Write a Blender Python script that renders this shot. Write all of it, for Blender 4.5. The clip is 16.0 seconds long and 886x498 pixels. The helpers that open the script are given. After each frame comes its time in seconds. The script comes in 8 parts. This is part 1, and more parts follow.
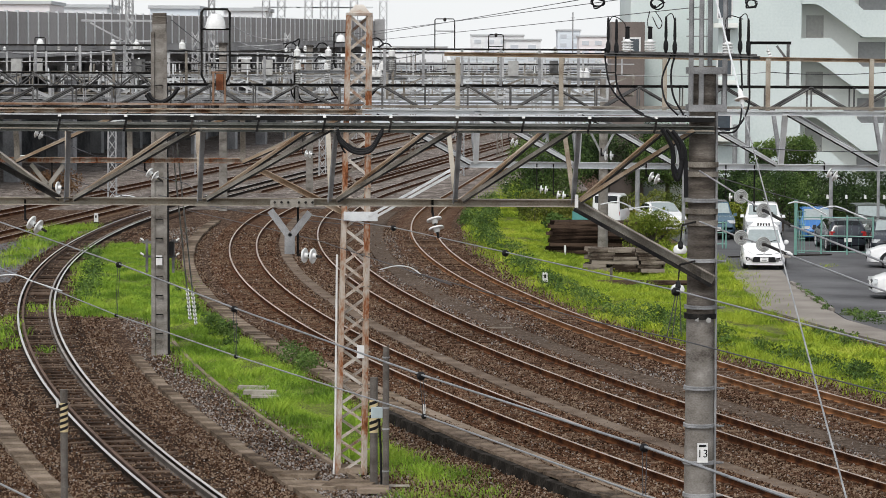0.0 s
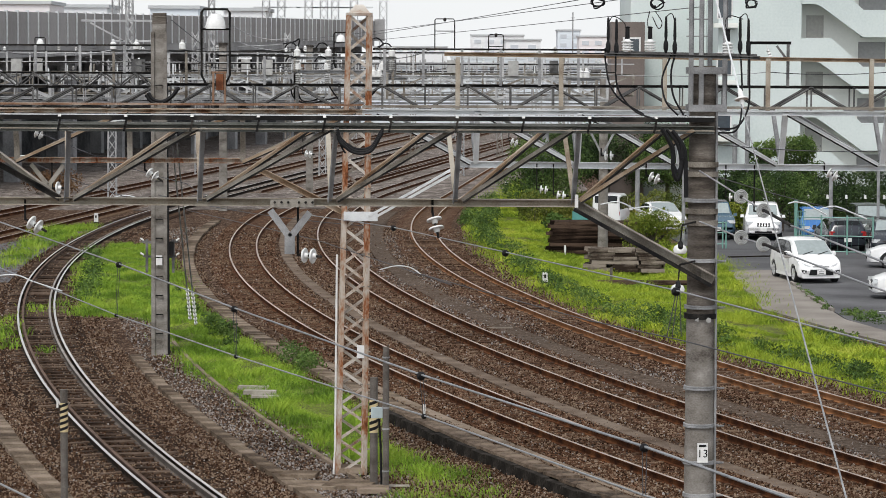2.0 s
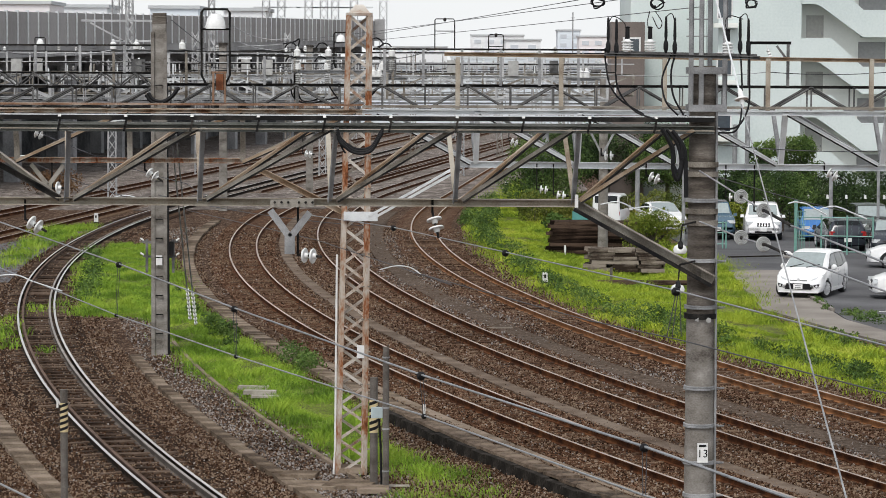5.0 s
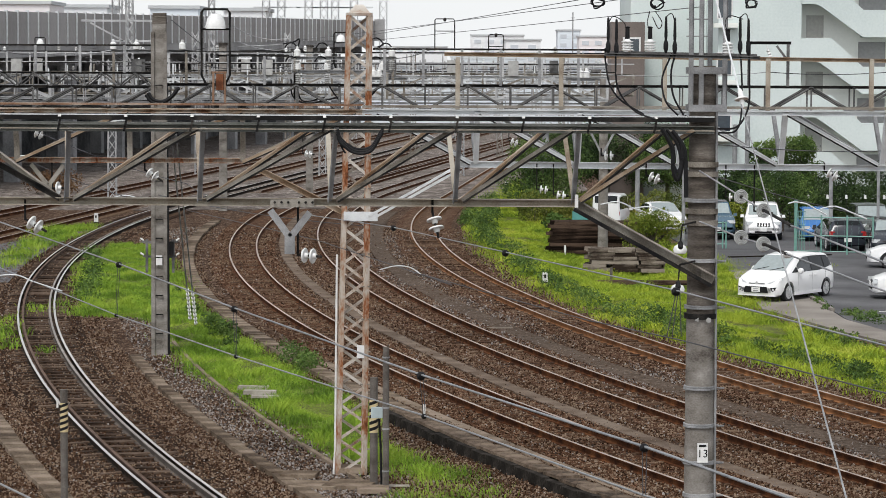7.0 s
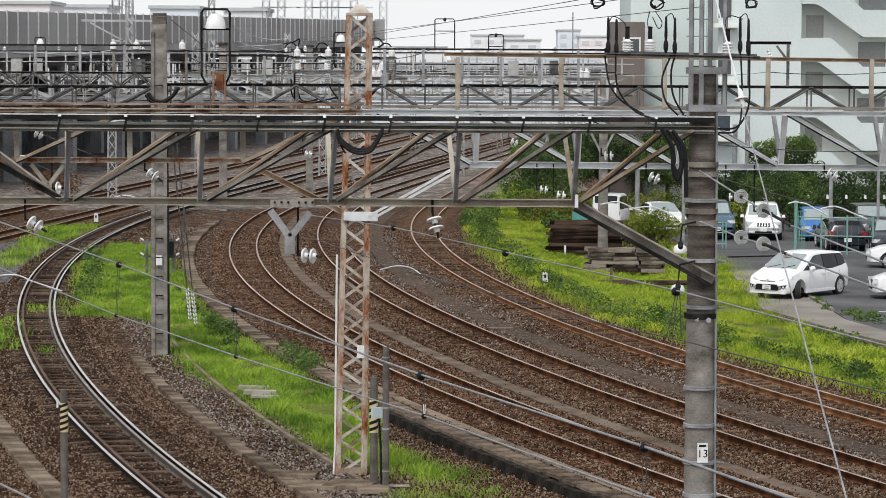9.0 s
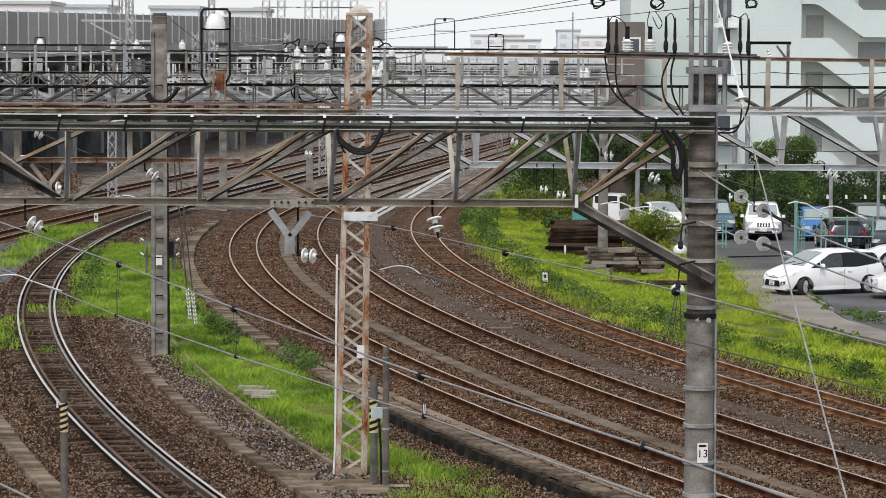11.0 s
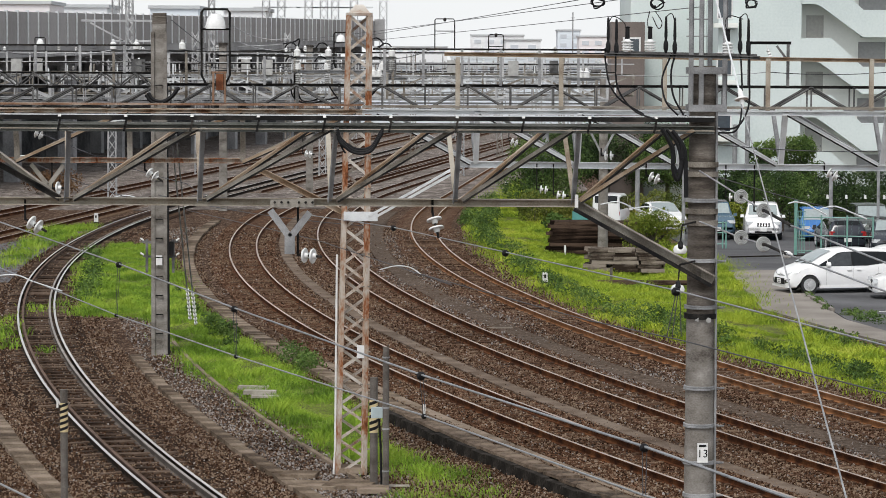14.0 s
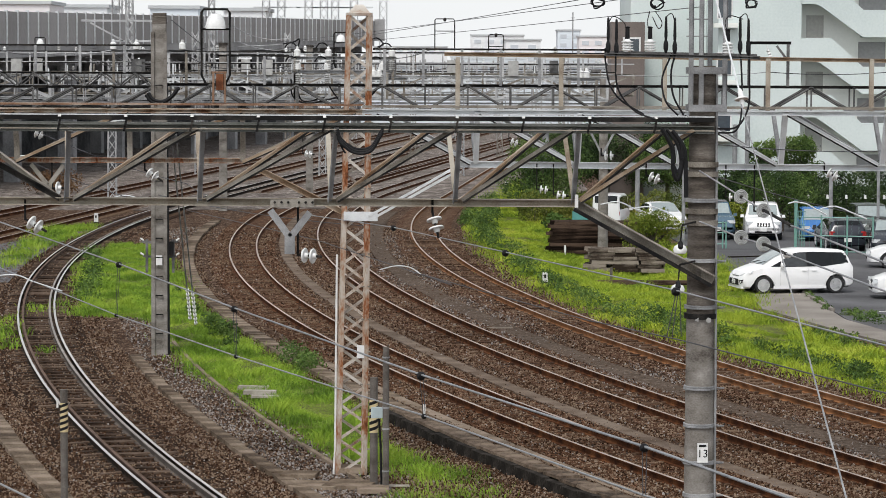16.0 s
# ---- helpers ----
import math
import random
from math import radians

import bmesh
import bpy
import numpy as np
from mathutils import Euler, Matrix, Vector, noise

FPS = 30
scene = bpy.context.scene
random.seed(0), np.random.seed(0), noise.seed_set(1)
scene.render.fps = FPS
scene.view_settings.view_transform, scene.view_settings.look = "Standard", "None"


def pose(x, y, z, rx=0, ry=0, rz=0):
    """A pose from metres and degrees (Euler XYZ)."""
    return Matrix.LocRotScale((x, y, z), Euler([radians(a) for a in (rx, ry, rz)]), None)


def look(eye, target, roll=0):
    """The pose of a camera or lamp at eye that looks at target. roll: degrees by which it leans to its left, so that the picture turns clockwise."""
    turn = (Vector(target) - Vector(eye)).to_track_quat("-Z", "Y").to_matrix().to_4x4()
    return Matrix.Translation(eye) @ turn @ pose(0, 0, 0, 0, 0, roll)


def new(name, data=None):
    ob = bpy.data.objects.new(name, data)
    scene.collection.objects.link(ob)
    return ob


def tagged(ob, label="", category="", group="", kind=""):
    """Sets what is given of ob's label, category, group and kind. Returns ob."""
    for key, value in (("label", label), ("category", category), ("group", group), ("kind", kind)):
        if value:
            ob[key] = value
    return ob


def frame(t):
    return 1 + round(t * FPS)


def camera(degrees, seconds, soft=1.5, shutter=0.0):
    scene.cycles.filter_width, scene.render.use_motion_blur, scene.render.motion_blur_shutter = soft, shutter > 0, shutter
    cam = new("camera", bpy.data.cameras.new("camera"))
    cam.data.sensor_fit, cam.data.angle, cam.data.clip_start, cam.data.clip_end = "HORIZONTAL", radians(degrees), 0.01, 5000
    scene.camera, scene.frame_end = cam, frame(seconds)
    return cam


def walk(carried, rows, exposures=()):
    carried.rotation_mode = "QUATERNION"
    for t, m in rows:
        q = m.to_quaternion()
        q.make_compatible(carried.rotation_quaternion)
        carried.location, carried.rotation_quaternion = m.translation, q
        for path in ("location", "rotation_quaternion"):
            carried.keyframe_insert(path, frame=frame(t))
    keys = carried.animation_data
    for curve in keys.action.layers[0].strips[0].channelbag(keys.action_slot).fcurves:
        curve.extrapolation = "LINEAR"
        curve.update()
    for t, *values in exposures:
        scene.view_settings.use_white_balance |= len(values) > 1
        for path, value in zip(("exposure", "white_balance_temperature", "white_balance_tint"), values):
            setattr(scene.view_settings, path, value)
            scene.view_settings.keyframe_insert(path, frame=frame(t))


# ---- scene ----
# Overcast railway junction seen from a footbridge beside a car park.
cam = camera(17.83, 16.0, soft=0.75)
EYE = (0.0, 0.0, 8.1)
CAMERA_POSE = Matrix.Translation(EYE) @ pose(0, 0, 0, 90 - 3.845, 0, 0) @ pose(0, 0, 0, 0, 0, 0.25)
walk(cam, [(0.0, CAMERA_POSE), (16.0, CAMERA_POSE)], exposures=[(0.0, 0.62, 6550, 10), (16.0, 0.62, 6550, 10)])

# ---- sky and sun (bright overcast) ----
SUN_UP, SUN_TURN = radians(58), radians(200)
world = bpy.data.worlds.new("overcast_sky")
scene.world = world
world.use_nodes = True
wn, wl = world.node_tree.nodes, world.node_tree.links
wn.clear()
sky = wn.new("ShaderNodeTexSky")
sky.sky_type, sky.sun_disc = "NISHITA", False
sky.sun_elevation, sky.sun_rotation = SUN_UP, SUN_TURN
sky.air_density, sky.dust_density, sky.ozone_density = 1.0, 1.0, 1.0
pale = wn.new("ShaderNodeHueSaturation")
pale.inputs["Saturation"].default_value = 0.22
back = wn.new("ShaderNodeBackground")
back.inputs["Strength"].default_value = 0.13
wout = wn.new("ShaderNodeOutputWorld")
wl.new(sky.outputs[0], pale.inputs["Color"])
wl.new(pale.outputs[0], back.inputs["Color"])
wl.new(back.outputs[0], wout.inputs["Surface"])
sun = new("sun", bpy.data.lights.new("sun", "SUN"))
sun.data.energy, sun.data.angle, sun.data.color = 1.5, radians(18), (1.0, 0.97, 0.93)
sun_dir = Vector((math.sin(SUN_TURN) * math.cos(SUN_UP), math.cos(SUN_TURN) * math.cos(SUN_UP), math.sin(SUN_UP)))
sun.matrix_world = look(sun_dir * 200, (0, 0, 0))


# ---- materials ----
from mathutils.bvhtree import BVHTree


def surf(name, cols, scale=3.0, rough=0.75, metal=0.0, bump=0.15, grain=60.0, spread=0.35, stretch=(1, 1, 1), rand=0.0, spec=0.5):
    """Two scales of colour variation, and fine relief. cols: two to four linear colours."""
    m = bpy.data.materials.new(name)
    m.use_nodes = True
    n, l = m.node_tree.nodes, m.node_tree.links
    bs = n["Principled BSDF"]
    tc, mp = n.new("ShaderNodeTexCoord"), n.new("ShaderNodeMapping")
    mp.inputs["Scale"].default_value = stretch
    l.new(tc.outputs["Object"], mp.inputs["Vector"])
    big, fine = n.new("ShaderNodeTexNoise"), n.new("ShaderNodeTexNoise")
    big.inputs["Scale"].default_value, big.inputs["Detail"].default_value = scale, 6
    fine.inputs["Scale"].default_value, fine.inputs["Detail"].default_value = grain, 3
    l.new(mp.outputs[0], big.inputs["Vector"])
    l.new(mp.outputs[0], fine.inputs["Vector"])
    mix = n.new("ShaderNodeMath")
    mix.operation = "MULTIPLY_ADD"
    mix.inputs[1].default_value = 0.4
    l.new(fine.outputs["Fac"], mix.inputs[0])
    add = n.new("ShaderNodeMath")
    add.operation = "ADD"
    l.new(big.outputs["Fac"], mix.inputs[2])
    l.new(mix.outputs[0], add.inputs[0])
    add.inputs[1].default_value = -0.2
    fac = add
    if rand:
        info = n.new("ShaderNodeObjectInfo")
        r = n.new("ShaderNodeMath")
        r.operation = "MULTIPLY_ADD"
        r.inputs[1].default_value = rand
        l.new(info.outputs["Random"], r.inputs[0])
        l.new(add.outputs[0], r.inputs[2])
        fac = n.new("ShaderNodeMath")
        fac.operation = "SUBTRACT"
        l.new(r.outputs[0], fac.inputs[0])
        fac.inputs[1].default_value = rand / 2
    ramp = n.new("ShaderNodeValToRGB")
    e = ramp.color_ramp.elements
    k = len(cols)
    while len(e) < k:
        e.new(0.5)
    for i, c in enumerate(cols):
        e[i].position = 0.5 - spread / 2 + spread * i / (k - 1)
        e[i].color = (*c, 1)
    l.new(fac.outputs[0], ramp.inputs["Fac"])
    l.new(ramp.outputs[0], bs.inputs["Base Color"])
    bs.inputs["Roughness"].default_value, bs.inputs["Metallic"].default_value = rough, metal
    bs.inputs["Specular IOR Level"].default_value = spec
    if bump:
        b = n.new("ShaderNodeBump")
        b.inputs["Strength"].default_value, b.inputs["Distance"].default_value = bump, 0.02
        l.new(fine.outputs["Fac"], b.inputs["Height"])
        l.new(b.outputs[0], bs.inputs["Normal"])
    return m


def ballast(name, stones, wash, size=14.0, mixin=0.45):
    """Crushed stone: one colour a stone, a rusty wash at a larger scale, relief from the stones."""
    m = bpy.data.materials.new(name)
    m.use_nodes = True
    n, l = m.node_tree.nodes, m.node_tree.links
    bs = n["Principled BSDF"]
    tc = n.new("ShaderNodeTexCoord")
    vo = n.new("ShaderNodeTexVoronoi")
    vo.inputs["Scale"].default_value = size
    l.new(tc.outputs["Object"], vo.inputs["Vector"])
    sep = n.new("ShaderNodeSeparateColor")
    l.new(vo.outputs["Color"], sep.inputs[0])
    r1 = n.new("ShaderNodeValToRGB")
    e = r1.color_ramp.elements
    while len(e) < len(stones):
        e.new(0.5)
    for i, c in enumerate(stones):
        e[i].position, e[i].color = (i / (len(stones) - 1)) ** 0.75, (*c, 1)
    v2, sep2, both = n.new("ShaderNodeTexVoronoi"), n.new("ShaderNodeSeparateColor"), n.new("ShaderNodeMix")
    v2.inputs["Scale"].default_value = size * 0.42
    l.new(tc.outputs["Object"], v2.inputs["Vector"])
    l.new(v2.outputs["Color"], sep2.inputs[0])
    both.inputs[0].default_value = 0.42
    l.new(sep.outputs[0], both.inputs[2])
    l.new(sep2.outputs[0], both.inputs[3])
    l.new(both.outputs[0], r1.inputs["Fac"])
    big = n.new("ShaderNodeTexNoise")
    big.inputs["Scale"].default_value, big.inputs["Detail"].default_value = 0.35, 5
    l.new(tc.outputs["Object"], big.inputs["Vector"])
    r2 = n.new("ShaderNodeValToRGB")
    r2.color_ramp.elements[0].position, r2.color_ramp.elements[0].color = 0.35, (*wash[0], 1)
    r2.color_ramp.elements[1].position, r2.color_ramp.elements[1].color = 0.65, (*wash[1], 1)
    l.new(big.outputs["Fac"], r2.inputs["Fac"])
    mx = n.new("ShaderNodeMix")
    mx.data_type = "RGBA"
    mx.inputs[0].default_value = mixin
    l.new(r1.outputs[0], mx.inputs[6])
    l.new(r2.outputs[0], mx.inputs[7])
    l.new(mx.outputs[2], bs.inputs["Base Color"])
    bs.inputs["Roughness"].default_value = 1.0
    bs.inputs["Specular IOR Level"].default_value = 0.05
    b = n.new("ShaderNodeBump")
    b.inputs["Strength"].default_value, b.inputs["Distance"].default_value = 1.0, 0.08
    b.invert = True
    l.new(vo.outputs["Distance"], b.inputs["Height"])
    l.new(b.outputs[0], bs.inputs["Normal"])
    return m


def plain(name, c, rough=0.5, metal=0.0):
    return surf(name, [tuple(v * 0.85 for v in c), c], 6, rough, metal, 0.05, 40)


M_BALLAST = ballast("ballast_stone", [(0.002, 0.0012, 0.0008), (0.064, 0.038, 0.025), (0.152, 0.098, 0.067), (0.58, 0.46, 0.365)],
                    [(0.080, 0.044, 0.027), (0.122, 0.081, 0.058)], 17.0, 0.2)
M_BED = ballast("rusty_ballast", [(0.002, 0.001, 0.0008), (0.076, 0.040, 0.024), (0.165, 0.096, 0.062), (0.45, 0.325, 0.245)],
                [(0.084, 0.043, 0.025), (0.138, 0.079, 0.050)], 17.0, 0.22)
M_RUSTBED = ballast("orange_rust_ballast", [(0.002, 0.001, 0.0008), (0.078, 0.037, 0.020), (0.17, 0.092, 0.054), (0.45, 0.315, 0.22)],
                    [(0.092, 0.043, 0.023), (0.147, 0.076, 0.043)], 17.0, 0.22)
M_DARKBED = ballast("dark_greasy_ballast", [(0.003, 0.002, 0.0015), (0.024, 0.014, 0.009), (0.058, 0.036, 0.025), (0.15, 0.11, 0.085)],
                    [(0.034, 0.019, 0.012), (0.062, 0.037, 0.025)], 17.0, 0.25)
M_DARKWOOD = surf("dark_oily_sleeper", [(0.020, 0.013, 0.009), (0.062, 0.041, 0.029), (0.15, 0.108, 0.08)], 4, 0.95, 0, 0.5, 40, 0.5, stretch=(1, 5, 5), rand=0.45, spec=0.1)
# main track's rail sides: rust, with their shade put into the near-black colour
M_RAILSHADE = surf("black_rail_grime", [(0.004, 0.003, 0.002), (0.014, 0.009, 0.006), (0.05, 0.03, 0.02)], 3, 0.9, 0, 0.2, 60, 0.45, spec=0.1)
M_GREYBED = ballast("grey_ballast", [(0.05, 0.05, 0.055), (0.13, 0.13, 0.14), (0.22, 0.22, 0.235), (0.36, 0.36, 0.37)],
                    [(0.10, 0.095, 0.095), (0.17, 0.17, 0.175)])
M_CINDER = ballast("fine_cinder", [(0.02, 0.015, 0.011), (0.10, 0.075, 0.058), (0.17, 0.132, 0.105), (0.36, 0.30, 0.25)],
                   [(0.10, 0.071, 0.053), (0.165, 0.126, 0.097)], 20.0, 0.45)
M_TROUGH = surf("trough_concrete", [(0.05, 0.035, 0.024), (0.13, 0.098, 0.07), (0.24, 0.19, 0.145)], 1.6, 0.95, 0, 0.6, 22, 0.45, rand=0.3, spec=0.1)
M_CONCRETE = surf("pole_concrete", [(0.075, 0.065, 0.056), (0.175, 0.16, 0.142), (0.24, 0.225, 0.205), (0.33, 0.315, 0.29)], 2.2, 0.95, 0, 0.4, 30, 0.5, stretch=(1, 1, 1.6), spec=0.1)
M_MASTHEAD = surf("grimy_mast_concrete", [(0.025, 0.021, 0.018), (0.075, 0.064, 0.054), (0.125, 0.11, 0.095), (0.22, 0.20, 0.18)], 1.3, 0.95, 0, 0.4, 24, 0.5, stretch=(1, 1, 6), spec=0.1)
M_COPING = surf("dirty_coping_concrete", [(0.03, 0.022, 0.016), (0.115, 0.085, 0.062), (0.19, 0.148, 0.112)], 2.2, 0.95, 0, 0.6, 22, 0.4, rand=0.2, spec=0.1)
M_DARKCONC = surf("sooty_concrete", [(0.008, 0.007, 0.006), (0.025, 0.022, 0.019), (0.075, 0.066, 0.058)], 1.8, 1.0, 0, 0.6, 20, 0.5, spec=0.05)
M_GALV = surf("galvanised_steel", [(0.14, 0.145, 0.15), (0.26, 0.265, 0.27), (0.40, 0.405, 0.41)], 3, 0.6, 0.1, 0.1, 50, 0.5, spec=0.3)
M_SLAB = surf("pale_concrete_slab", [(0.24, 0.215, 0.18), (0.40, 0.37, 0.32)], 3, 0.95, 0, 0.4, 30, spec=0.1)
M_OLDGALV = surf("weathered_steel", [(0.09, 0.074, 0.058), (0.22, 0.20, 0.17), (0.36, 0.34, 0.30)], 2.2, 0.75, 0.0, 0.15, 50, 0.45, spec=0.25)
M_GREENGREY = surf("dark_green_grey_steel", [(0.035, 0.038, 0.034), (0.105, 0.11, 0.10), (0.20, 0.205, 0.19)], 2.0, 0.7, 0, 0.1, 50, 0.45, stretch=(0.5, 1, 1), spec=0.25)
M_CHORD = surf("cream_stained_steel", [(0.18, 0.135, 0.095), (0.35, 0.31, 0.25), (0.46, 0.43, 0.37)], 1.8, 0.75, 0, 0.15, 50, 0.45, spec=0.25)
M_TANSTEEL = surf("tan_stained_steel", [(0.14, 0.072, 0.035), (0.29, 0.21, 0.14), (0.42, 0.36, 0.29)], 1.8, 0.8, 0, 0.15, 50, 0.45, spec=0.2)
M_RUSTSTEEL = surf("rusty_steel", [(0.12, 0.055, 0.03), (0.22, 0.125, 0.075), (0.33, 0.27, 0.22)], 1.4, 0.85, 0.05, 0.2, 50, spread=0.3)
M_RUSTRED = surf("red_rust_steel", [(0.08, 0.03, 0.016), (0.17, 0.065, 0.032), (0.25, 0.12, 0.07)], 3, 0.9, 0, 0.2, 40, spec=0.1)
M_RUSTCREAM = surf("rust_blotched_cream_steel", [(0.11, 0.05, 0.028), (0.25, 0.17, 0.11), (0.40, 0.35, 0.29), (0.45, 0.41, 0.35)], 2.4, 0.85, 0, 0.2, 50, spread=0.4, spec=0.2)
M_FLAKING = surf("flaking_paint_steel", [(0.10, 0.035, 0.015), (0.27, 0.10, 0.04), (0.37, 0.27, 0.20), (0.46, 0.40, 0.34), (0.50, 0.45, 0.40)], 3.2, 0.85, 0, 0.2, 30, spread=0.42, stretch=(1, 1, 0.45), spec=0.2)
M_PALELACE = surf("pale_chipped_paint", [(0.22, 0.11, 0.06), (0.42, 0.38, 0.33), (0.52, 0.49, 0.45)], 2.6, 0.8, 0, 0.2, 40, spread=0.42, spec=0.2)
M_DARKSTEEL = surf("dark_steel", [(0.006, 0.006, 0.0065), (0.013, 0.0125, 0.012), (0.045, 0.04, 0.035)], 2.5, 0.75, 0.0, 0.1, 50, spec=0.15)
M_WHITESTEEL = surf("pale_galvanised_steel", [(0.50, 0.52, 0.53), (0.60, 0.62, 0.63), (0.68, 0.70, 0.71)], 3, 0.5, 0.1, 0.05, 50)
M_RAILRUST = surf("rail_rust", [(0.016, 0.006, 0.003), (0.065, 0.024, 0.010), (0.15, 0.062, 0.025)], 3, 0.9, 0, 0.2, 60, 0.45, spec=0.08)
M_RAILORANGE = surf("rail_orange_rust", [(0.10, 0.045, 0.02), (0.19, 0.085, 0.035), (0.27, 0.13, 0.06)], 2, 0.85, 0.05, 0.2, 60, spec=0.1)
M_MIDSTEEL = surf("dull_grey_steel", [(0.04, 0.04, 0.04), (0.10, 0.10, 0.10), (0.19, 0.19, 0.185)], 2.5, 0.75, 0.0, 0.1, 50, 0.45, spec=0.2)
M_POLISHED = surf("polished_rail", [(0.55, 0.53, 0.50), (0.66, 0.64, 0.62)], 4, 0.35, 0.6, 0.02, 60)
M_DULLHEAD = surf("dull_rail_head", [(0.30, 0.23, 0.185), (0.45, 0.38, 0.33)], 2, 0.5, 0.3, 0.05, 60)
M_GUARDGREY = surf("grey_worn_guard_rail", [(0.20, 0.175, 0.155), (0.33, 0.30, 0.275)], 2, 0.6, 0.2, 0.05, 60)
M_GUARDSIDE = surf("dull_guard_rail_side", [(0.06, 0.047, 0.039), (0.13, 0.11, 0.096)], 2, 0.8, 0.1, 0.05, 60, spec=0.2)
M_GUARDRUST = surf("brown_guard_rail", [(0.075, 0.045, 0.032), (0.135, 0.088, 0.066)], 2, 0.85, 0, 0.1, 60, spec=0.2)
M_SLEEPER = surf("weathered_sleeper", [(0.035, 0.018, 0.011), (0.088, 0.052, 0.032), (0.165, 0.112, 0.075)], 4, 0.95, 0, 0.5, 40, 0.5, stretch=(1, 5, 5), rand=0.45, spec=0.1)
M_SOIL = surf("grassy_soil", [(0.05, 0.045, 0.018), (0.09, 0.10, 0.026), (0.13, 0.15, 0.036)], 0.9, 0.95, 0, 0.5, 12, spec=0.1)
M_ASPHALT = surf("car_park_asphalt", [(0.068, 0.068, 0.071), (0.098, 0.098, 0.102), (0.13, 0.13, 0.134)], 0.35, 0.8, 0, 0.3, 60, spec=0.1)
M_TRODDEN = surf("trodden_brown_path", [(0.075, 0.054, 0.040), (0.135, 0.102, 0.078), (0.20, 0.162, 0.13)], 1.1, 1.0, 0, 0.5, 26, 0.45, spec=0.05)
M_PATH = surf("worn_concrete_path", [(0.175, 0.156, 0.136), (0.225, 0.205, 0.182), (0.27, 0.248, 0.222)], 0.5, 0.9, 0, 0.12, 30, spec=0.1)
M_PORCELAIN = plain("white_porcelain", (0.78, 0.79, 0.78), 0.2)
M_GREYPORC = surf("grey_porcelain", [(0.30, 0.30, 0.29), (0.42, 0.42, 0.41)], 5, 0.3, 0, 0.02, 40)
M_RING = plain("pale_glass_rim", (0.52, 0.54, 0.53), 0.2)
M_BLACK = surf("black_rubber", [(0.006, 0.006, 0.007), (0.013, 0.013, 0.014)], 6, 0.6, 0, 0.05, 40, spec=0.2)
M_WIRE = surf("grey_wire", [(0.20, 0.21, 0.22), (0.32, 0.33, 0.34)], 5, 0.5, 0.4, 0, 40)
M_DARKWIRE = plain("dark_wire", (0.05, 0.05, 0.055), 0.6)
M_WHITEPAINT = plain("white_paint", (0.75, 0.75, 0.74), 0.5)
M_CARWHITE = surf("white_car_paint", [(0.77, 0.77, 0.77), (0.79, 0.79, 0.79)], 2, 0.18, 0, 0, 40)
M_TYRE = plain("tyre_rubber", (0.02, 0.02, 0.021), 0.85)
M_ALLOY = plain("alloy_wheel", (0.66, 0.66, 0.67), 0.35, 0.25)
M_GLASSDARK = surf("tinted_glass", [(0.010, 0.012, 0.013), (0.014, 0.016, 0.018)], 6, 0.05, 0, 0, 40, spec=0.22)
M_DOORGLASS = surf("light_tinted_glass", [(0.030, 0.034, 0.036), (0.05, 0.055, 0.058)], 6, 0.05, 0, 0, 40, spec=0.5)
M_GAP = plain("panel_gap", (0.30, 0.30, 0.30), 0.7)
# the sky's reflection in the glass is put into this pale colour
M_SCREEN = plain("windscreen_glass", (0.30, 0.345, 0.345), 0.05)
M_BUILD = surf("pale_render_wall", [(0.53, 0.60, 0.59), (0.60, 0.665, 0.65), (0.64, 0.70, 0.69)], 0.12, 0.85, 0, 0.05, 8)


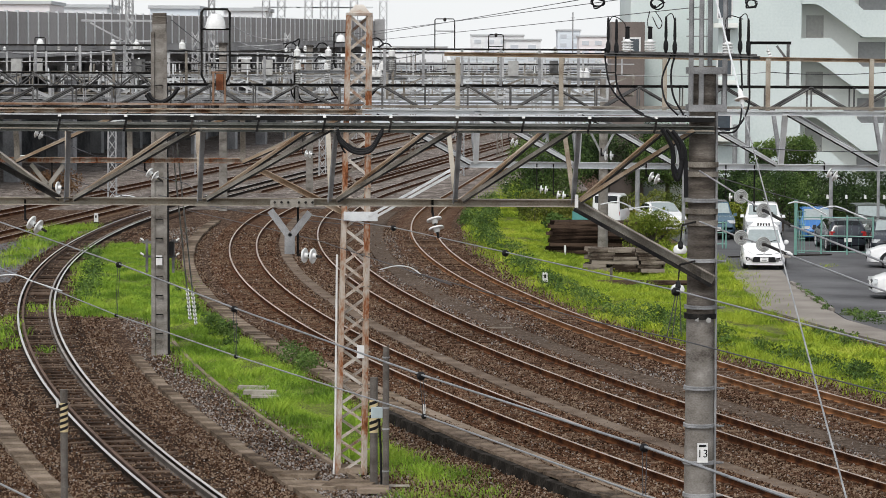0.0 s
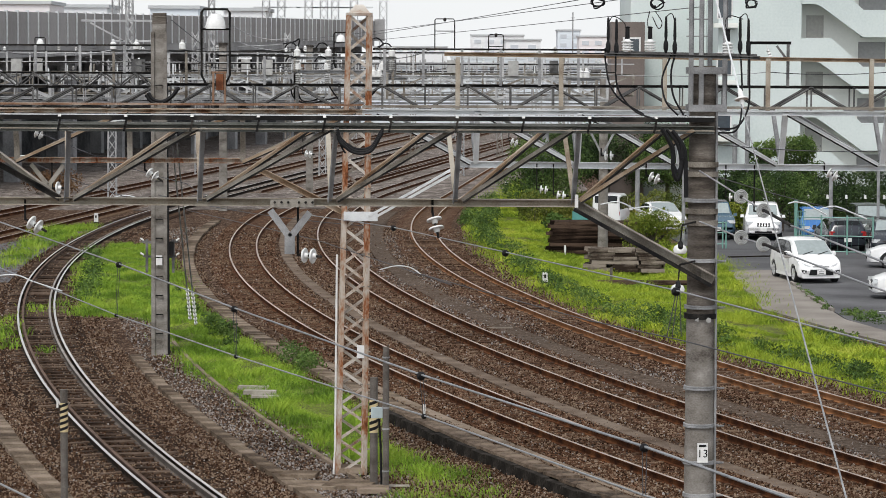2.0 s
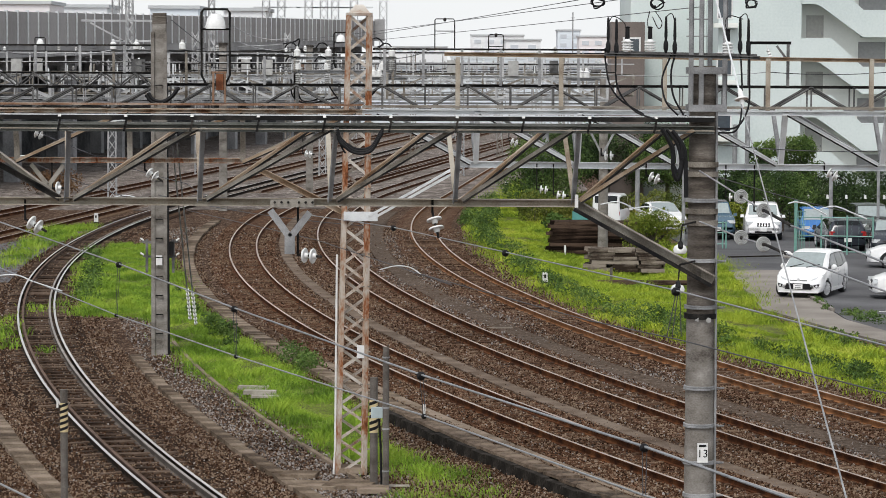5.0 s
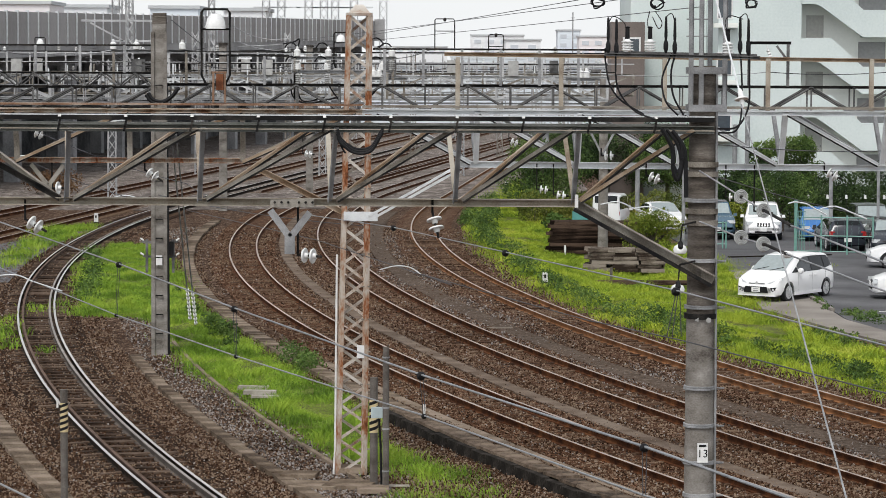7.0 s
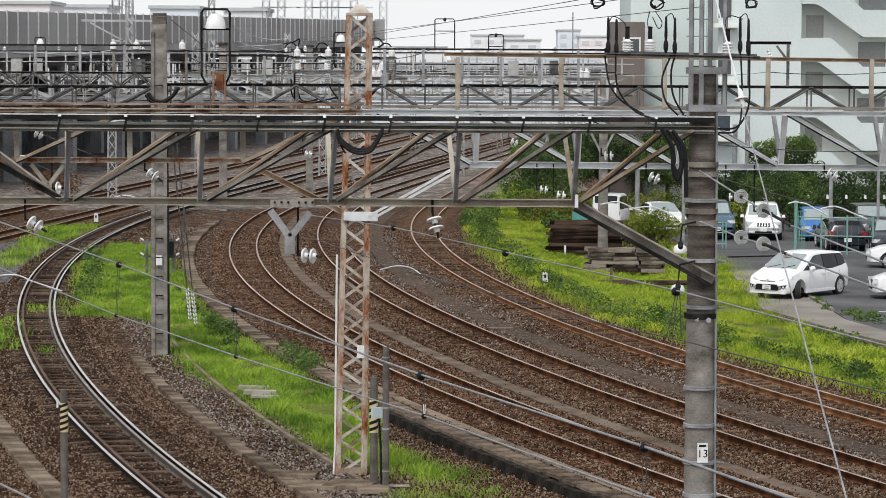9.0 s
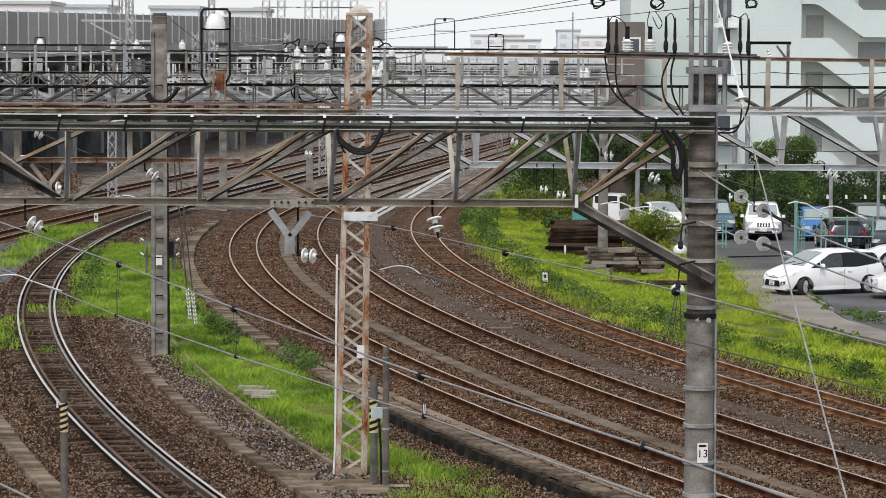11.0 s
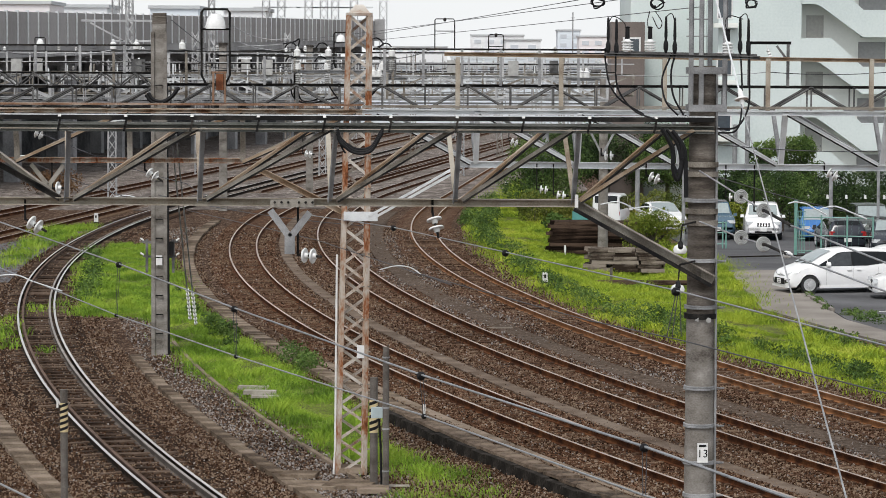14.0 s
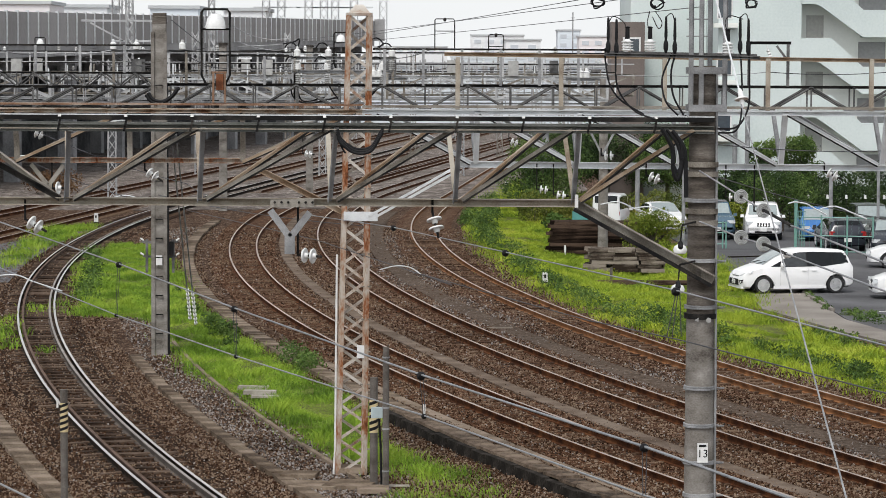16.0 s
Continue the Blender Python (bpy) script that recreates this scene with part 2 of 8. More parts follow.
# ---- mesh building ----
class Shape:
    """Collects vertices and faces in world metres."""

    def __init__(self):
        self.v, self.f = [], []

    def add(self, vs, fs):
        k = len(self.v)
        self.v += [tuple(p) for p in vs]
        self.f += [tuple(k + i for i in f) for f in fs]
        return self

    def box(self, c, s, turn=0.0, taper=1.0):
        hx, hy, hz = s[0] / 2, s[1] / 2, s[2] / 2
        co, si = math.cos(radians(turn)), math.sin(radians(turn))
        vs = []
        for z in (-1, 1):
            k = taper if z > 0 else 1
            for x, y in ((-1, -1), (1, -1), (1, 1), (-1, 1)):
                a, b = x * hx * k, y * hy * k
                vs.append((c[0] + a * co - b * si, c[1] + a * si + b * co, c[2] + z * hz))
        return self.add(vs, [(3, 2, 1, 0), (4, 5, 6, 7), (0, 1, 5, 4), (1, 2, 6, 5), (2, 3, 7, 6), (3, 0, 4, 7)])

    def frame_of(self, p, q):
        p, q = Vector(p), Vector(q)
        d = (q - p).normalized()
        side = d.cross(Vector((0, 0, 1)))
        if side.length < 1e-3:
            side = d.cross(Vector((0, 1, 0)))
        side.normalize()
        return p, q, d, side, side.cross(d)

    def bar(self, p, q, w, h):
        """A rectangular bar: w sideways, h upwards."""
        p, q, d, s, u = self.frame_of(p, q)
        s, u = s * w / 2, u * h / 2
        vs = [e + a * s + b * u for e in (p, q) for a, b in ((-1, -1), (1, -1), (1, 1), (-1, 1))]
        return self.add(vs, [(0, 1, 2, 3), (7, 6, 5, 4), (4, 5, 1, 0), (5, 6, 2, 1), (6, 7, 3, 2), (7, 4, 0, 3)])

    def channel(self, p, q, w, h, t=0.012, flip=1):
        """A channel section: a web h high with two flanges w wide, the open side towards flip."""
        p, q, d, s, u = self.frame_of(p, q)
        o = s * (w / 2 * flip)
        self.bar(p - o, q - o, t, h)
        for k in (-1, 1):
            c = u * (k * (h / 2 - t / 2))
            self.bar(p + c, q + c, w, t)
        return self

    def angle(self, p, q, w, t=0.01, flip=1):
        """An L section with legs w."""
        p, q, d, s, u = self.frame_of(p, q)
        self.bar(p + u * (w / 2), q + u * (w / 2), w, t)
        o = s * (w / 2 * flip)
        return self.bar(p + o, q + o, t, w)

    def twin(self, p, q, w, t=0.02, depth=0.05):
        """Two flat bars side by side with a gap: a built-up brace w wide."""
        p, q, d, s, u = self.frame_of(p, q)
        for k in (-1, 1):
            o = u * (k * (w / 2 - t / 2))
            self.bar(p + o, q + o, depth, t)
        return self.bar(p + s * depth * 0.3, q + s * depth * 0.3, 0.008, w - t)

    def tube(self, p, q, r, n=8, r2=None):
        p, q, d, s, u = self.frame_of(p, q)
        r2 = r if r2 is None else r2
        vs = [e + (s * math.cos(6.28319 * i / n) + u * math.sin(6.28319 * i / n)) * k for e, k in ((p, r), (q, r2)) for i in range(n)]
        fs = [(i, (i + 1) % n, n + (i + 1) % n, n + i) for i in range(n)]
        return self.add(vs, fs + [tuple(range(n))[::-1], tuple(range(n, 2 * n))])

    def pipe(self, pts, r, n=6):
        """A round line through points."""
        pts = [Vector(p) for p in pts]
        vs, fs = [], []
        for i, p in enumerate(pts):
            d = (pts[min(i + 1, len(pts) - 1)] - pts[max(i - 1, 0)]).normalized()
            s = d.cross(Vector((0, 0, 1)))
            s = s.normalized() if s.length > 0.05 else d.cross(Vector((0, 1, 0))).normalized()
            u = s.cross(d)
            vs += [p + (s * math.cos(6.28319 * j / n) + u * math.sin(6.28319 * j / n)) * r for j in range(n)]
            if i:
                a, b = (i - 1) * n, i * n
                fs += [(a + j, a + (j + 1) % n, b + (j + 1) % n, b + j) for j in range(n)]
        return self.add(vs, fs + [tuple(range(n))[::-1], tuple(range(len(vs) - n, len(vs)))])

    def lathe(self, base, axis, prof, n=14):
        """prof: (radius, distance along the axis)."""
        b, d = Vector(base), Vector(axis).normalized()
        s = d.cross(Vector((0, 0, 1)))
        s = s.normalized() if s.length > 0.05 else Vector((1, 0, 0))
        u = s.cross(d)
        vs, fs = [], []
        for k, (r, h) in enumerate(prof):
            vs += [b + d * h + (s * math.cos(6.28319 * j / n) + u * math.sin(6.28319 * j / n)) * max(r, 1e-4) for j in range(n)]
            if k:
                a, c = (k - 1) * n, k * n
                fs += [(a + j, a + (j + 1) % n, c + (j + 1) % n, c + j) for j in range(n)]
        return self.add(vs, fs + [tuple(range(n))[::-1], tuple(range(len(vs) - n, len(vs)))])

    def sheet(self, poly, thick):
        """A flat plate: a polygon of points and its thickness downwards."""
        n = len(poly)
        vs = [tuple(p) for p in poly] + [(p[0], p[1], p[2] - thick) for p in poly]
        fs = [tuple(range(n)), tuple(range(2 * n - 1, n - 1, -1))]
        fs += [(i, n + i, n + (i + 1) % n, (i + 1) % n) for i in range(n)]
        return self.add(vs, fs)


def mesh_of(name, shape, mat, smooth=False, origin=(0, 0, 0)):
    me = bpy.data.meshes.new(name)
    ox, oy, oz = origin
    me.from_pydata([(x - ox, y - oy, z - oz) for x, y, z in shape.v], [], shape.f)
    bm = bmesh.new()
    bm.from_mesh(me)
    bmesh.ops.recalc_face_normals(bm, faces=bm.faces)
    bm.to_mesh(me)
    bm.free()
    me.materials.append(mat)
    if smooth:
        me.polygons.foreach_set("use_smooth", [True] * len(me.polygons))
        me.set_sharp_from_angle(angle=radians(38))
    return me


def origin_of(ob):
    o = Vector((0, 0, 0))
    while ob is not None:
        o += ob.location
        ob = ob.parent
    return o


def part(name, shape, mat, parent=None, label="", smooth=False):
    """One mesh object under a thing or under a part; the shape is in world metres."""
    ob = new(name, mesh_of(name, shape, mat, smooth, origin_of(parent)))
    ob.parent = parent
    return tagged(ob, label)


def thing(name, at, label, category, group="", kind=""):
    ob = new(name)
    ob.location = at
    ob.empty_display_size = 0.2
    return tagged(ob, label, category, group, kind)


def solid(name, shape, mat, label, category, group="", kind="", smooth=False):
    """A thing of one mesh, with its origin at its base."""
    a = np.array(shape.v)
    at = ((a[:, 0].min() + a[:, 0].max()) / 2, (a[:, 1].min() + a[:, 1].max()) / 2, a[:, 2].min())
    ob = new(name, mesh_of(name, shape, mat, smooth, at))
    ob.location = at
    return tagged(ob, label, category, group, kind)


def sag(p, q, drop, n=14):
    p, q = Vector(p), Vector(q)
    return [p.lerp(q, i / n) - Vector((0, 0, drop * 4 * (i / n) * (1 - i / n))) for i in range(n + 1)]


# ---- track geometry: arcs of four curved tracks, straight beyond ----
TRACKS = {"A": (245.62, 135.26, 246.57, 155.0), "B": (263.38, 139.18, 268.74, 172.0),
          "C": (241.31, 135.84, 250.32, 167.0), "L": (252.37, 126.56, 267.87, 155.0)}


def track_x(key, y, off=0.0):
    """Where the line at a distance off (outwards, to the west) from a track's middle lies at y; and its slope dx/dy."""
    cx, cy, r, end = TRACKS[key]
    ye = min(y, end)
    rr = r + off
    x = cx - math.sqrt(rr * rr - (ye - cy) ** 2)
    slope = (ye - cy) / math.sqrt(rr * rr - (ye - cy) ** 2)
    return x + slope * (y - ye), slope


def track_line(key, y0, y1, off=0.0, z=0.0, step=1.5):
    n = max(2, int((y1 - y0) / step))
    return [(track_x(key, y0 + (y1 - y0) * i / n, off)[0], y0 + (y1 - y0) * i / n, z) for i in range(n + 1)]


def strip(shape, key, y0, y1, off0, off1, z, thick=0.06, step=2.0):
    """A band of ground work that follows a track."""
    a, b = track_line(key, y0, y1, off0, z, step), track_line(key, y0, y1, off1, z, step)
    n = len(a)
    vs = a + b + [(x, y, w - thick) for x, y, w in a] + [(x, y, w - thick) for x, y, w in b]
    fs = []
    for i in range(n - 1):
        fs += [(i, i + 1, n + i + 1, n + i), (2 * n + i, 2 * n + i + 1, i + 1, i), (n + i, n + i + 1, 3 * n + i + 1, 3 * n + i)]
    fs += [(0, n, 3 * n, 2 * n), (n - 1, 3 * n - 1, 4 * n - 1, 2 * n - 1)]
    return shape.add(vs, fs)


def off_from(key, x, y):
    return track_x(key, y)[0] - x


def smooth01(v):
    v = max(0.0, min(1.0, v))
    return v * v * (3 - 2 * v)


LOT = -0.3


def ground_z(x, y):
    """The yard is level; east of the last track the ground falls to the car park."""
    far = smooth01((190 - y) / 30)
    return (LOT - 0.03) * smooth01((-off_from("A", x, max(y, 20)) - 3.2) / 4.0) * far


# ---- ground: one sheet to the horizon ----
def build_ground():
    xs = [-2500, -800, -300, -120, -60] + [-40 + i * 0.8 for i in range(101)] + [60, 90, 150, 400, 1000, 2500]
    ys = [-400, -100, 0, 25] + [40 + i * 0.8 for i in range(226)] + [225, 235, 250, 270, 300, 350, 450, 700, 1200, 2500, 4500]
    s = Shape()
    for y in ys:
        for x in xs:
            near = -40 <= x <= 40 and 40 <= y <= 220
            z = ground_z(x, y) if y < 200 else 0.0
            if near:
                z += 0.035 * noise.noise(Vector((x * 1.3, y * 0.9, 0))) - 0.02
            s.v.append((x, y, z))
    w = len(xs)
    s.f = [(j * w + i, j * w + i + 1, (j + 1) * w + i + 1, (j + 1) * w + i) for j in range(len(ys) - 1) for i in range(w - 1)]
    ob = new("ground", mesh_of("ground", s, M_BALLAST, True))
    tagged(ob, "brown stone ballast and gravel ground of a railway yard", "ground", kind="structure")


build_ground()


# ---- tracks ----
def rail_shape(line):
    """A flat-bottomed rail swept along a line: foot, web and head."""
    prof = [(-0.062, 0.0), (-0.062, 0.014), (-0.011, 0.03), (-0.011, 0.112), (-0.034, 0.122), (-0.034, 0.15),
            (0.034, 0.15), (0.034, 0.122), (0.011, 0.112), (0.011, 0.03), (0.062, 0.014), (0.062, 0.0)]
    s, k = Shape(), 12
    for i, p in enumerate(line):
        a, b = Vector(line[max(i - 1, 0)]), Vector(line[min(i + 1, len(line) - 1)])
        d = (b - a).normalized()
        side = Vector((d.y, -d.x, 0))
        s.v += [tuple(Vector(p) + side * u + Vector((0, 0, v))) for u, v in prof]
        if i:
            s.f += [((i - 1) * k + j, (i - 1) * k + (j + 1) % k, i * k + (j + 1) % k, i * k + j) for j in range(k)]
    return s


def band_shape(line, w, z):
    s = Shape()
    for i, p in enumerate(line):
        a, b = Vector(line[max(i - 1, 0)]), Vector(line[min(i + 1, len(line) - 1)])
        d = (b - a).normalized()
        side = Vector((d.y, -d.x, 0)) * (w / 2)
        q = Vector(p)
        s.v += [tuple(q - side + Vector((0, 0, z))), tuple(q + side + Vector((0, 0, z))),
                tuple(q + side + Vector((0, 0, z - 0.006))), tuple(q - side + Vector((0, 0, z - 0.006)))]
        if i:
            s.f += [((i - 1) * 4 + j, (i - 1) * 4 + (j + 1) % 4, i * 4 + (j + 1) % 4, i * 4 + j) for j in range(4)]
    return s


def sleeper_mesh(mat):
    s = Shape().box((0, 0, -0.05), (2.05, 0.22, 0.15), taper=0.96)
    for x in (-0.565, 0.565):
        s.box((x, 0, 0.032), (0.30, 0.16, 0.02), taper=0.8)
    return mesh_of("sleeper", s, mat)


SLEEPER, DARK_SLEEPER = sleeper_mesh(M_SLEEPER), sleeper_mesh(M_DARKWOOD)
GAUGE = 0.565


def build_track(key, y0, y1, side_mat, head_mat, label, guards=False):
    t = thing("railway_track", (track_x(key, y0)[0], y0, 0), label, "railway track", "curved tracks", "structure")
    for off in (GAUGE, -GAUGE):
        line = track_line(key, y0, y1, off, 0.02)
        r = part("rail", rail_shape(line), side_mat, t)
        part("rail_head", band_shape(line, 0.064, 0.154), head_mat, r, "worn bright running surface")
    if guards:
        for off in (GAUGE - 0.15, -GAUGE + 0.15):
            line = track_line(key, y0, 150, off, 0.02)
            g = part("guard_rail", rail_shape(line), M_GUARDSIDE if off < 0 else M_GUARDRUST, t, "rusty guard rail inside the running rail")
            part("guard_rail_top", band_shape(line, 0.064, 0.153), M_GUARDGREY if off < 0 else M_GUARDRUST, g)
    bed = Shape()
    strip(bed, key, y0, y1, 1.35, -1.35, 0.012, 0.1)
    part("track_bed", bed, {"C": M_RUSTBED, "L": M_DARKBED}.get(key, M_BED), t, "rust-stained ballast between the rails")
    far, y, o = Shape(), y0 + 0.3, origin_of(t)
    while y < y1 - 1:
        x, sl = track_x(key, y)
        ang = -math.degrees(math.atan(sl))
        if y < 128:
            ob = new("sleeper", DARK_SLEEPER if key == "L" else SLEEPER)
            ob.parent = t
            ob.matrix_basis = Matrix.Translation(Vector((x, y, random.uniform(-0.02, 0.012) + {"A": 0.010, "L": 0.022}.get(key, -0.002))) - o) @ pose(0, 0, 0, 0, 0, ang + random.uniform(-1, 1))
        else:
            far.box((x, y, -0.060), (2.05, 0.22, 0.15), ang)
        y += 0.64 * math.cos(math.atan(sl))
    tagged(part("far_sleepers", far, M_SLEEPER, t), kind="stuff")
    return t


build_track("A", 44, 300, M_RAILORANGE, M_DULLHEAD, "rusty curved siding track with orange-stained rails on wooden sleepers")
build_track("B", 44, 300, M_RAILRUST, M_DULLHEAD, "rusty curved track on wooden sleepers in brown ballast")
build_track("C", 44, 300, M_RAILRUST, M_DULLHEAD, "rusty curved track with dull rail heads in brown ballast")
build_track("L", 44, 300, M_RAILSHADE, M_POLISHED, "curved main track with polished rails and inner guard rails", guards=True)

# straight tracks of the junction beyond the curve

def build_far_track(p, q, label="straight junction track with rusty rails in brown ballast"):
    p, q = Vector((*p, 0)), Vector((*q, 0))
    d = (q - p).normalized()
    side = Vector((d.y, -d.x, 0))
    t = thing("railway_track", p, label, "railway track", "junction tracks", "structure")
    for k in (GAUGE, -GAUGE):
        line = [tuple(p.lerp(q, i / 12) + side * k + Vector((0, 0, 0.02))) for i in range(13)]
        r = part("rail", rail_shape(line), M_RAILRUST, t)
        part("rail_head", band_shape(line, 0.064, 0.154), M_DULLHEAD, r)
    far = Shape()
    n = int((q - p).length / 0.64)
    ang = math.degrees(math.atan2(d.y, d.x)) - 90
    for i in range(n):
        c = p.lerp(q, i / n)
        far.box((c.x, c.y, -0.05), (2.05, 0.22, 0.15), ang)
    tagged(part("sleepers", far, M_SLEEPER, t), kind="stuff")


build_far_track((-23.5, 90), (-1.5, 310))
build_far_track((-29.0, 85), (-5.0, 310))
build_far_track((-11.5, 170), (4.5, 310))
build_far_track((-7.2, 172), (7.5, 290))


# ---- paths, cable troughs and the low retaining wall along the tracks ----
def build_paths():
    for key, o0, o1, y0, y1, z, mat, name, label in (
            ("A", 2.6, 1.9, 44, 150, 0.012, M_CINDER, "cinder_path", "dark trodden cinder path between two tracks"),
            ("B", 2.27, 1.86, 44, 150, 0.022, M_TRODDEN, "cinder_path", "trodden brown cinder path between two tracks"),
            ("C", 1.75, 1.45, 44, 75, 0.02, M_TROUGH, "cable_trough", "narrow brown concrete edge beside the track")):
        s = Shape()
        strip(s, key, y0, y1, o0, o1, z, 0.12)
        solid(name, s, mat, label, "cable trough" if "trough" in name else "path", kind="structure")
    # troughs with single lids
    for key, off, y0, y1, width, z, label in (("L", -2.35, 45, 76, 0.36, 0.02, "row of concrete trough lids beside the main track"), ("C", 2.25, 62, 140, 0.55, 0.06, "brown concrete cable trough along the curved track"),
                                              ("L", 2.17, 45, 105, 0.5, 0.03, "narrow brown concrete cable trough beside the main track")):
        t = thing("cable_trough", (track_x(key, 50, off)[0], 50, 0), label, "cable trough", kind="structure")
        lid = mesh_of("lid", Shape().box((0, 0, 0), (width * 0.86, 0.86, 0.09), taper=0.96), M_TROUGH)
        y = y0
        while y < y1:
            x, sl = track_x(key, y, off)
            ob = new("lid", lid)
            ob.parent = t
            ob.matrix_basis = Matrix.Translation(Vector((x + random.uniform(-0.015, 0.015), y, z + random.uniform(-0.012, 0.014))) - t.location) @ pose(0, 0, 0, random.uniform(-0.5, 0.5), 0, -math.degrees(math.atan(sl)) + random.uniform(-1.6, 1.6))
            y += 0.91
    # dark retaining wall with its coping
    w = thing("retaining_wall", (track_x("C", 56, 2.9)[0], 56, 0), "low sooty concrete retaining wall with a flat coping", "wall", kind="structure")
    s = Shape()
    strip(s, "C", 46, 63.5, 2.96, 2.66, 0.17, 0.6)
    part("wall", s, M_DARKCONC, w)
    block = mesh_of("block", Shape().box((0, 0, 0.0), (0.14, 0.80, 0.36), taper=0.97), M_DARKCONC)
    slab = mesh_of("coping_slab", Shape().box((0, 0, 0), (0.42, 0.84, 0.06), taper=0.96), M_COPING)
    for me, off, z, step in ((block, 2.93, 0.02, 0.79), (slab, 2.64, 0.235, 0.86)):
        y = 46.3
        while y < 63.3:
            x, sl = track_x("C", y, off)
            ob = new(me.name, me)
            ob.parent = w
            ob.matrix_basis = Matrix.Translation(Vector((x + random.uniform(-0.03, 0.03), y, z + random.uniform(-0.025, 0.025) * (1 if me is block else 0.4))) - w.location) @ pose(0, 0, 0, random.uniform(-1.2, 1.2), random.uniform(-2, 2), -math.degrees(math.atan(sl)) + random.uniform(-1.2, 1.2))
            y += step


build_paths()


def build_edging():
    s = Shape()
    strip(s, "L", 52, 84, -3.66, -3.76, 0.06, 0.2)
    solid("edging", s, M_TROUGH, "thin dark concrete edging along the grass", "edging", kind="structure")


build_edging()


def build_yard_beds():
    for poly, mat, label in (([(-34, 152), (-17.5, 150), (-8, 152), (4, 158), (9, 175), (11, 320), (-40, 320), (-40, 200)], M_FARBED, "pale grey-brown gravel of the far yard, lightened further for haze"),
                             ([(-16.78, 101.52), (-19.76, 119.61), (-18.82, 124.52), (-17.4, 130.73), (-16.53, 134.31), (-16.71, 122.75), (-16.54, 112.4), (-15.67, 101.58)], M_GREYBED, "fresh blue-grey ballast beside the main track")):
        s = Shape().sheet([(x, y, 0.017) for x, y in poly], 0.15)
        solid("gravel_bed", s, mat, label, "gravel", kind="structure")


# greyer, paler stone than nearby, with distance haze added in the colour
M_FARBED = ballast("far_gravel", [(0.012, 0.010, 0.009), (0.11, 0.094, 0.083), (0.23, 0.20, 0.18), (0.60, 0.55, 0.51)], [(0.13, 0.106, 0.092), (0.23, 0.198, 0.176)], 5.0, 0.3)
build_yard_beds()


# ---- masts ----
def build_pole_round():
    """Round concrete mast with number plate, bands and a steel head frame."""
    x, y = 3.82, 41.7
    t = thing("concrete_mast", (x, y, 0), "round grey concrete railway mast with steel bands and number plate", "mast")
    s = Shape()
    s.lathe((x, y, 0), (0, 0, 1), [(0.235, -0.6), (0.228, 0.0), (0.2085, 4.35)], 32)
    part("shaft", s, M_CONCRETE, t, smooth=True)
    s = Shape().lathe((x, y, 0), (0, 0, 1), [(0.2085, 4.35), (0.192, 8.0), (0.18, 8.02)], 32)
    part("upper_shaft", s, M_MASTHEAD, t, "grimy upper shaft with dark rings", smooth=True)
    for z in (3.26, 2.70, 2.15, 1.66, 4.46, 5.15, 6.04):
        s = Shape().lathe((x, y, z - 0.028), (0, 0, 1), [(0.2, 0), (0.243, 0), (0.243, 0.02), (0.238, 0.026), (0.243, 0.032), (0.243, 0.055), (0.2, 0.055)], 20)
        b = part("steel_band", s, M_GALV, t)
        s = Shape().bar((x + 0.22, y - 0.05, z), (x + 0.35, y - 0.12, z + 0.0), 0.02, 0.02).bar((x + 0.22, y - 0.02, z - 0.035), (x + 0.35, y - 0.12, z - 0.005), 0.015, 0.015)
        part("clamp", s, M_GALV, b)
    for z in (6.57, 6.43, 5.88, 5.71, 4.33):
        s = Shape().lathe((x, y, z - 0.05), (0, 0, 1), [(0.2, 0), (0.245, 0.01), (0.245, 0.085), (0.2, 0.085)], 20)
        part("strap", s, M_OLDGALV if z > 5 else M_DARKSTEEL, t, "dark flat steel strap")
    # number plate
    px_, pz = 3.85, 2.31
    p = part("number_plate", Shape().box((px_, y - 0.25, pz), (0.155, 0.012, 0.29)), M_WHITEPAINT, t, "small white plate with the number 13")
    cu = bpy.data.curves.new("number", "FONT")
    cu.body, cu.size, cu.align_x, cu.align_y, cu.extrude = "13", 0.165, "CENTER", "CENTER", 0.002
    tx = new("number", cu)
    dg = bpy.context.evaluated_depsgraph_get()
    me = bpy.data.meshes.new_from_object(tx.evaluated_get(dg))
    bpy.data.objects.remove(tx)
    me.materials.clear()
    me.materials.append(M_BLACK)
    n = new("number", me)
    n.parent = p
    n.matrix_basis = Matrix.Translation(Vector((px_, y - 0.259, pz - 0.015)) - t.location) @ pose(0, 0, 0, 90, 0, 0)
    part("plate_bar", Shape().box((px_, y - 0.258, pz + 0.105), (0.11, 0.004, 0.035)), M_BLACK, p)
    for sx, nm in ((-0.07, "triangular"), (0.1, "round")):
        q = (x + sx, y - 0.247, 4.28)
        part("sticker", Shape().tube(q, (q[0], q[1] - 0.01, q[2]), 0.038, 3 if nm == "triangular" else 12), M_GREYPORC, t, "small faded " + nm + " sign")
    # conduit down the side
    part("conduit", Shape().pipe([(x + 0.235, y - 0.08, 0), (x + 0.225, y - 0.08, 3.5), (x + 0.2, y - 0.08, 7.9)], 0.018), M_GALV, t)
    # steel head: four uprights clamped to the top of the shaft
    for dx, dy in ((-0.2, -0.24), (-0.05, -0.24), (0.12, 0.24), (0.3, -0.2)):
        s = Shape().channel((x + dx, y + dy, 7.35), (x + dx, y + dy, 11.2), 0.06, 0.085, 0.012)
        part("upright", s, M_GALV, t, "galvanised steel channel")
